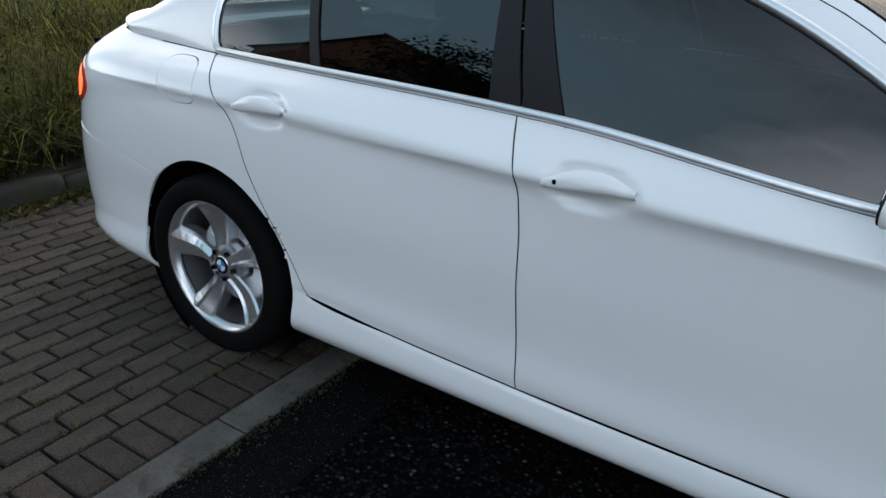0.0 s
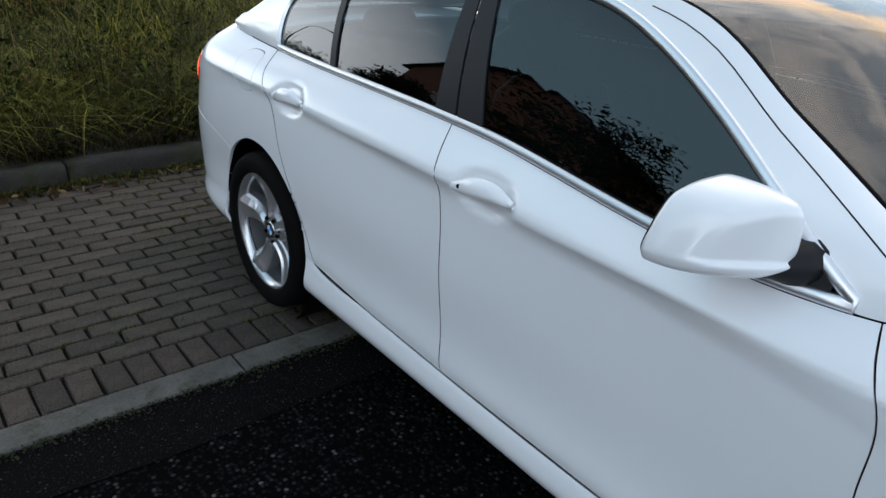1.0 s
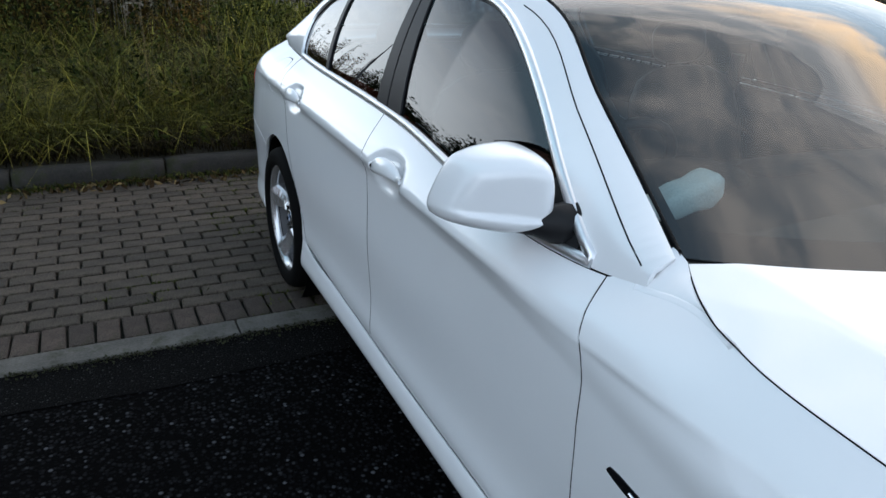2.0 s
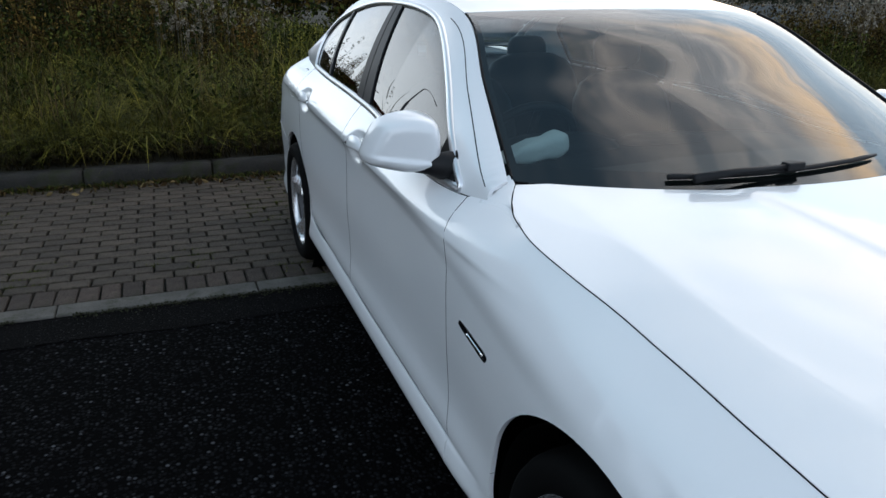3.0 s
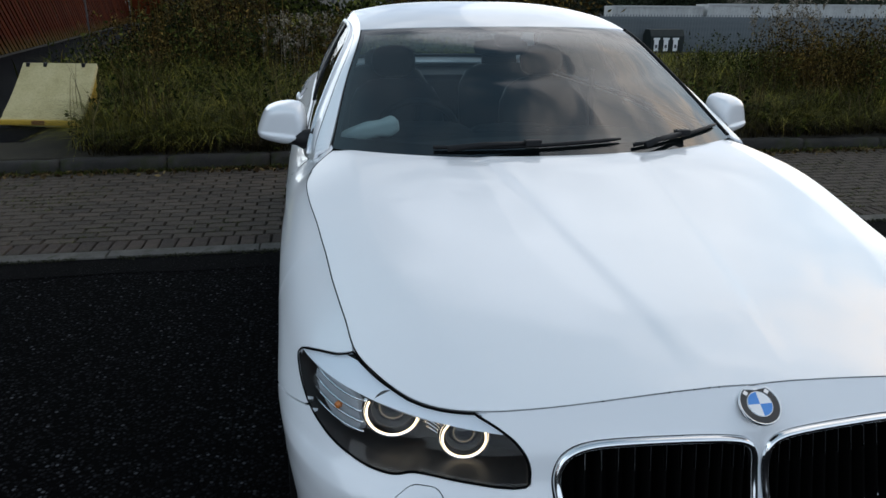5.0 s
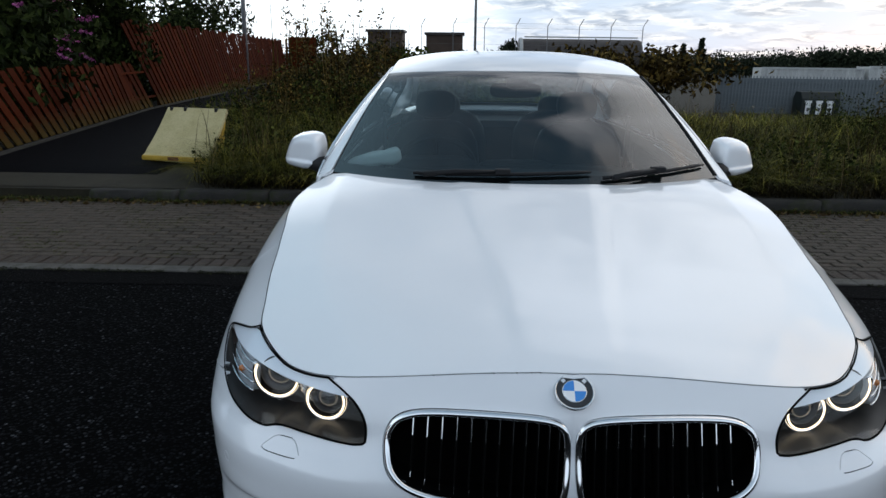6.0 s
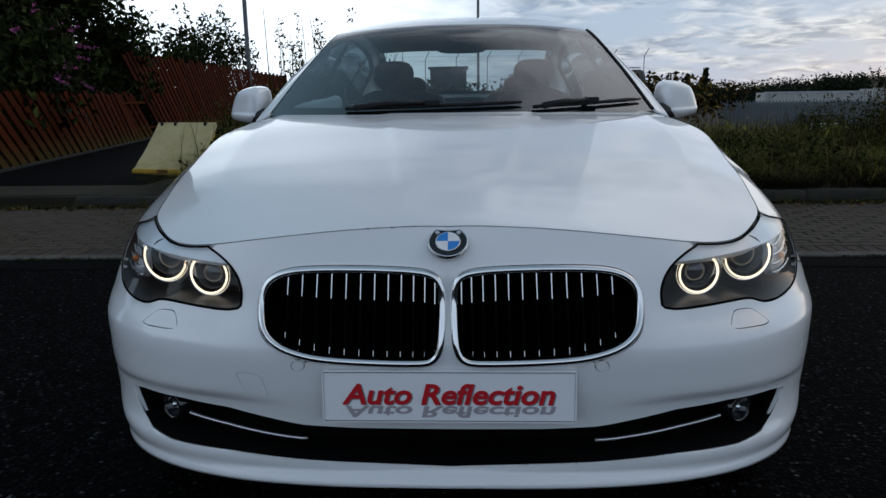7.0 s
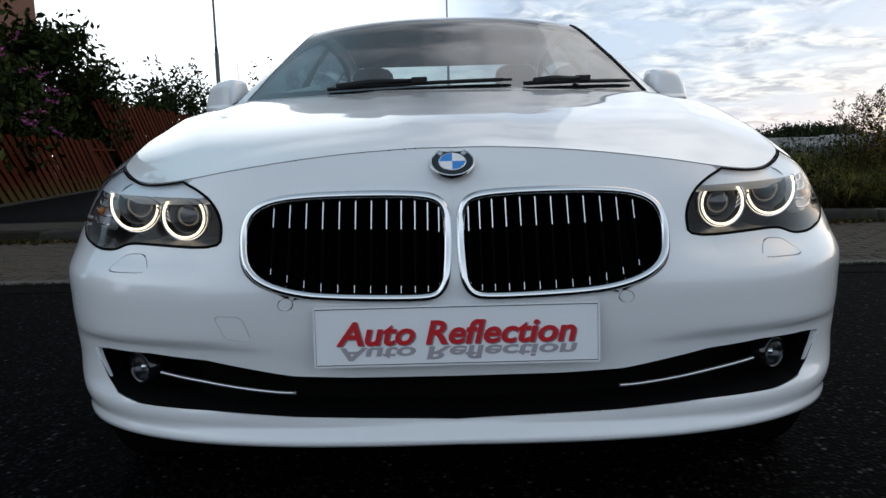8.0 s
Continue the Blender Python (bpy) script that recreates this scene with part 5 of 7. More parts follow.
def door_mirror(k):
    """Housing swept back towards its outer end, with a lip along its foot; the glass faces backwards."""
    ring = rounded([(1.044, 1.018), (1.036, 0.992), (1.00, 0.982), (0.93, 0.972), (0.868, 0.990), (0.845, 1.020), (0.845, 1.085), (0.856, 1.130), (0.90, 1.141), (0.955, 1.133), (1.000, 1.114), (1.022, 1.076)], 3, 0.2)
    mid = np.array([0.935, 1.060])
    n, layers = len(ring), 30
    verts, faces = [], []

    def place(p, r):
        u = (p[0] - 0.85) / 0.19
        depth = (0.150 - 0.060 * u) * (1 - r ** 6.5) ** 0.5 if r < 1 else 0.0
        lip = 0.011 * (1 - r ** 10) / (1 + math.exp((p[1] - 1.016 - 0.008 * u) / 0.0018))
        return (k * p[0], 1.035 + 0.055 * u ** 1.3 * np.sign(u) - depth - lip, p[1]) if u > 0 else (k * p[0], 1.035 - depth - lip, p[1])

    for i in range(layers):
        r = 1.0 if i == 0 else math.cos(0.5 * math.pi * i / layers) ** 0.5
        for q in ring:
            verts.append(place(mid + (q - mid) * r, r))
    verts.append(place(mid, 0.0))
    for i in range(layers - 1):
        for j in range(n):
            q = (i * n + j, i * n + (j + 1) % n, (i + 1) * n + (j + 1) % n, (i + 1) * n + j)
            faces.append(q)
    faces += [((layers - 1) * n + j, (layers - 1) * n + (j + 1) % n, layers * n) for j in range(n)]
    faces.append(tuple(range(n))[::-1])
    if k < 0:
        faces = [f[::-1] for f in faces]
    me = mesh_of("door_mirror", verts, faces, PAINT, True)
    mirror = part("door_mirror", me, PAINT, car, "white door mirror on a black foot")
    for nm, size, back, mat in (("mirror_rim", 0.965, 0.006, BLACK_PLASTIC), ("mirror_glass", 0.88, 0.009, MIRROR_SILVER)):
        face = [place(mid + (q - mid) * size, 1.0) for q in ring]
        v_ = [(x, y - 0.004, z) for x, y, z in face] + [(x, y + back, z) for x, y, z in face]
        f_ = [(i, (i + 1) % n, n + (i + 1) % n, n + i) for i in range(n)] + [tuple(range(n, 2 * n))]
        part(nm, mesh_of(nm, v_, f_, mat), mat, mirror)
    foot = tube([(k * 0.815, 0.905, 1.005), (k * 0.85, 0.915, 1.005), (k * 0.885, 0.935, 1.008), (k * 0.92, 0.965, 1.004), (k * 0.96, 0.99, 1.004)], [0.048, 0.040, 0.028, 0.022, 0.012], 12)
    part("mirror_foot", foot, BLACK_PLASTIC, mirror, smooth=True)


door_mirror(-1)
door_mirror(1)


# ---- wipers ----
def wiper(pivot, tip, elbow):
    def on(q, t, lift):
        p, nn, _ = skin(canopy, np.array([[q, t]]), lift)
        return Vector(p[0])
    pts = [on(pivot[0] + (tip[0] - pivot[0]) * u, pivot[1] + (tip[1] - pivot[1]) * u, 0.012) for u in (i / 12 for i in range(13))]
    w = part("wiper", tube(pts, [0.007] * 12 + [0.004], 8), BLACK_PLASTIC, car, "black wiper blade", smooth=True)
    arm = [on(*elbow, 0.03), on(elbow[0] * 0.6 + (pivot[0] + tip[0]) * 0.2, elbow[1] * 0.5 + (pivot[1] + tip[1]) * 0.25, 0.034), on((pivot[0] + tip[0]) / 2, (pivot[1] + tip[1]) / 2, 0.024)]
    part("wiper_arm", tube(arm, [0.012, 0.009, 0.006], 8), BLACK_PLASTIC, w, smooth=True)
    p = on((pivot[0] + tip[0]) / 2, (pivot[1] + tip[1]) / 2, 0.02)
    part("wiper_clip", box(p.x - 0.028, p.x + 0.028, p.y - 0.014, p.y + 0.014, p.z - 0.008, p.z + 0.014), BLACK_PLASTIC, w, bevel=0.004)
wiper((-0.56, 0.050), (0.31, 0.092), (-0.50, 0.02))
wiper((0.36, 0.050), (0.95, 0.095), (0.40, 0.02))


# ---- cabin ----
def rounded_box(c, size, power=4.0, segs=24):
    return ellipsoid(c, [v / 2 for v in size], segs, power=power)


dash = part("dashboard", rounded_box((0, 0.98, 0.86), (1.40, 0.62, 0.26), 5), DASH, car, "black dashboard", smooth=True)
part("instrument_hood", rounded_box((-0.37, 1.12, 0.975), (0.40, 0.22, 0.10), 3), DASH, dash, smooth=True)
part("centre_screen", rounded_box((0.0, 1.10, 0.97), (0.34, 0.12, 0.09), 4), DASH, dash, smooth=True)
wheel_m = Matrix.Translation((-0.37, 1.36, 0.93)) @ Matrix.Rotation(radians(-62), 4, "X")
sw = part("steering_wheel", move(tube([(0.185 * math.cos(a), 0.185 * math.sin(a), 0) for a in (2 * math.pi * i / 36 for i in range(36))], 0.016, 8, close=True), wheel_m), SEAT_CLOTH, car, "black steering wheel", smooth=True)
part("steering_hub", move(ellipsoid((0, 0, 0), (0.075, 0.06, 0.03), 16, power=3), wheel_m), BLACK_PLASTIC, sw, smooth=True)
for a in (0, math.pi, -math.pi / 2):
    part("steering_spoke", move(tube([(0.05 * math.cos(a), 0.05 * math.sin(a), 0), (0.18 * math.cos(a), 0.18 * math.sin(a), 0)], 0.014, 8), wheel_m), BLACK_PLASTIC, sw)


def seat(x, y, wide=0.50, head=1.20):
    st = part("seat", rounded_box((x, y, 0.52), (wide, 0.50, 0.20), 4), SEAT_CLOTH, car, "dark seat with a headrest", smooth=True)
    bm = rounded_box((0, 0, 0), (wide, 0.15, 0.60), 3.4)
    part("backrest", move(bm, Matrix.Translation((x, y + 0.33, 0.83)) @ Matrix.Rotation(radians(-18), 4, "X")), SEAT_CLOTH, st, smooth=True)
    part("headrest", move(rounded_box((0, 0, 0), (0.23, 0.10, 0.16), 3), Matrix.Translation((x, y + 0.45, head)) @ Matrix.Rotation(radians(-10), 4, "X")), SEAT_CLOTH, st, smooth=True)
    for d in (-0.06, 0.06):
        part("headrest_post", tube([(x + d, y + 0.42, 1.08), (x + d, y + 0.44, 1.16)], 0.006, 8), BLACK_PLASTIC, st)


seat(-0.40, 1.55)
seat(0.40, 1.55)
for x in (-0.38, 0.38):
    seat(x, 2.40, 0.58, 1.13)
part("cabin_floor", box(-0.74, 0.74, 0.6, 3.3, 0.21, 0.28), VOID, car)
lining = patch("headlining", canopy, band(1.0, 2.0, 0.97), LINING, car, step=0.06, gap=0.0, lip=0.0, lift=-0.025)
mirror_in = part("rear_view_mirror", rounded_box((0.0, 1.30, 1.315), (0.24, 0.03, 0.07), 4), BLACK_PLASTIC, car, "black rear-view mirror", smooth=True)
part("mirror_stalk", tube([(0, 1.22, 1.375), (0, 1.27, 1.34), (0, 1.30, 1.32)], 0.014, 8), BLACK_PLASTIC, mirror_in)
part("sensor_box", rounded_box((0.0, 1.20, 1.352), (0.10, 0.12, 0.05), 4), BLACK_PLASTIC, car, smooth=True)
part("grab_belt", box(-0.70, -0.68, 1.95, 2.0, 0.5, 1.15), SEAT_CLOTH, car)
part("grab_belt", box(0.68, 0.70, 1.95, 2.0, 0.5, 1.15), SEAT_CLOTH, car)
# folded cloth that lies on the dashboard
cl = rounded_box((0, 0, 0), (0.23, 0.075, 0.075), 4.5, 28)
for v_ in cl.verts:
    u_ = v_.co.x / 0.115
    v_.co.z *= 0.82 + 0.18 * u_ - 0.45 * max(0.0, -u_)
    v_.co.y *= 0.9 + 0.1 * u_
for v_ in cl.verts:
    v_.co += Vector((0, 0, 0.010 * noise.noise(v_.co * 22)))
cloth = part("folded_cloth", move(cl, Matrix.Translation((-0.615, 0.855, 1.046)) @ Matrix.Rotation(radians(8), 4, "Z") @ Matrix.Rotation(radians(-8), 4, "Y")), CLOTH_WHITE, None, smooth=True)
tagged(cloth, "folded white cloth lying on the dashboard", "cloth")


# ---- ground ----
def ground_mat(name, low, high, rough, scale, chip=0.0):
    m = material(name, low, rough, spec=0.015)
    big_n = ramp(m, tex_noise(m, 0.8, 6, 0.65), [(0.3, tuple(c * 0.75 for c in low)), (0.7, low)])
    nt = m.node_tree
    tc = nt.nodes.new("ShaderNodeTexCoord")
    vor = nt.nodes.new("ShaderNodeTexVoronoi")
    vor.inputs["Scale"].default_value = scale
    vor.inputs["Randomness"].default_value = 1.0
    nt.links.new(tc.outputs["Object"], vor.inputs["Vector"])
    stone = ramp(m, vor.outputs["Distance"], [(0.0, (1, 1, 1)), (0.32, (0.8, 0.8, 0.8)), (0.55, (0, 0, 0))])
    tone = nt.nodes.new("ShaderNodeSeparateColor")
    nt.links.new(vor.outputs["Color"], tone.inputs[0])
    chips = ramp(m, tone.outputs[0], [(0.0, low), (0.80, tuple(c * 0.7 for c in high)), (0.96, tuple(c * 1.8 for c in high)), (1.0, tuple(c * 5 for c in high))])
    put_in(m, "Base Color", mixc(m, mixc(m, 1.0, stone, (chip, chip, chip), "MULTIPLY"), big_n, chips))
    bump(m, stone, 0.8 * min(1, chip + 0.2), 0.006)
    return m


ROAD = ground_mat("coarse_asphalt", (0.0020, 0.0020, 0.0022), (0.0175, 0.0175, 0.0188), 0.85, 62, 1.0)
ROAD_FINE = ground_mat("smooth_asphalt", (0.005, 0.005, 0.0052), (0.017, 0.0165, 0.016), 0.85, 140, 0.9)
PATH_MAT = ground_mat("footpath_asphalt", (0.005, 0.005, 0.006), (0.013, 0.013, 0.015), 0.7, 160, 0.5)
SOIL = worn("soil", (0.014, 0.012, 0.007), (0.03, 0.026, 0.014), 0.95, 3, 40, 0.6, 0.02)
CONCRETE = worn("concrete_edging", (0.046, 0.043, 0.038), (0.12, 0.113, 0.10), 0.9, 7, 90, 0.8, 0.006)
put_in(CONCRETE, "Base Color", mixc(CONCRETE, ramp(CONCRETE, tex_noise(CONCRETE, 11, 6, 0.7, dist=0.6), [(0.52, (0, 0, 0)), (0.68, (0.75, 0.75, 0.75))]), CONCRETE.node_tree.nodes["Principled BSDF"].inputs["Base Color"].links[0].from_socket, (0.030, 0.031, 0.014)))
KERB = worn("kerb_concrete", (0.013, 0.013, 0.012), (0.044, 0.040, 0.035), 0.92, 5, 70, 0.7, 0.006)
put_in(KERB, "Base Color", mixc(KERB, ramp(KERB, tex_noise(KERB, 6.5, 6, 0.7, dist=0.5), [(0.50, (0, 0, 0)), (0.66, (0.8, 0.8, 0.8))]), KERB.node_tree.nodes["Principled BSDF"].inputs["Base Color"].links[0].from_socket, (0.022, 0.026, 0.008)))
MOSS = worn("moss", (0.014, 0.016, 0.006), (0.034, 0.036, 0.014), 0.95, 8, 120, 0.8, 0.01)
JOINT_SAND = worn("joint_sand", (0.003, 0.0035, 0.0015), (0.010, 0.011, 0.005), 0.95, 5, 90, 0.6, 0.006)
EDGE_Y, EDGE_W, KERB_Y = 2.52, 0.125, 4.86

road = thing("road", "dark coarse asphalt parking bay", "road", kind="structure")
bm = bmesh.new()
bmesh.ops.create_grid(bm, x_segments=2, y_segments=2, size=0.5)
part("road_surface", move(bm, Matrix.Translation((0, EDGE_Y - 24.98, 0)) @ Matrix.Diagonal((80, 50, 1, 1))), ROAD, road)
bm = bmesh.new()
for i in range(160):
    x0, x1 = -12 + 0.15 * i, -12 + 0.15 * (i + 1)
    e0, e1 = [EDGE_Y - 0.27 + 0.035 * noise.noise(Vector((x * 1.7, 0, 0))) for x in (x0, x1)]
    bm.faces.new([bm.verts.new(p) for p in ((x0, e0, 0.004), (x1, e1, 0.004), (x1, EDGE_Y + 0.01, 0.004), (x0, EDGE_Y + 0.01, 0.004))])
bmesh.ops.remove_doubles(bm, verts=bm.verts, dist=0.001)
part("road_margin", bm, ROAD_FINE, road, "smooth worn asphalt margin")

land = thing("ground", "grassy waste ground running to the horizon", "ground", kind="structure")
bm = bmesh.new()
n = 90
grid = {}
for i in range(n + 1):
    for j in range(n + 1):
        x = math.copysign(abs(2 * i / n - 1) ** 3, 2 * i / n - 1) * 900
        y = KERB_Y + 0.13 + (j / n) ** 3 * 1500
        sy, sx = min(1, max(0, (y - 7.0) / 24.0)), min(1, max(0, (x - 1.0) / 6.0))
        z = 0.12 - 1.85 * sy * sy * (3 - 2 * sy) * sx * sx * (3 - 2 * sx)
        z += 0.05 * noise.noise(Vector((x * 0.2, y * 0.2, 3))) * min(1, max(0, y - 9) * 0.3)
        grid[i, j] = bm.verts.new((x, y, z))
for i in range(n):
    for j in range(n):
        bm.faces.new((grid[i, j], grid[i + 1, j], grid[i + 1, j + 1], grid[i, j + 1]))
part("soil", bm, SOIL, land, smooth=True)
part("far_ground", box(-900, 900, -1500, -48, -0.3, -0.02), ROAD_FINE, land)
part("soil_drop", box(-900, 900, KERB_Y + 0.06, KERB_Y + 0.20, -0.3, 0.112), SOIL, land)

BRICK_GREY = worn("paving_grey", (0.033, 0.0262, 0.0200), (0.086, 0.069, 0.053), 0.92, 12, 190, 1.0, 0.007)
BRICK_RED = worn("paving_red", (0.033, 0.0245, 0.0195), (0.082, 0.060, 0.048), 0.92, 12, 190, 1.0, 0.007)
for m_ in (BRICK_GREY, BRICK_RED):
    b_ = m_.node_tree.nodes["Principled BSDF"].inputs["Base Color"]
    put_in(m_, "Base Color", mixc(m_, 0.55, b_.links[0].from_socket, mixc(m_, 1.0, b_.links[0].from_socket, island(m_, (0.55, 0.55, 0.55), (1.6, 1.55, 1.5), "object"), "MULTIPLY")))
    # lichen and moss in blotches, pale grit
    c_ = b_.links[0].from_socket
    moss_n = ramp(m_, tex_noise(m_, 9.0, 6, 0.7, dist=0.6), [(0.56, (0, 0, 0)), (0.70, (0.7, 0.7, 0.7))])
    grit_n = ramp(m_, tex_noise(m_, 320.0, 2, 0.5), [(0.58, (0, 0, 0)), (0.68, (1, 1, 1))])
    pits_n = ramp(m_, tex_noise(m_, 130.0, 3, 0.6), [(0.30, (0.25, 0.25, 0.25)), (0.50, (1, 1, 1))])
    c_ = mixc(m_, 1.0, c_, pits_n, "MULTIPLY")
    put_in(m_, "Base Color", mixc(m_, moss_n, mixc(m_, grit_n, c_, (0.12, 0.108, 0.09)), (0.024, 0.026, 0.008)))


# ---- bushes, grass: helpers ----
def foliage(name, dark, mid, light, rough=0.75, gloss=0.06, patchy=0.0):
    m = material(name, mid, rough, spec=gloss)
    r = m.node_tree.nodes.new("ShaderNodeNewGeometry").outputs["Random Per Island"]
    put_in(m, "Base Color", ramp(m, r, [(0.0, dark), (0.55, mid), (0.9, light), (1.0, tuple(min(1, c * 1.5) for c in light))]))
    if patchy:
        # drier and greener patches, and thin dark ones
        c_ = m.node_tree.nodes["Principled BSDF"].inputs["Base Color"].links[0].from_socket
        tone = ramp(m, tex_noise(m, patchy, 5, 0.65, dist=0.4), [(0.30, (0.22, 0.25, 0.20)), (0.48, (0.85, 0.95, 0.8)), (0.62, (1.45, 1.40, 1.1)), (0.75, (2.0, 1.6, 1.2))])
        put_in(m, "Base Color", mixc(m, 1.0, c_, tone, "MULTIPLY"))
    return m


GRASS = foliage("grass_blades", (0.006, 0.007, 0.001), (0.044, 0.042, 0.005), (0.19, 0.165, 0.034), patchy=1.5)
# brighter copy of the verge grass: light on the open ground, in the colour
LIT_FAR_GRASS = foliage("lit_far_grass_blades", (0.018, 0.020, 0.003), (0.100, 0.096, 0.012), (0.28, 0.24, 0.055), patchy=0.6)
# near-black so the kerb row holds the shade under the overhanging grass
SHADE_THATCH = foliage("shade_dark_thatch", (0.004, 0.003, 0.001), (0.012, 0.009, 0.003), (0.036, 0.027, 0.010))
TUFT = foliage("paving_tufts", (0.012, 0.018, 0.003), (0.034, 0.042, 0.007), (0.075, 0.08, 0.016))
DRY = foliage("dry_stalks", (0.018, 0.011, 0.005), (0.05, 0.032, 0.013), (0.15, 0.11, 0.05))
WEED = foliage("weed_leaves", (0.006, 0.008, 0.002), (0.024, 0.030, 0.006), (0.082, 0.085, 0.022), patchy=1.6)
RUST = foliage("rusty_weeds", (0.010, 0.006, 0.002), (0.046, 0.027, 0.007), (0.13, 0.085, 0.026), patchy=1.1)
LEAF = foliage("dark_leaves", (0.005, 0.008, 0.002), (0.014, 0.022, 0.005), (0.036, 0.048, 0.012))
# distance haze mixed into the leaf colour: paler and bluer than LEAF
HAZY_LEAF = foliage("hazy_far_leaves", (0.010, 0.014, 0.009), (0.020, 0.027, 0.016), (0.035, 0.043, 0.024))
PINK = foliage("pink_flowers", (0.16, 0.03, 0.11), (0.32, 0.08, 0.22), (0.45, 0.16, 0.34))
PALE_SEED = foliage("pale_seed_heads", (0.08, 0.065, 0.045), (0.16, 0.135, 0.10), (0.30, 0.27, 0.22))
BARK = worn("bark", (0.03, 0.024, 0.018), (0.06, 0.05, 0.04), 0.95, 6, 40, 0.8, 0.02)
rng = np.random.default_rng(7)


def land_z(x, y):
    sy = np.clip((y - 7.0) / 24.0, 0, 1)
    sx = np.clip((x - 1.0) / 6.0, 0, 1)
    return 0.125 - 1.85 * sy * sy * (3 - 2 * sy) * sx * sx * (3 - 2 * sx)


def blades(x, y, z, height, width, lean):
    """Curved grass blades, three joints each, one island a blade."""
    n = len(x)
    a = rng.uniform(0, 2 * math.pi, n)
    d = np.stack([np.cos(a), np.sin(a), np.zeros(n)], 1)
    side = np.stack([-np.sin(a), np.cos(a), np.zeros(n)], 1)
    base = np.stack([x, y, z], 1)
    up_ = np.array([0, 0, 1.0])
    rows_ = []
    for u, wd in ((0, 1.0), (0.45, 0.85), (0.8, 0.5)):
        p = base + up_ * (height * (u - 0.25 * lean * u * u))[:, None] + d * (height * lean * u * u)[:, None]
        w = side * (width * wd / 2)[:, None]
        rows_ += [p - w, p + w]
    rows_.append(base + up_ * (height * (1 - 0.32 * lean))[:, None] + d * (height * lean * 1.05)[:, None])
    v = np.stack(rows_, 1).reshape(-1, 3)
    k = np.arange(n)[:, None] * 7
    quads = np.concatenate([k + np.array([0, 1, 3, 2]), k + np.array([2, 3, 5, 4])]).tolist()
    tris = (k + np.array([4, 5, 6])).tolist()
    return v, quads + tris


def leaves(P, size, mat_dir=None, droop=0.3, long=1.9):
    """Small pointed leaves, bent along the middle, at points P."""
    n = len(P)
    d = rng.normal(size=(n, 3))
    d[:, 2] -= droop
    d /= np.linalg.norm(d, axis=1, keepdims=True)
    s = np.cross(d, rng.normal(size=(n, 3)))
    s /= np.maximum(np.linalg.norm(s, axis=1, keepdims=True), 1e-6)
    nn = np.cross(d, s)
    size = (size * rng.uniform(0.6, 1.3, n))[:, None]
    L, W = d * size * long / 2, s * size / 2
    v = np.stack([P - L, P + W * 0.9 + nn * size * 0.12 - L * 0.1, P + L, P - W * 0.9 + nn * size * 0.12 - L * 0.1], 1).reshape(-1, 3)
    k = np.arange(n)[:, None] * 4
    return v, np.concatenate([k + np.array([0, 1, 2]), k + np.array([0, 2, 3])]).tolist()


def lump_points(n, center, radii, hollow=0.35, rough=0.35, seed=0.0):
    """Points in an uneven lump with gaps."""
    out = []
    c, r = np.array(center), np.array(radii)
    while len(out) < n:
        d = Vector(rng.normal(size=3)).normalized()
        edge = 1 + rough * noise.noise(d * 2.3 + Vector((seed, seed * 2, 0))) * 2
        u = edge * (hollow + (1 - hollow) * rng.random() ** 0.6)
        p = c + np.array(d) * r * u
        if noise.noise(Vector(p) * (1.6 / max(0.4, float(r.mean()))) + Vector((seed * 7, 0, 0))) > -0.18:
            out.append(p)
    return np.array(out)


def merge(sets):
    V, F, n = [], [], 0
    for v, f in sets:
        V.append(v)
        F += [[i + n for i in q] for q in f]
        n += len(v)
    return np.concatenate(V), F


def stuff(name, label, category, v, f, mat):
    ob = part(name, mesh_of(name, v, f, mat), mat)
    return tagged(ob, label, category, kind="stuff")


# ---- verge ----
def scatter(n, x0, x1, y0, y1, scale=0.6, cut=-0.2, seed=0):
    X, Y = [], []
    while len(X) < n:
        x, y = rng.uniform(x0, x1), rng.uniform(y0, y1)
        if noise.noise(Vector((x * scale, y * scale, seed))) > cut:
            X.append(x)
            Y.append(y)
    return np.array(X), np.array(Y)


def clumps(n, x0, x1, y0, y1, per, spread, h, w, lean, seed, cut=-0.25):
    cx, cy = scatter(n, x0, x1, y0, y1, 0.7, cut, seed)
    x = np.repeat(cx, per) + rng.normal(0, spread, n * per)
    y = np.maximum(np.repeat(cy, per) + rng.normal(0, spread, n * per), KERB_Y + 0.16)
    hh = np.repeat(rng.uniform(0.7, 1.35, n), per) * rng.uniform(0.5, 1.15, n * per) * h
    return blades(x, y, land_z(x, y), hh, w * rng.uniform(0.7, 1.4, n * per), lean * rng.uniform(0.3, 1.5, n * per))


# dead stems along the kerb; their dark colour stands in for shade
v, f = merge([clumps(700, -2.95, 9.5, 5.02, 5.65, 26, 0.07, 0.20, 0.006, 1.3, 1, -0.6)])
stuff("thatch", "dead grass along the kerb, darkened for the shade under overhanging blades", "grass", v, f, SHADE_THATCH)
v, f = merge([clumps(900, -2.95, 9.5, 5.40, 6.2, 44, 0.085, 0.42, 0.0052, 1.7, 8, -0.35),
              clumps(1100, -2.95, 9.5, 5.9, 7.4, 42, 0.11, 0.48, 0.0062, 1.55, 2, -0.12),
              clumps(1000, -3.4, 9.5, 7.0, 9.5, 30, 0.14, 0.58, 0.008, 1.2, 7, -0.12)])
stuff("grass", "rough green and yellowing grass on the verge", "grass", v, f, GRASS)
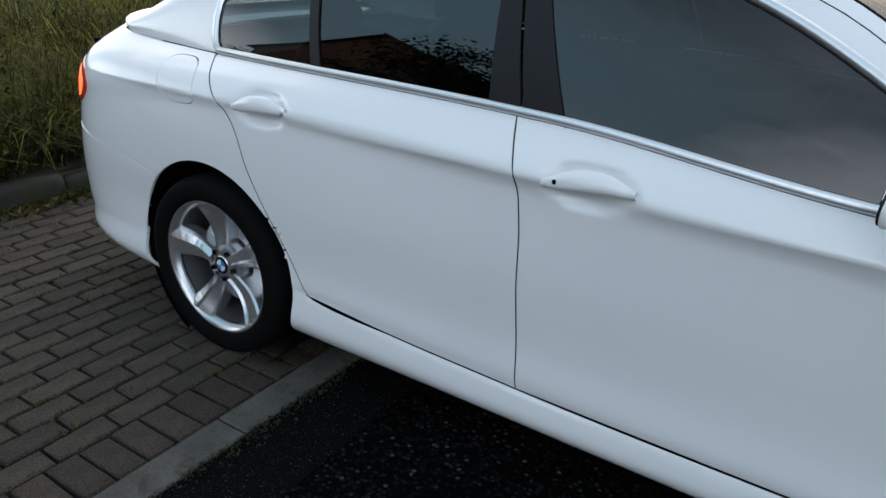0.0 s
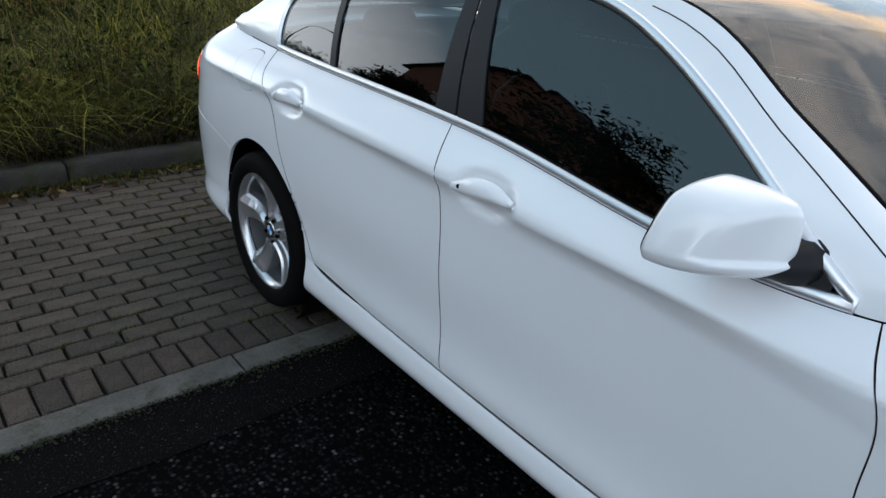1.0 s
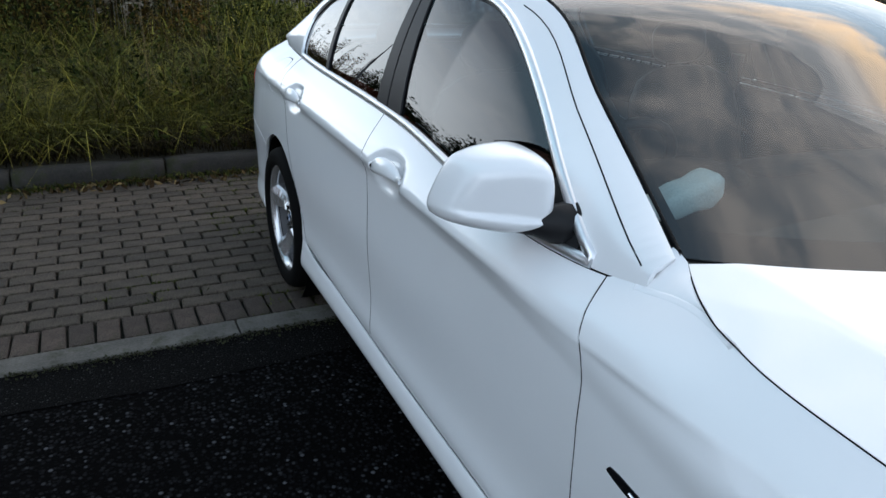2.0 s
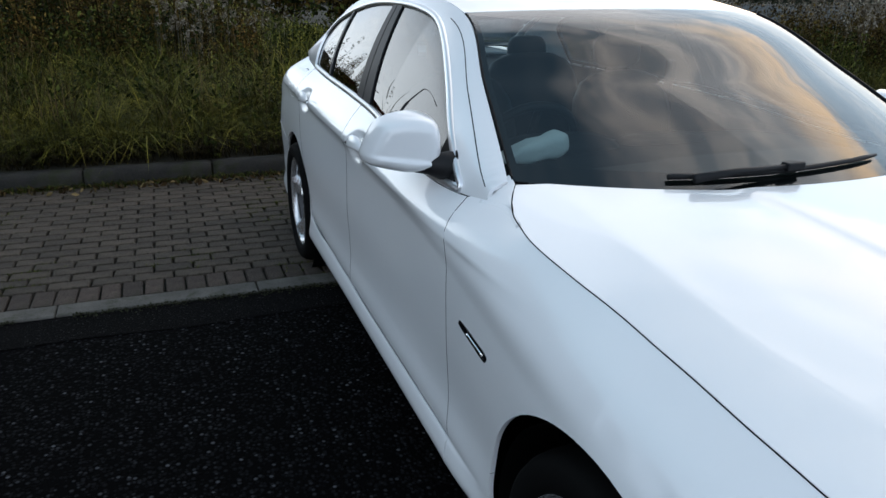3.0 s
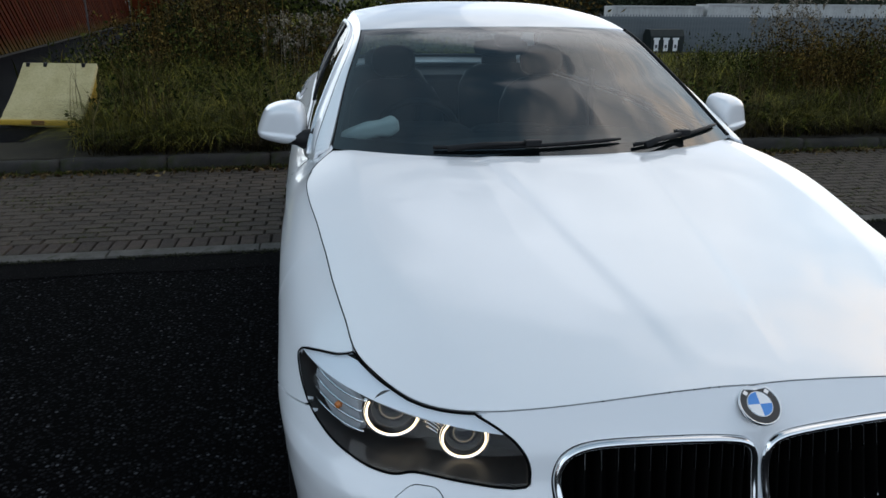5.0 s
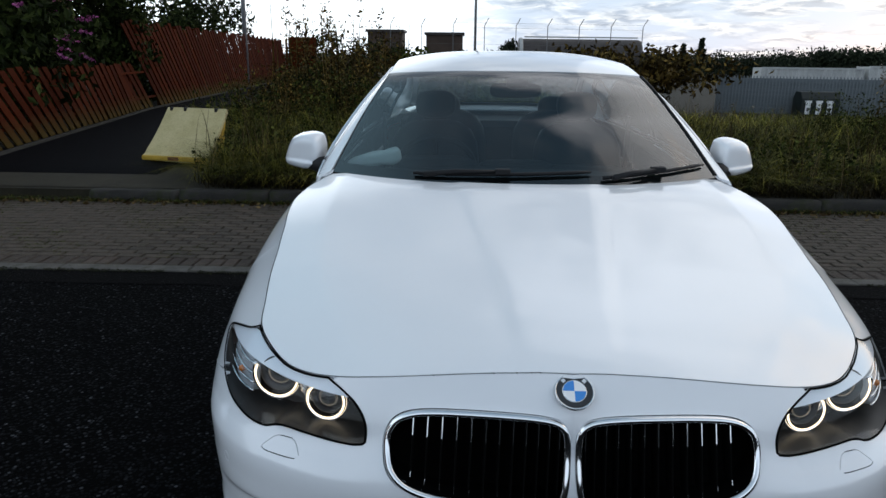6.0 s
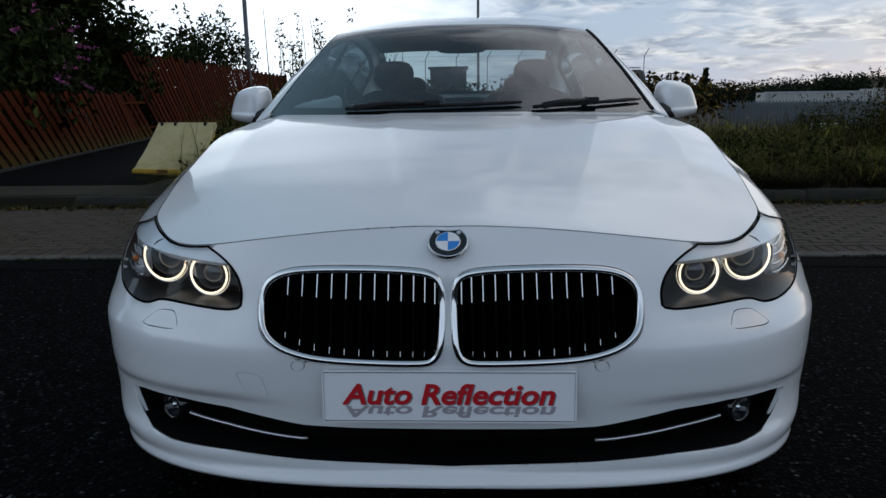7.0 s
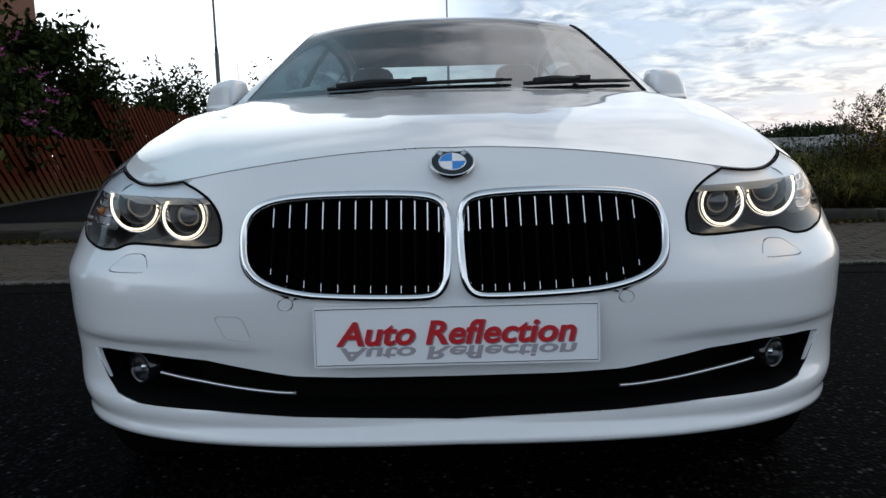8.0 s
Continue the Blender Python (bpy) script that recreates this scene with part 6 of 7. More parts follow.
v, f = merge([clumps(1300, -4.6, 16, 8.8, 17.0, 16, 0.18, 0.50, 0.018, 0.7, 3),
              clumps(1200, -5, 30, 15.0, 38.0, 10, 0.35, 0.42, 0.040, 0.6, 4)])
stuff("far_grass", "yellow-green grass over the waste ground, coloured lighter as if lit", "grass", v, f, LIT_FAR_GRASS)
v, f = merge([clumps(260, -3.4, 9.5, 5.3, 9.5, 10, 0.12, 0.62, 0.006, 0.35, 5),
              clumps(220, -5, 20, 9.0, 20.0, 8, 0.2, 0.7, 0.010, 0.35, 6)])
stuff("dry_grass", "dry straw-coloured grass stalks", "grass", v, f, DRY)


def weed_patch(n, x0, x1, y0, y1, h0, h1, size, seed):
    """Upright weeds: leaves set along thin stems."""
    cx, cy = scatter(n, x0, x1, y0, y1, 0.5, -0.15, seed)
    cz = land_z(cx, cy)
    h = rng.uniform(h0, h1, n)
    P = []
    for x, y, z, hh in zip(cx, cy, cz, h):
        k = int(10 + 26 * hh)
        u = rng.uniform(0.08, 1, k)
        r = 0.16 * hh * (1.15 - u)
        a = rng.uniform(0, 6.28, k)
        bend = rng.normal(0, 0.12, 2) * hh
        P.append(np.stack([x + r * np.cos(a) + bend[0] * u * u, np.maximum(y + r * np.sin(a) + bend[1] * u * u, KERB_Y + 0.14), z + u * hh], 1))
    stems = blades(cx, cy, cz, h, np.full(n, 0.008), rng.uniform(0.05, 0.3, n))
    return leaves(np.concatenate(P), size), stems


a, b = weed_patch(420, -3.3, 2.0, 5.45, 8.6, 0.18, 0.55, 0.030, 11)
c_, d_ = weed_patch(420, -4.2, 1.0, 8.2, 12.5, 0.4, 1.05, 0.030, 12)
e_, f_ = weed_patch(260, 1.5, 4.5, 5.3, 7.4, 0.2, 0.5, 0.032, 13)
g_, h_ = weed_patch(150, -2.9, 6.0, 5.02, 5.5, 0.06, 0.18, 0.03, 17)
v, f = merge([a, b, c_, d_, e_, f_, g_, h_])
stuff("weeds", "dark green leafy weeds among the grass", "weeds", v, f, WEED)
a, b = weed_patch(1700, 5.3, 11.5, 6.2, 9.4, 0.55, 1.2, 0.024, 14)
c_, d_ = weed_patch(520, -4.2, -0.2, 9.0, 13.0, 0.5, 1.2, 0.028, 15)
v, f = merge([a, b, c_, d_])
stuff("rusty_weeds", "tall brown-green weeds and docks gone to seed", "weeds", v, f, RUST)
a, b = weed_patch(900, 4.8, 11.5, 5.7, 9.4, 0.35, 0.95, 0.024, 16)
v, f = merge([a, b])
stuff("tall_weeds", "tall green weeds beside the kerb", "weeds", v, f, WEED)


def seed_heads(n, x0, x1, y0, y1, h0, h1, seed):
    cx, cy = scatter(n, x0, x1, y0, y1, 0.5, -0.1, seed)
    cz = land_z(cx, cy)
    h = rng.uniform(h0, h1, n)
    P = [np.stack([x + rng.normal(0, 0.014, 16), y + rng.normal(0, 0.014, 16), z + hh - 0.07 + 0.07 * rng.random(16)], 1) for x, y, z, hh in zip(cx, cy, cz, h)]
    return leaves(np.concatenate(P), 0.018, droop=-0.6, long=2.5), blades(cx, cy, cz, h, np.full(n, 0.005), np.full(n, 0.03))


def plumes(n, x0, x1, y0, y1, h0, h1, seed):
    """Long pale feathery heads that lean over at the tip."""
    cx, cy = scatter(n, x0, x1, y0, y1, 0.5, -0.1, seed)
    cz = land_z(cx, cy)
    h = rng.uniform(h0, h1, n)
    P = []
    for x, y, z, hh in zip(cx, cy, cz, h):
        u = rng.random(34)
        lean = rng.normal(0, 0.10, 2)
        wide = 0.030 * np.sin(math.pi * (0.15 + 0.8 * u))
        P.append(np.stack([x + lean[0] * u * u + rng.normal(0, 1, 34) * wide, y + lean[1] * u * u + rng.normal(0, 1, 34) * wide, z + hh - 0.34 + 0.34 * u], 1))
    return leaves(np.concatenate(P), 0.020, droop=-0.9, long=2.8), blades(cx, cy, cz, h, np.full(n, 0.006), np.full(n, 0.03))


a, b = seed_heads(260, -1.6, 2.6, 8.5, 12.5, 0.7, 1.15, 21)
c_, d_ = plumes(190, 5.8, 11.5, 6.4, 9.4, 1.10, 1.5, 22)
e_, f_ = seed_heads(220, 2.0, 16.0, 9, 24.0, 0.4, 0.7, 23)
v, f = merge([a, b, c_, d_, e_, f_])
stuff("seed_heads", "pale fluffy seed heads above the weeds", "seed heads", v, f, PALE_SEED)


# ---- footpath, fence and planting beside it ----
def fence_x(y):
    return float(np.interp(y, [3.0, 7.4, 12.0, 14.7, 21.6, 40], [-5.7, -6.5, -7.3, -7.8, -8.4, -10.0]))


path = thing("footpath", "narrow dark asphalt footpath along the fence", "path", kind="structure")
bm = bmesh.new()
ys = [KERB_Y + 0.02 + 0.6 * i for i in range(50)]
lo_, hi_ = [], []
for y in ys:
    fx = fence_x(y)
    lo_.append(bm.verts.new((fx - 0.1, y, 0.150 - (0.14 if y < 5 else 0.07 if y < 5.6 else 0))))
    wide = 2.55 - 0.02 * (y - 5)
    hi_.append(bm.verts.new((fx + wide + 0.12 * math.sin(y * 2.1), y, 0.150 - (0.14 if y < 5 else 0.07 if y < 5.6 else 0))))
for i in range(len(ys) - 1):
    bm.faces.new((lo_[i], hi_[i], hi_[i + 1], lo_[i + 1]))
part("path_surface", bm, PATH_MAT, path, smooth=True)
bm = bmesh.new()
for i in range(44):
    y0, y1 = 5.4 + 0.6 * i, 5.4 + 0.6 * i + 0.59
    x0, x1 = fence_x(y0) + 0.16, fence_x(y1) + 0.16
    v8 = [bm.verts.new(p) for p in ((x0, y0, 0.10), (x0 + 0.06, y0, 0.10), (x0 + 0.06, y0, 0.185), (x0, y0, 0.185), (x1, y1, 0.10), (x1 + 0.06, y1, 0.10), (x1 + 0.06, y1, 0.185), (x1, y1, 0.185))]
    for q in ((0, 1, 2, 3), (7, 6, 5, 4), (1, 5, 6, 2), (3, 2, 6, 7), (0, 3, 7, 4)):
        bm.faces.new([v8[j] for j in q])
part("path_edging", bm, KERB, path, "worn concrete path edging")

FENCE_WOOD = material("red_stained_boards", (0.10, 0.035, 0.018), 0.85, spec=0.05)
fz = tex_noise(FENCE_WOOD, 14, 5)
stain = mixc(FENCE_WOOD, 0.5, ramp(FENCE_WOOD, fz, [(0.3, (0.036, 0.007, 0.002)), (0.7, (0.078, 0.015, 0.004))]), island(FENCE_WOOD, (0.026, 0.005, 0.002), (0.085, 0.018, 0.005), "object"))
tcn = FENCE_WOOD.node_tree.nodes.new("ShaderNodeTexCoord")
spn = FENCE_WOOD.node_tree.nodes.new("ShaderNodeSeparateXYZ")
FENCE_WOOD.node_tree.links.new(tcn.outputs["Object"], spn.inputs[0])
algae = ramp(FENCE_WOOD, spn.outputs[2], [(0.02, (0.85, 0.85, 0.85)), (0.40, (0, 0, 0))])
put_in(FENCE_WOOD, "Base Color", mixc(FENCE_WOOD, algae, stain, (0.065, 0.05, 0.013)))
bump(FENCE_WOOD, fz, 0.4, 0.01)


def board(name, h, wide, mat, parent):
    """A fence board that leans along the fence; foot at 0, along y."""
    s_, t_ = 1.18 * h, 0.011
    v = [(x, y0 - (s_ if z else 0), z * h) for x in (-t_, t_) for z in (0, 1) for y0 in (-wide / 2, wide / 2)]
    fcs = [(0, 1, 3, 2), (4, 6, 7, 5), (0, 2, 6, 4), (1, 5, 7, 3), (0, 4, 5, 1), (2, 3, 7, 6)]
    return mesh_of(name, v, fcs, mat)


def fence(label, y0, y1, h, step):
    fn = thing("fence", label, "fence", group="fences along the path")
    meshes = [board("board", h * s_, 0.20, FENCE_WOOD, fn) for s_ in (0.97, 1.0, 1.02)]
    n_ = int((y1 - y0) / step)
    for i in range(n_):
        y = y0 + step * i
        x = fence_x(y)
        ang = math.atan2(-(fence_x(y + 0.5) - x), 0.5)
        ob = part("board", meshes[i % 3], FENCE_WOOD, fn)
        ob.matrix_world = Matrix.Translation((x, y, 0.13 + rng.uniform(-0.02, 0.02))) @ Matrix.Rotation(ang, 4, "Z")
    for z in (0.25, 0.8):
        part("rail", tube([(fence_x(y) - 0.035, y, 0.13 + h * z) for y in np.linspace(y0 - 0.5, y1, 14)], 0.032, 4), FENCE_WOOD, fn)
    for y in np.arange(y0, y1, 1.8):
        part("post", box(fence_x(y) - 0.13, fence_x(y) - 0.05, y - 0.04, y + 0.04, 0.0, 0.13 + h), FENCE_WOOD, fn)


fence("low red-stained fence of slanting boards, green at the foot", 5.2, 16.0, 1.08, 0.31)
fence("tall red-stained fence of slanting boards beside the path", 16.3, 38.0, 2.0, 0.31)
part("end_panel", box(fence_x(38.2) - 0.02, fence_x(38.2) + 1.5, 38.2, 38.24, 0.1, 2.3), FENCE_WOOD, None)
tagged(bpy.data.objects["end_panel"], "red-brown fence panel closing the path", "fence")


def bush(name, label, category, center, radii, n, size, mat, seed, hollow=0.35, trunk=None):
    b = thing(name, label, category, Matrix.Translation((center[0], center[1], 0.1)))
    base = np.array([center[0], center[1], 0.1])
    P = lump_points(n, np.array(center) - base, radii, hollow, 0.38, seed)
    v, f = leaves(P, size)
    part("crown", mesh_of("crown", v, f, mat), mat, b)
    r = np.random.default_rng(int(seed * 10) + 1)
    for i in range(5 if trunk is None else trunk):
        a = r.uniform(0, 6.28)
        top = np.array(center) - base + np.array([math.cos(a) * radii[0] * 0.55, math.sin(a) * radii[1] * 0.55, radii[2] * r.uniform(0.1, 0.6)])
        foot = np.array([math.cos(a) * 0.12, math.sin(a) * 0.12, 0])
        pts = [foot + (top - foot) * u + np.array([0, 0, 0.25 * math.sin(math.pi * u)]) for u in (0, 0.35, 0.7, 1)]
        part("limb", tube(pts, [0.05, 0.036, 0.022, 0.008], 6), BARK, b)
    return b


def spikes(parent, center, radii, n, seed):
    r = np.random.default_rng(seed)
    sets_ = []
    for i in range(n):
        a, e = r.uniform(0, 6.28), r.uniform(-0.3, 1.2)
        p = np.array([math.cos(a) * math.cos(e) * radii[0], math.sin(a) * math.cos(e) * radii[1], math.sin(e) * radii[2]]) * r.uniform(0.92, 1.12)
        d = p / np.linalg.norm(p) + np.array([0, 0, -0.2])
        t = np.linspace(0, 0.24, 26)[:, None]
        P = np.array(center) + p + d * t + r.normal(size=(26, 3)) * 0.028 * (1.1 - t / 0.24)
        sets_.append(leaves(P, 0.045, long=1.2))
    v, f = merge(sets_)
    part("flowers", mesh_of("flowers", v, f, PINK), PINK, parent, "pink flower spikes")["kind"] = "stuff"


bud = bush("flowering_bush", "large dark bush with pink flower spikes by the fence", "bush", (-7.75, 8.9, 1.75), (1.25, 1.7, 1.35), 7200, 0.10, LEAF, 1.3)
spikes(bud, (0, 0, 1.6), (1.28, 1.7, 1.35), 46, 3)
bud2 = bush("flowering_bush", "dark bush with pink flower spikes behind the low fence", "bush", (-8.7, 11.6, 1.6), (1.2, 1.6, 1.4), 5600, 0.10, LEAF, 2.1)
spikes(bud2, (0, 0, 1.6), (1.2, 1.5, 1.5), 30, 5)
bush("bush", "dark bush crowding over the low fence", "bush", (-8.45, 14.6, 1.55), (0.75, 1.3, 0.95), 3200, 0.085, LEAF, 6.1)
bush("bush", "yellow-green bush behind the low fence", "bush", (-9.0, 12.9, 0.95), (0.9, 0.8, 0.55), 1500, 0.09, WEED, 3.3)
bush("bush", "creeper hanging over the tall fence", "bush", (-8.75, 16.5, 1.85), (0.35, 1.3, 0.45), 1300, 0.09, LEAF, 4.4, trunk=0)
bush("bush", "creeper hanging over the tall fence", "bush", (-9.15, 20.5, 1.95), (0.35, 1.6, 0.45), 1300, 0.09, LEAF, 4.9, trunk=0)
for i, (x, y, h, w) in enumerate(((-9.3, 17.2, 1.55, 0.9), (-9.6, 20.6, 1.7, 1.0), (-10.0, 24.4, 2.15, 1.1), (-10.4, 28.8, 2.3, 1.2), (-8.6, 41.0, 1.8, 2.2), (-5.0, 39.0, 1.2, 2.0))):
    bush("hedge_bush", "overgrown dark green hedge behind the fence", "hedge", (x, y, h * 0.75), (w, 2.2, h), 3600, 0.10, LEAF, 5.5 + i, 0.5)
# tall dead stalks and scrub behind the verge
for i, (x, y, r_, h) in enumerate(((-3.3, 13.0, 0.8, 0.8), (-2.6, 14.5, 1.0, 0.95), (-1.8, 12.2, 0.8, 0.6), (-3.7, 16.5, 1.0, 0.9), (-1.0, 15.5, 1.0, 0.6), (-3.1, 11.5, 0.9, 0.62), (-2.0, 11.0, 0.9, 0.55), (-0.9, 11.6, 0.9, 0.42))):
    bush("scrub", "tangled brown-green scrub on the waste ground", "scrub", (x, y, h * 0.75 + 0.1), (r_, r_, h), 2600, 0.05, LEAF if i > 4 else RUST if i % 2 else WEED, 9.5 + i, 0.2)
stalks = [clumps(46, -3.9, -1.2, 9.5, 14.0, 1, 0.0, 2.3, 0.022, 0.08, 31)]
pp = []
for x, y in zip(*scatter(30, -3.8, -1.6, 10.0, 13.5, 0.5, -0.4, 33)):
    h = rng.uniform(1.5, 2.5)
    pp.append(np.stack([x + rng.normal(0, 0.05, 60), y + rng.normal(0, 0.05, 60), 0.12 + h * rng.uniform(0.35, 1.0, 60)], 1))
    stalks.append(blades(np.array([x]), np.array([y]), np.array([0.12]), np.array([h]), np.array([0.02]), np.array([0.04])))
stalks.append(leaves(np.concatenate(pp), 0.04))
v, f = merge(stalks)
stuff("tall_stalks", "tall thin seed stalks standing above the scrub", "weeds", v, f, RUST)


# ---- tree beside the house ----
def tree(name, label, x, y, height, spread, n, size, mat, seed, crown_low=0.3, trunk_r=0.09, z0=0.1):
    t = thing(name, label, "tree", Matrix.Translation((x, y, z0)))
    r = np.random.default_rng(seed)
    tips = []
    pts = [(0.06 * math.sin(i), 0.05 * math.cos(i * 1.7), height * 0.85 * i / 6) for i in range(7)]
    part("trunk", tube(pts, [trunk_r * (1 - 0.13 * i) for i in range(7)], 8), BARK, t, smooth=True)
    for i in range(16):
        u = crown_low + (0.95 - crown_low) * i / 15
        a = i * 2.4 + r.uniform(-0.4, 0.4)
        L = spread * (1.05 - 0.75 * abs(u - 0.5)) * r.uniform(0.7, 1.1)
        p0 = np.array([0, 0, height * 0.85 * u * 0.9])
        p3 = p0 + np.array([math.cos(a) * L, math.sin(a) * L, L * r.uniform(0.5, 1.0)])
        limb = [p0 + (p3 - p0) * q + np.array([0, 0, 0.12 * L * math.sin(math.pi * q)]) for q in (0, 0.4, 0.75, 1)]
        part("limb", tube(limb, [trunk_r * 0.4, trunk_r * 0.28, trunk_r * 0.16, 0.006], 6), BARK, t)
        for q in (0.45, 0.65, 0.85, 1.0):
            c = p0 + (p3 - p0) * q
            tips.append(c + r.normal(size=(n // 64, 3)) * spread * np.array([0.19, 0.19, 0.17]))
    P = np.concatenate(tips)
    v, f = leaves(P, size, long=2.4)
    part("crown", mesh_of("crown", v, f, mat), mat, t)
    return t


tree("tree", "slender dark-leaved tree beside the brick house", -8.9, 14.6, 4.3, 1.2, 5200, 0.085, LEAF, 4)
tree("tree", "broad garden tree behind the low fence", -9.0, 8.6, 7.9, 2.0, 4600, 0.10, LEAF, 8)
tree("tree", "broad garden tree behind the low fence", -14.5, 2.5, 5.6, 2.3, 4200, 0.13, LEAF, 9)

# ---- brick house ----
HOUSE_BRICK = worn("salmon_brick", (0.13, 0.062, 0.042), (0.23, 0.115, 0.08), 0.9, 1.2, 20, 0.4, 0.01)
nt = HOUSE_BRICK.node_tree
btx = nt.nodes.new("ShaderNodeTexBrick")
btx.inputs["Scale"].default_value = 1.0
btx.inputs["Brick Width"].default_value, btx.inputs["Row Height"].default_value, btx.inputs["Mortar Size"].default_value = 0.225, 0.075, 0.008
btx.inputs["Color1"].default_value, btx.inputs["Color2"].default_value, btx.inputs["Mortar"].default_value = (0.17, 0.072, 0.045, 1), (0.11, 0.047, 0.033, 1), (0.16, 0.135, 0.115, 1)
tcb = nt.nodes.new("ShaderNodeTexCoord")
mpb = nt.nodes.new("ShaderNodeMapping")
mpb.inputs["Rotation"].default_value = (math.pi / 2, 0, 0)
nt.links.new(tcb.outputs["Object"], mpb.inputs[0])
nt.links.new(mpb.outputs[0], btx.inputs["Vector"])
put_in(HOUSE_BRICK, "Base Color", mixc(HOUSE_BRICK, 0.6, btx.outputs[0], HOUSE_BRICK.node_tree.nodes["Principled BSDF"].inputs["Base Color"].links[0].from_socket))
ROOF_TILE = worn("dark_roof_tiles", (0.028, 0.022, 0.020), (0.05, 0.04, 0.036), 0.8, 2, 25, 0.5, 0.02)
WHITE_FRAME = material("white_window_frame", (0.7, 0.7, 0.69), 0.5)
DARK_PANE = material("dark_window_pane", (0.02, 0.025, 0.03), 0.05, coat=1.0)


def house(name, label, x, y, turn, half_w, half_d, eave, ridge):
    """Gable end towards local -y, turned about its middle."""
    x0, x1, y0, y1 = -half_w, half_w, -half_d, half_d
    h = thing(name, label, "house")
    m = Matrix()
    bm = bmesh.new()
    xm = (x0 + x1) / 2
    ring = [(x0, 0), (x1, 0), (x1, eave), (xm, ridge), (x0, eave)]
    a = [bm.verts.new((x, y0, z)) for x, z in ring]
    b = [bm.verts.new((x, y1, z)) for x, z in ring]
    bm.faces.new(a)
    bm.faces.new(b[::-1])
    for i in (0, 1, 4):
        bm.faces.new((a[i], b[i], b[(i + 1) % 5], a[(i + 1) % 5]))
    part("wall", move(bm, m), HOUSE_BRICK, h)
    for s_, xe in ((-1, x0), (1, x1)):
        bm = bmesh.new()
        over = 0.35
        dz = (ridge - eave) / abs(xm - xe) * over
        q = [(xm, ridge + 0.12), (xe + s_ * over, eave - dz + 0.12), (xe + s_ * over, eave - dz), (xm, ridge)]
        a = [bm.verts.new((x, y0 - 0.25, z)) for x, z in q]
        b = [bm.verts.new((x, y1 + 0.25, z)) for x, z in q]
        bm.faces.new(a)
        bm.faces.new(b[::-1])
        for i in range(4):
            bm.faces.new((a[i], a[(i + 1) % 4], b[(i + 1) % 4], b[i]))
        part("roof", move(bm, m), ROOF_TILE, h)
        part("gutter", move(tube([(xe + s_ * (over + 0.05), y0 - 0.2, eave - dz + 0.03), (xe + s_ * (over + 0.05), y1 + 0.2, eave - dz + 0.03)], 0.055, 8), m), BLACK_PLASTIC, h)
    for wx in (x0 + 2.0, xm + 1.0):
        for wz in (0.9, 3.2):
            w = part("window", move(box(wx, wx + 1.3, y0 - 0.03, y0 + 0.05, wz, wz + 1.2), m), WHITE_FRAME, h)
            part("pane", move(box(wx + 0.07, wx + 1.23, y0 - 0.045, y0 - 0.032, wz + 0.07, wz + 1.13), m), DARK_PANE, w)
    h.matrix_world = Matrix.Translation((x, y, 0)) @ Matrix.Rotation(turn, 4, "Z")
    return h


house("house", "salmon brick house with a dark tiled gable roof", -15.6, 13.6, math.pi / 2, 4.6, 4.5, 6.0, 9.6)
house("house", "brick house with a dark tiled roof behind the gardens", -27, 2.0, math.pi / 2, 5, 5, 4.8, 7.8)
house("house", "brick house with a dark tiled roof behind the gardens", -27, -14.0, 0.0, 5, 5, 4.8, 7.6)

# ---- grit bin ----
BIN_YELLOW = worn("faded_yellow_plastic", (0.40, 0.24, 0.02), (0.58, 0.38, 0.05), 0.55, 5, 60, 0.15, 0.003)
BIN_LID = worn("bleached_yellow_lid", (0.42, 0.35, 0.16), (0.60, 0.52, 0.28), 0.6, 4, 50, 0.15, 0.003)
grit = thing("grit_bin", "faded yellow plastic grit bin with a sloping lid", "grit bin", Matrix.Translation((-3.70, 6.75, 0.13)) @ Matrix.Rotation(radians(-13), 4, "Z"))
bm = bmesh.new()
ringb = [(-0.36, -0.16, 0.0), (0.36, -0.16, 0.0), (0.36, 0.26, 0.0), (-0.36, 0.26, 0.0)]
ringt = [(-0.42, -0.20, 0.10), (0.42, -0.20, 0.10), (0.42, 0.28, 0.60), (-0.42, 0.28, 0.60)]
a = [bm.verts.new(p) for p in ringb]
b = [bm.verts.new(p) for p in ringt]
bm.faces.new(a[::-1])
bm.faces.new(b)
for i in range(4):
    bm.faces.new((a[i], a[(i + 1) % 4], b[(i + 1) % 4], b[i]))
part("body", bm, BIN_YELLOW, grit, bevel=0.02)
verts, faces = [], []
nu, nv = 9, 12
for j in range(nv):
    v_ = j / (nv - 1)
    yy = -0.27 + 0.56 * v_
    zz = 0.10 + 0.53 * v_ ** 1.25 + (0.02 if v_ > 0.12 else 0.0)
    for i in range(nu):
        u = i / (nu - 1)
        sag = 0.02 * math.sin(math.pi * u)
        verts.append((-0.45 + 0.90 * u + (0.5 - u) * 0.05 * v_, yy, zz - sag * (1 - v_)))
top_n = len(verts)
verts += [(x, y + 0.012, z - 0.05) for x, y, z in verts]
for j in range(nv - 1):
    for i in range(nu - 1):
        k = j * nu + i
        faces += [(k, k + 1, k + nu + 1, k + nu), (top_n + k + nu, top_n + k + nu + 1, top_n + k + 1, top_n + k)]
edge = [i for i in range(nu)] + [j * nu + nu - 1 for j in range(1, nv)] + [(nv - 1) * nu + i for i in range(nu - 2, -1, -1)] + [j * nu for j in range(nv - 2, 0, -1)]
for i, e in enumerate(edge):
    g = edge[(i + 1) % len(edge)]
    faces.append((e, top_n + e, top_n + g, g))
part("lid", mesh_of("lid", verts, faces, BIN_LID), BIN_LID, grit, "bleached pale yellow lid")
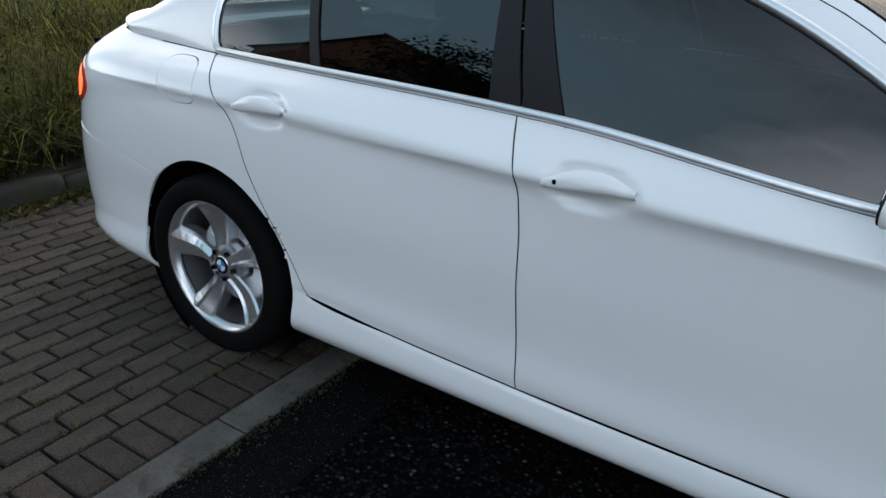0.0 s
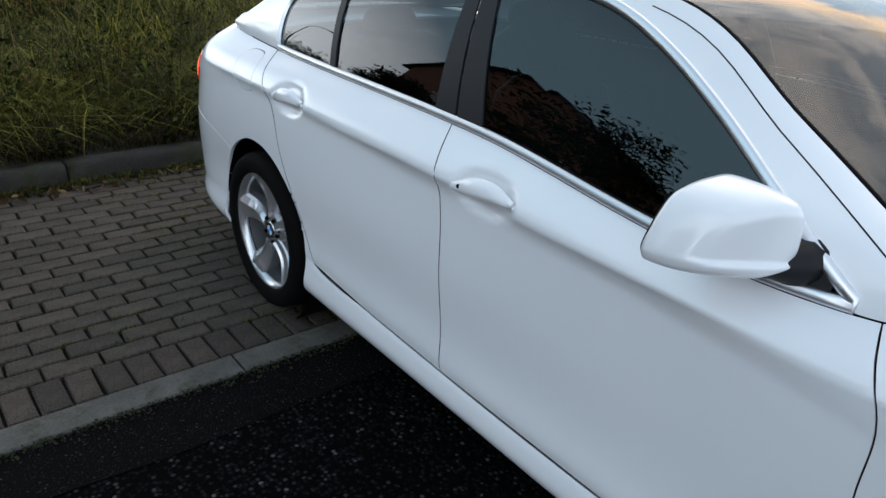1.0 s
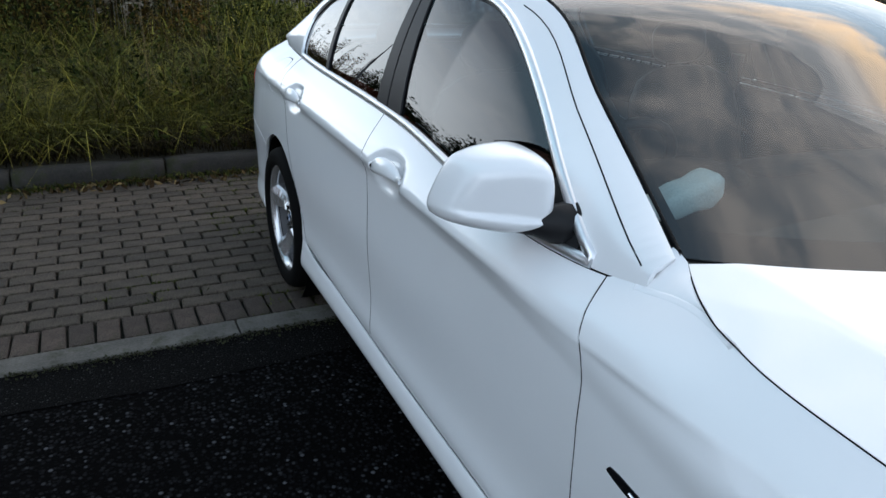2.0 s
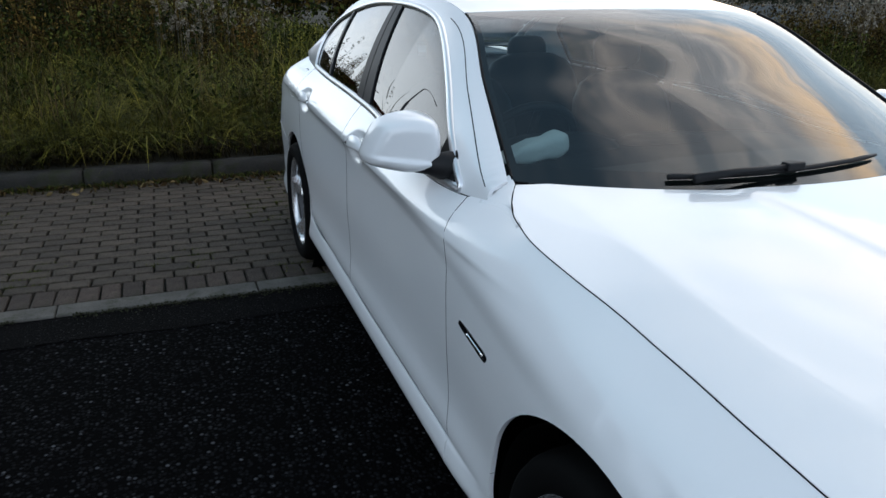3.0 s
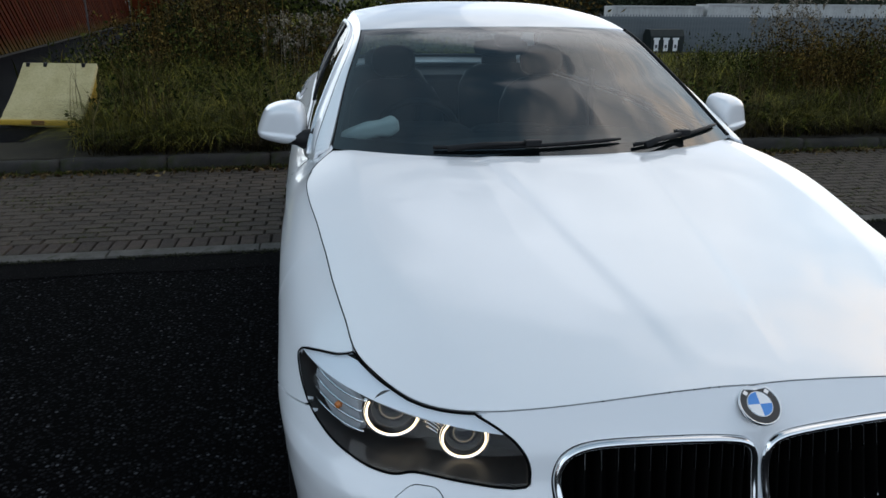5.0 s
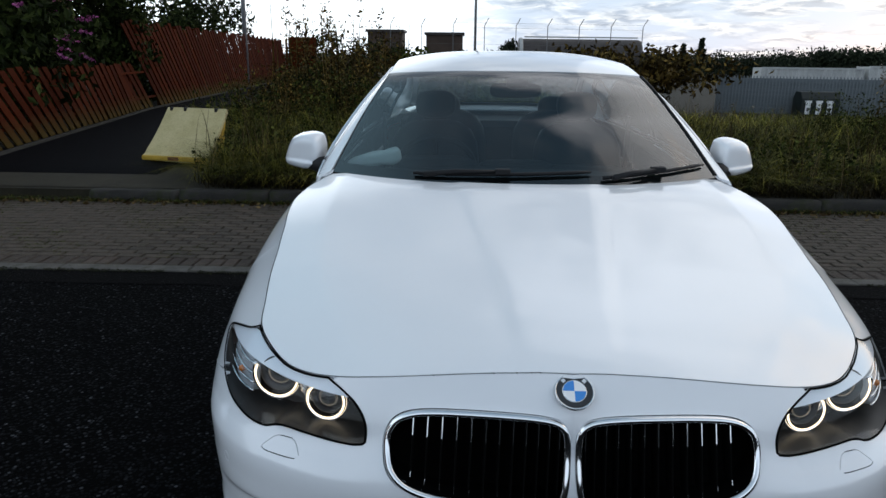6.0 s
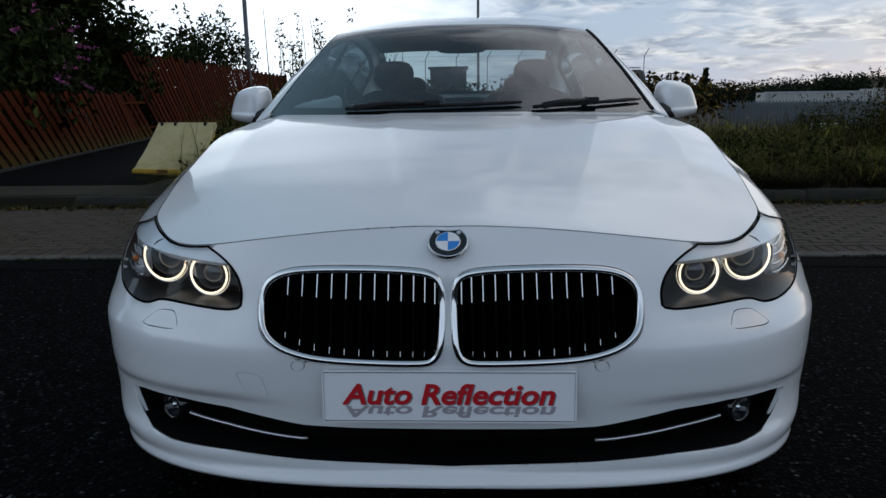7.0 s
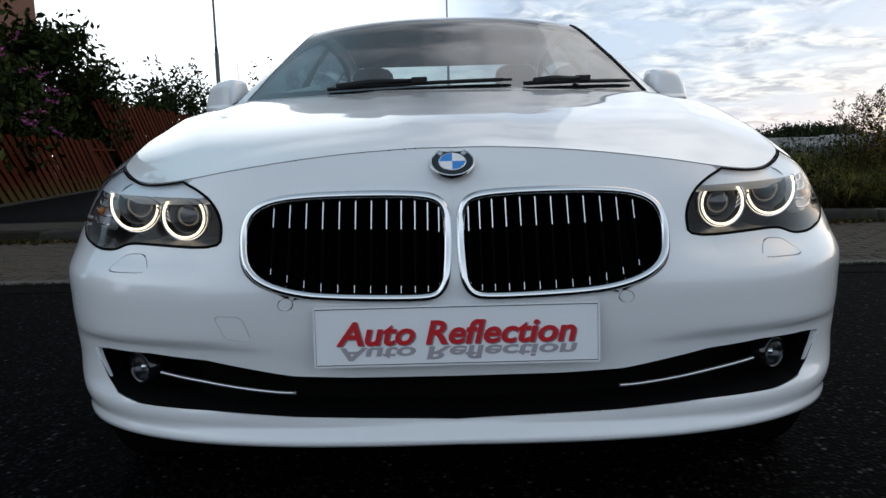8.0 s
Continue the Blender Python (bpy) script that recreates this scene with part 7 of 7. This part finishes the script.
part("front_lip", box(-0.45, 0.45, -0.30, -0.24, 0.045, 0.105), BIN_YELLOW, grit, bevel=0.015)
part("hasp", box(-0.07, 0.07, -0.312, -0.29, 0.06, 0.10), worn("rusty_hasp", (0.10, 0.035, 0.015), (0.16, 0.06, 0.02), 0.8), grit)
for x in (-0.36, -0.16, 0.28):
    part("hinge", box(x - 0.018, x + 0.018, 0.255, 0.30, 0.60, 0.652), BLACK_PLASTIC, grit, bevel=0.004)

# ---- lamp posts ----
STEEL = worn("galvanised_steel", (0.10, 0.105, 0.11), (0.16, 0.165, 0.17), 0.55, 5, 60, 0.1, 0.003, metal=0.3)


def lamp_post(x, y, z0, h, arm):
    p = thing("street_lamp", "grey steel street lamp post with a curved arm", "street lamp", Matrix.Translation((x, y, z0)), group="street lamps")
    part("base", tube([(0, 0, 0), (0, 0, h * 0.62)], 0.085, 12), STEEL, p, smooth=True)
    part("pole", tube([(0, 0, h * 0.62), (0, 0, h * 0.66), (0, 0, h * 0.9)], [0.07, 0.05, 0.045], 10), STEEL, p, smooth=True)
    pts = [(arm * 1.6 * (1 - math.cos(a)) * 0.8, 0, h * 0.9 + h * 0.1 * math.sin(a)) for a in (math.pi / 2 * i / 8 for i in range(9))]
    part("arm", tube(pts, 0.035, 8), STEEL, p, smooth=True)
    part("lantern", ellipsoid((pts[-1][0] + arm * 0.3, 0, pts[-1][2]), (0.36, 0.13, 0.08), 16, power=2.6), STEEL, p, smooth=True)


lamp_post(-8.9, 27.0, 0.1, 7.6, -1)
lamp_post(0.42, 46.0, 0.0, 12.5, -1)

# ---- compound beyond the waste ground ----
GREY_STEEL = worn("grey_palisade", (0.12, 0.14, 0.15), (0.19, 0.21, 0.22), 0.6, 3, 40, 0.1, 0.004)
CONT_WHITE = worn("weathered_white_container", (0.36, 0.36, 0.35), (0.50, 0.50, 0.48), 0.6, 0.8, 12, 0.2, 0.01)
BROWN_BOX = worn("brown_cabin", (0.05, 0.035, 0.025), (0.09, 0.06, 0.045), 0.8, 2, 20, 0.3, 0.01)
TANK_DARK = worn("dark_tank", (0.035, 0.03, 0.028), (0.07, 0.06, 0.055), 0.6, 1.2, 20, 0.2, 0.01)
BIN_BLACK = worn("black_green_bin", (0.008, 0.012, 0.012), (0.016, 0.022, 0.02), 0.5, 3, 40, 0.1, 0.003)


def palisade(x0, x1, y0, y1, z0, h, n_):
    fn = thing("palisade_fence", "grey steel palisade fence round the yard", "fence")
    pale = box(-0.033, 0.033, -0.004, 0.004, 0, h - 0.08)
    tip = [pale.verts.new(p) for p in ((-0.033, 0, h - 0.08), (0.033, 0, h - 0.08), (0.022, 0, h), (0, 0, h - 0.04), (-0.022, 0, h))]
    pale.faces.new(tip)
    me = bpy.data.meshes.new("pale")
    pale.to_mesh(me)
    pale.free()
    me.materials.append(GREY_STEEL)
    for i in range(n_):
        u = i / (n_ - 1)
        o = part("pale", me, GREY_STEEL, fn)
        o.matrix_world = Matrix.Translation((x0 + (x1 - x0) * u, y0 + (y1 - y0) * u, z0))
    for z in (0.35, h - 0.4):
        part("rail", tube([(x0, y0 + 0.05, z0 + z), (x1, y1 + 0.05, z0 + z)], 0.03, 4), GREY_STEEL, fn)
    part("sheet", box(-0.5, 0.5, -0.004, 0.004, 0, h - 0.15), GREY_STEEL, fn, "grey sheeting behind the pales")
    o = bpy.data.objects[fn.children[-1].name]
    L = math.hypot(x1 - x0, y1 - y0)
    o.matrix_world = Matrix.Translation(((x0 + x1) / 2, (y0 + y1) / 2 + 0.12, z0)) @ Matrix.Rotation(math.atan2(y1 - y0, x1 - x0), 4, "Z") @ Matrix.Diagonal((L, 1, 1, 1))


palisade(15.0, 44.0, 42.5, 38.0, -1.75, 2.25, 160)


def container(x, y, z, L, h, mat, label, ribs=22, turn=0.0):
    c = thing("shipping_container", label, "container", Matrix.Translation((x, y, z)) @ Matrix.Rotation(turn, 4, "Z"))
    verts, faces = [], []
    for i in range(ribs * 4 + 1):
        u = -L / 2 + L * i / (ribs * 4)
        d = -1.22 + (0.05 if i % 4 in (1, 2) else 0.0)
        verts += [(u, d, 0.12), (u, d, h - 0.1)]
    for i in range(ribs * 4):
        faces.append((2 * i, 2 * i + 2, 2 * i + 3, 2 * i + 1))
    part("side_panel", mesh_of("side_panel", verts, faces, mat), mat, c)
    part("body", box(-L / 2 + 0.02, L / 2 - 0.02, -1.15, 1.2, 0.05, h - 0.06), mat, c)
    part("top_rail", box(-L / 2, L / 2, -1.25, -1.12, h - 0.12, h), mat, c)
    part("bottom_rail", box(-L / 2, L / 2, -1.25, -1.12, 0, 0.14), mat, c)
    for k in (-1, 1):
        part("corner_post", box(k * L / 2 - 0.09, k * L / 2 + 0.09, -1.26, -1.1, 0, h), mat, c)
    return c


container(22.2, 47.0, -1.75, 6.06, 2.7, CONT_WHITE, "short weathered white container behind the palisade", 16, -0.10)
container(31.6, 45.6, -1.75, 12.2, 2.85, CONT_WHITE, "weathered white container behind the palisade", 22, -0.12)
rec = thing("recycling_bin", "black recycling bin with three white labels", "recycling bin", Matrix.Translation((20.3, 41.0, -1.73)))
bm = bmesh.new()
prof = [(-0.55, 0), (0.55, 0), (0.6, 1.0), (0.35, 1.38), (-0.35, 1.38), (-0.6, 1.0)]
a = [bm.verts.new((-1.1, y, z)) for y, z in prof]
b = [bm.verts.new((1.1, y, z)) for y, z in prof]
bm.faces.new(a)
bm.faces.new(b[::-1])
for i in range(6):
    bm.faces.new((a[i], a[(i + 1) % 6], b[(i + 1) % 6], b[i]))
part("body", bm, BIN_BLACK, rec, bevel=0.04)
for i, x in enumerate((-0.72, -0.1, 0.52)):
    part("label", box(x - 0.14, x + 0.14, -0.62, -0.60, 0.12, 0.78), WHITE_FRAME, rec, "white label with a dark mark")
    part("label_mark", box(x - 0.07, x + 0.07, -0.632, -0.622, 0.3, 0.5), STEEL, rec)
    part("label_cap", box(x - 0.2, x + 0.2, -0.625, -0.605, 0.78, 0.9), WHITE_FRAME, rec)


def cabin(x, y, w, h):
    c = thing("site_cabin", "brown timber cabin with a flat overhanging roof", "cabin", Matrix.Translation((x, y, -0.2)), group="site cabins")
    part("wall", box(-w / 2, w / 2, -1.2, 1.2, 0, h - 0.18), BROWN_BOX, c)
    part("roof", box(-w / 2 - 0.12, w / 2 + 0.12, -1.35, 1.35, h - 0.18, h), TANK_DARK, c, bevel=0.02)
    for i in range(6):
        xx = -w / 2 + w * (i + 0.5) / 6
        part("batten", box(xx - 0.03, xx + 0.03, -1.24, -1.2, 0, h - 0.2), BROWN_BOX, c)


cabin(-5.71, 50.0, 2.4, 3.3)
cabin(-1.64, 50.0, 2.5, 3.15)
tank = thing("storage_tank", "long dark cylindrical storage tank with a pale end", "tank", Matrix.Translation((8.5, 55.0, 1.45)))
part("barrel", revolve([(0.0, -4.6), (1.2, -4.6), (1.28, -4.4), (1.28, 4.4), (1.2, 4.6), (0.0, 4.6)], 32), TANK_DARK, tank, smooth=False)
part("end_ring", revolve([(1.30, -4.62), (1.36, -4.55), (1.36, -4.4), (1.30, -4.35)], 32), CONT_WHITE, tank)
for x in (-3, 0, 3):
    part("saddle", box(x - 0.15, x + 0.15, -0.9, 0.9, -2.0, -0.8), TANK_DARK, tank)
part("walkway_rail", tube([(-4.2, 0, 1.42), (4.4, 0, 1.42)], 0.05, 6), CONT_WHITE, tank)
wire = thing("wire_fence", "tall wire fence with steel posts round the yard", "fence")
for i in range(11):
    x = -9 + 2.0 * i
    part("post", tube([(x, 45.5, -0.3), (x, 45.5, 3.3), (x + 0.25, 45.4, 3.75)], 0.025, 6), STEEL, wire)
for z in (1.2, 2.2, 3.2, 3.5):
    part("wire", tube([(-9, 45.5, z), (11, 45.5, z - 0.1)], 0.007, 4), STEEL, wire)
bank = bush("scrub", "dark scrub bank below the yard fence", "scrub", (8.5, 40, 0.6), (6.5, 2.5, 1.5), 4200, 0.2, RUST, 15.2, 0.2, trunk=0)
bush("scrub", "dark scrub bank below the yard fence", "scrub", (-1.0, 38, 0.5), (7.0, 2.5, 1.3), 3600, 0.2, WEED, 15.9, 0.2, trunk=0)


# ---- far trees ----
def far_trees():
    r = np.random.default_rng(5)
    P = []
    for i in range(150):
        x = r.uniform(24, 140) if i < 80 else r.uniform(-130, -32) if i < 110 else r.uniform(22, 62)
        y = 105 + 40 * r.random()
        h = r.uniform(2.2, 3.6)
        c = lump_points(700, (x, y, h * 0.5 - 1.2), (r.uniform(2.5, 5), 3, h * 0.6), 0.3, 0.4, i * 1.7)
        P.append(c)
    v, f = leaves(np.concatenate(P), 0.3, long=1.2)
    stuff("far_woods", "dark line of distant trees on the horizon", "trees", v, f, HAZY_LEAF)


far_trees()


def conifer(x, y, h):
    t = thing("conifer", "dark pointed conifer on the horizon", "tree", Matrix.Translation((x, y, -1.4)), group="far conifers")
    part("trunk", tube([(0, 0, 0), (0, 0, h * 0.9)], [0.2, 0.04], 6), BARK, t)
    n_ = 900
    u = rng.random(n_) ** 0.7
    a = rng.uniform(0, 6.28, n_)
    r_ = (1 - u) * h * 0.24 * (0.6 + 0.4 * np.sin(u * 40)) + 0.1
    r_ *= rng.uniform(0.5, 1.1, n_)
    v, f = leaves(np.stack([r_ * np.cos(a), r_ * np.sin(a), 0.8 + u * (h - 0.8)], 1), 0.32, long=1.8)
    part("crown", mesh_of("crown", v, f, HAZY_LEAF), HAZY_LEAF, t)


conifer(26.6, 90, 4.4)
conifer(28.8, 90, 5.1)
tree("tree", "broad round tree on the horizon", 47.5, 95, 3.3, 2.6, 5200, 0.26, HAZY_LEAF, 21, 0.2, 0.3, -1.8)
tree("tree", "broad round tree on the horizon", 53.5, 97, 3.3, 2.8, 5200, 0.26, HAZY_LEAF, 22, 0.2, 0.3, -1.8)
tree("tree", "small round tree behind the yard", 4.0, 62, 3.3, 1.2, 3000, 0.16, HAZY_LEAF, 23, 0.3, 0.2, -0.6)


# ---- small growth on the paving ----
v, f = [], []
gx, gy = scatter(1500, -5.2, 5.5, EDGE_Y + 0.13, KERB_Y - 0.05, 1.6, 0.12, 41)
gy = np.where(rng.random(1500) < 0.65, EDGE_Y + EDGE_W + 0.2 + 0.1 * np.round((gy - EDGE_Y - EDGE_W - 0.2) / 0.1), gy)
sets = []
for x, y in zip(gx, gy):
    k = 9
    sets.append(blades(x + rng.normal(0, 0.025, k), y + rng.normal(0, 0.006, k), np.zeros(k), rng.uniform(0.008, 0.026, k), np.full(k, 0.006), rng.uniform(0.5, 1.3, k)))
x = rng.uniform(-6, 6, 5200)
sets.append(blades(x, KERB_Y - np.abs(rng.normal(0, 0.05, 5200)), np.full(5200, 0.0), rng.uniform(0.02, 0.09, 5200), np.full(5200, 0.006), rng.uniform(0.6, 1.6, 5200)))
v, f = merge(sets)
stuff("joint_grass", "moss and small grass tufts in the paving joints", "moss", v, f, TUFT)
x = rng.uniform(-6, 6, 6000)
keep = np.array([noise.noise(Vector((q * 1.1, 5, 0))) > -0.25 for q in x])
x = x[keep]
P = np.stack([x, EDGE_Y - np.abs(rng.normal(0, 0.022, len(x))), rng.uniform(0.004, 0.02, len(x))], 1)
v, f = leaves(P, 0.010, long=1.3)
stuff("edge_moss", "dark moss along the concrete edging", "moss", v, f, MOSS)
x, y = rng.uniform(-6, 8, 1300), KERB_Y - np.abs(rng.normal(0, 0.10, 1300))
v, f = leaves(np.stack([x, y, np.full(1300, 0.022)], 1), 0.032, droop=0.0)
v[:, 2] = np.clip(v[:, 2], 0.008, 0.05)
stuff("dead_leaves", "brown dead leaves along the kerb", "leaves", v, f, DRY)

# ---- paving, edging and kerb, piece by piece ----
pavement = thing("pavement", "grey and red block paving with mossy joints", "paving", kind="structure")
bm = bmesh.new()
bm.faces.new([bm.verts.new(p) for p in ((-40, EDGE_Y + 0.02, -0.015), (40, EDGE_Y + 0.02, -0.015), (40, KERB_Y + 0.05, -0.015), (-40, KERB_Y + 0.05, -0.015))])
part("joint_bed", bm, JOINT_SAND, pavement)


def block(name, L, W, H, mat, wob=0.0):
    """A paving block with chamfered top edges; top at 0."""
    c = 0.006
    v = [(-L / 2, -W / 2, -H), (L / 2, -W / 2, -H), (L / 2, W / 2, -H), (-L / 2, W / 2, -H),
         (-L / 2, -W / 2, -c), (L / 2, -W / 2, -c), (L / 2, W / 2, -c), (-L / 2, W / 2, -c),
         (-L / 2 + c, -W / 2 + c, 0), (L / 2 - c, -W / 2 + c, 0), (L / 2 - c, W / 2 - c, 0), (-L / 2 + c, W / 2 - c, 0)]
    v = [(x + rng.uniform(-wob, wob), y + rng.uniform(-wob, wob), z) for x, y, z in v]
    f = [(8, 9, 10, 11)] + [(a, (a + 1) % 4, (a + 1) % 4 + 4, a + 4) for a in range(4)] + [(a + 4, (a + 1) % 4 + 4, (a + 1) % 4 + 8, a + 8) for a in range(4)]
    return v, f, mat


GREYS = [mesh_of("brick", *block("brick", 0.189, 0.089, 0.034, BRICK_GREY, 0.003)) for _ in range(6)]
REDS = [mesh_of("brick", *block("brick", 0.089, 0.189, 0.034, BRICK_RED, 0.003)) for _ in range(4)]
rest = {"g": [], "r": []}


def lay(x, y, meshes, key, near):
    z = 0.010 + 0.004 * noise.noise(Vector((x * 2, y * 2, 1))) + rng.uniform(-0.0015, 0.0015)
    m = Matrix.Translation((x, y, z)) @ Euler((rng.normal(0, 0.007), rng.normal(0, 0.007), rng.normal(0, 0.012))).to_matrix().to_4x4()
    me = meshes[int(rng.integers(len(meshes)))]
    if near:
        part("brick", me, None, pavement).matrix_world = m
    else:
        rest[key].append((np.array([(m @ q.co)[:] for q in me.vertices]), [list(p.vertices) for p in me.polygons]))


y0 = EDGE_Y + EDGE_W + 0.005
for i in range(150):
    x = -6.0 + 0.1 * i
    lay(x, y0 + 0.1, REDS, "r", -3.0 < x < 0.0)
for r_ in range(20):
    for i in range(76):
        x = -6.1 + 0.2 * i + (0.1 if r_ % 2 else 0)
        lay(x, y0 + 0.25 + 0.1 * r_, GREYS, "g", -2.75 < x < -0.2)
for key, mat, nm in (("g", BRICK_GREY, "grey_blocks"), ("r", BRICK_RED, "red_blocks")):
    v, f = merge(rest[key])
    o = part(nm, mesh_of(nm, v, f, mat), mat, pavement, "further blocks of the paving")
    o["kind"] = "stuff"

edging = thing("edging", "pale concrete edging flush with the asphalt", "edging", kind="structure")
v, f, _ = block("edging_stone", 0.908, EDGE_W, 0.05, CONCRETE, 0.001)
stone = mesh_of("edging_stone", v, f, CONCRETE)
for i in range(-6, 10):
    o = part("edging_stone", stone, CONCRETE, edging)
    o.matrix_world = Matrix.Translation((-1.21 - 0.457 + 0.914 * i, EDGE_Y + EDGE_W / 2, 0.014 + rng.uniform(-0.002, 0.002))) @ Matrix.Rotation(rng.normal(0, 0.002), 4, "Z")

kerb = thing("kerb", "weathered mossy concrete kerb stones below the verge", "kerb", kind="structure")


def kerb_stone(seed):
    """A kerb stone with chipped, rounded, uneven edges."""
    pr = [(0, -0.05), (0.0, 0.02), (0.002, 0.06), (0.006, 0.090), (0.018, 0.110), (0.04, 0.119), (0.08, 0.121), (0.125, 0.120), (0.125, -0.05)]
    verts, faces, m_, n_ = [], [], len(pr), 19
    for i in range(n_):
        x = -0.450 + 0.900 * i / (n_ - 1)
        for y, z in pr:
            c = 0.012 * noise.noise(Vector((x * 9, y * 20, seed))) + 0.006 * noise.noise(Vector((x * 30, z * 40, seed + 5)))
            chip = max(0.0, noise.noise(Vector((x * 6, seed * 3, 2))) - 0.15) * 0.06 if 0.08 < z < 0.115 else 0.0
            end = 0.006 if i in (0, n_ - 1) else 0.0
            verts.append((x, y + c * 0.6 + chip * 0.7, z + (c * 0.7 - chip * 0.5 - end if z > 0 else 0)))
    for i in range(n_ - 1):
        for j in range(m_):
            faces.append((i * m_ + j, i * m_ + (j + 1) % m_, (i + 1) * m_ + (j + 1) % m_, (i + 1) * m_ + j))
    faces += [tuple(range(m_))[::-1], tuple(range((n_ - 1) * m_, n_ * m_))]
    return mesh_of("kerb_stone", verts, faces, KERB, True)


stones = [kerb_stone(q + 0.5) for q in range(5)]
for i in range(-8, 34):
    x = -3.55 + 0.914 * i
    o = part("kerb_stone", stones[(i * 3) % 5], KERB, kerb)
    o.matrix_world = Matrix.Translation((x, KERB_Y + rng.normal(0, 0.008), rng.normal(0.0, 0.008) - (0.100 if i < 0 else 0)))
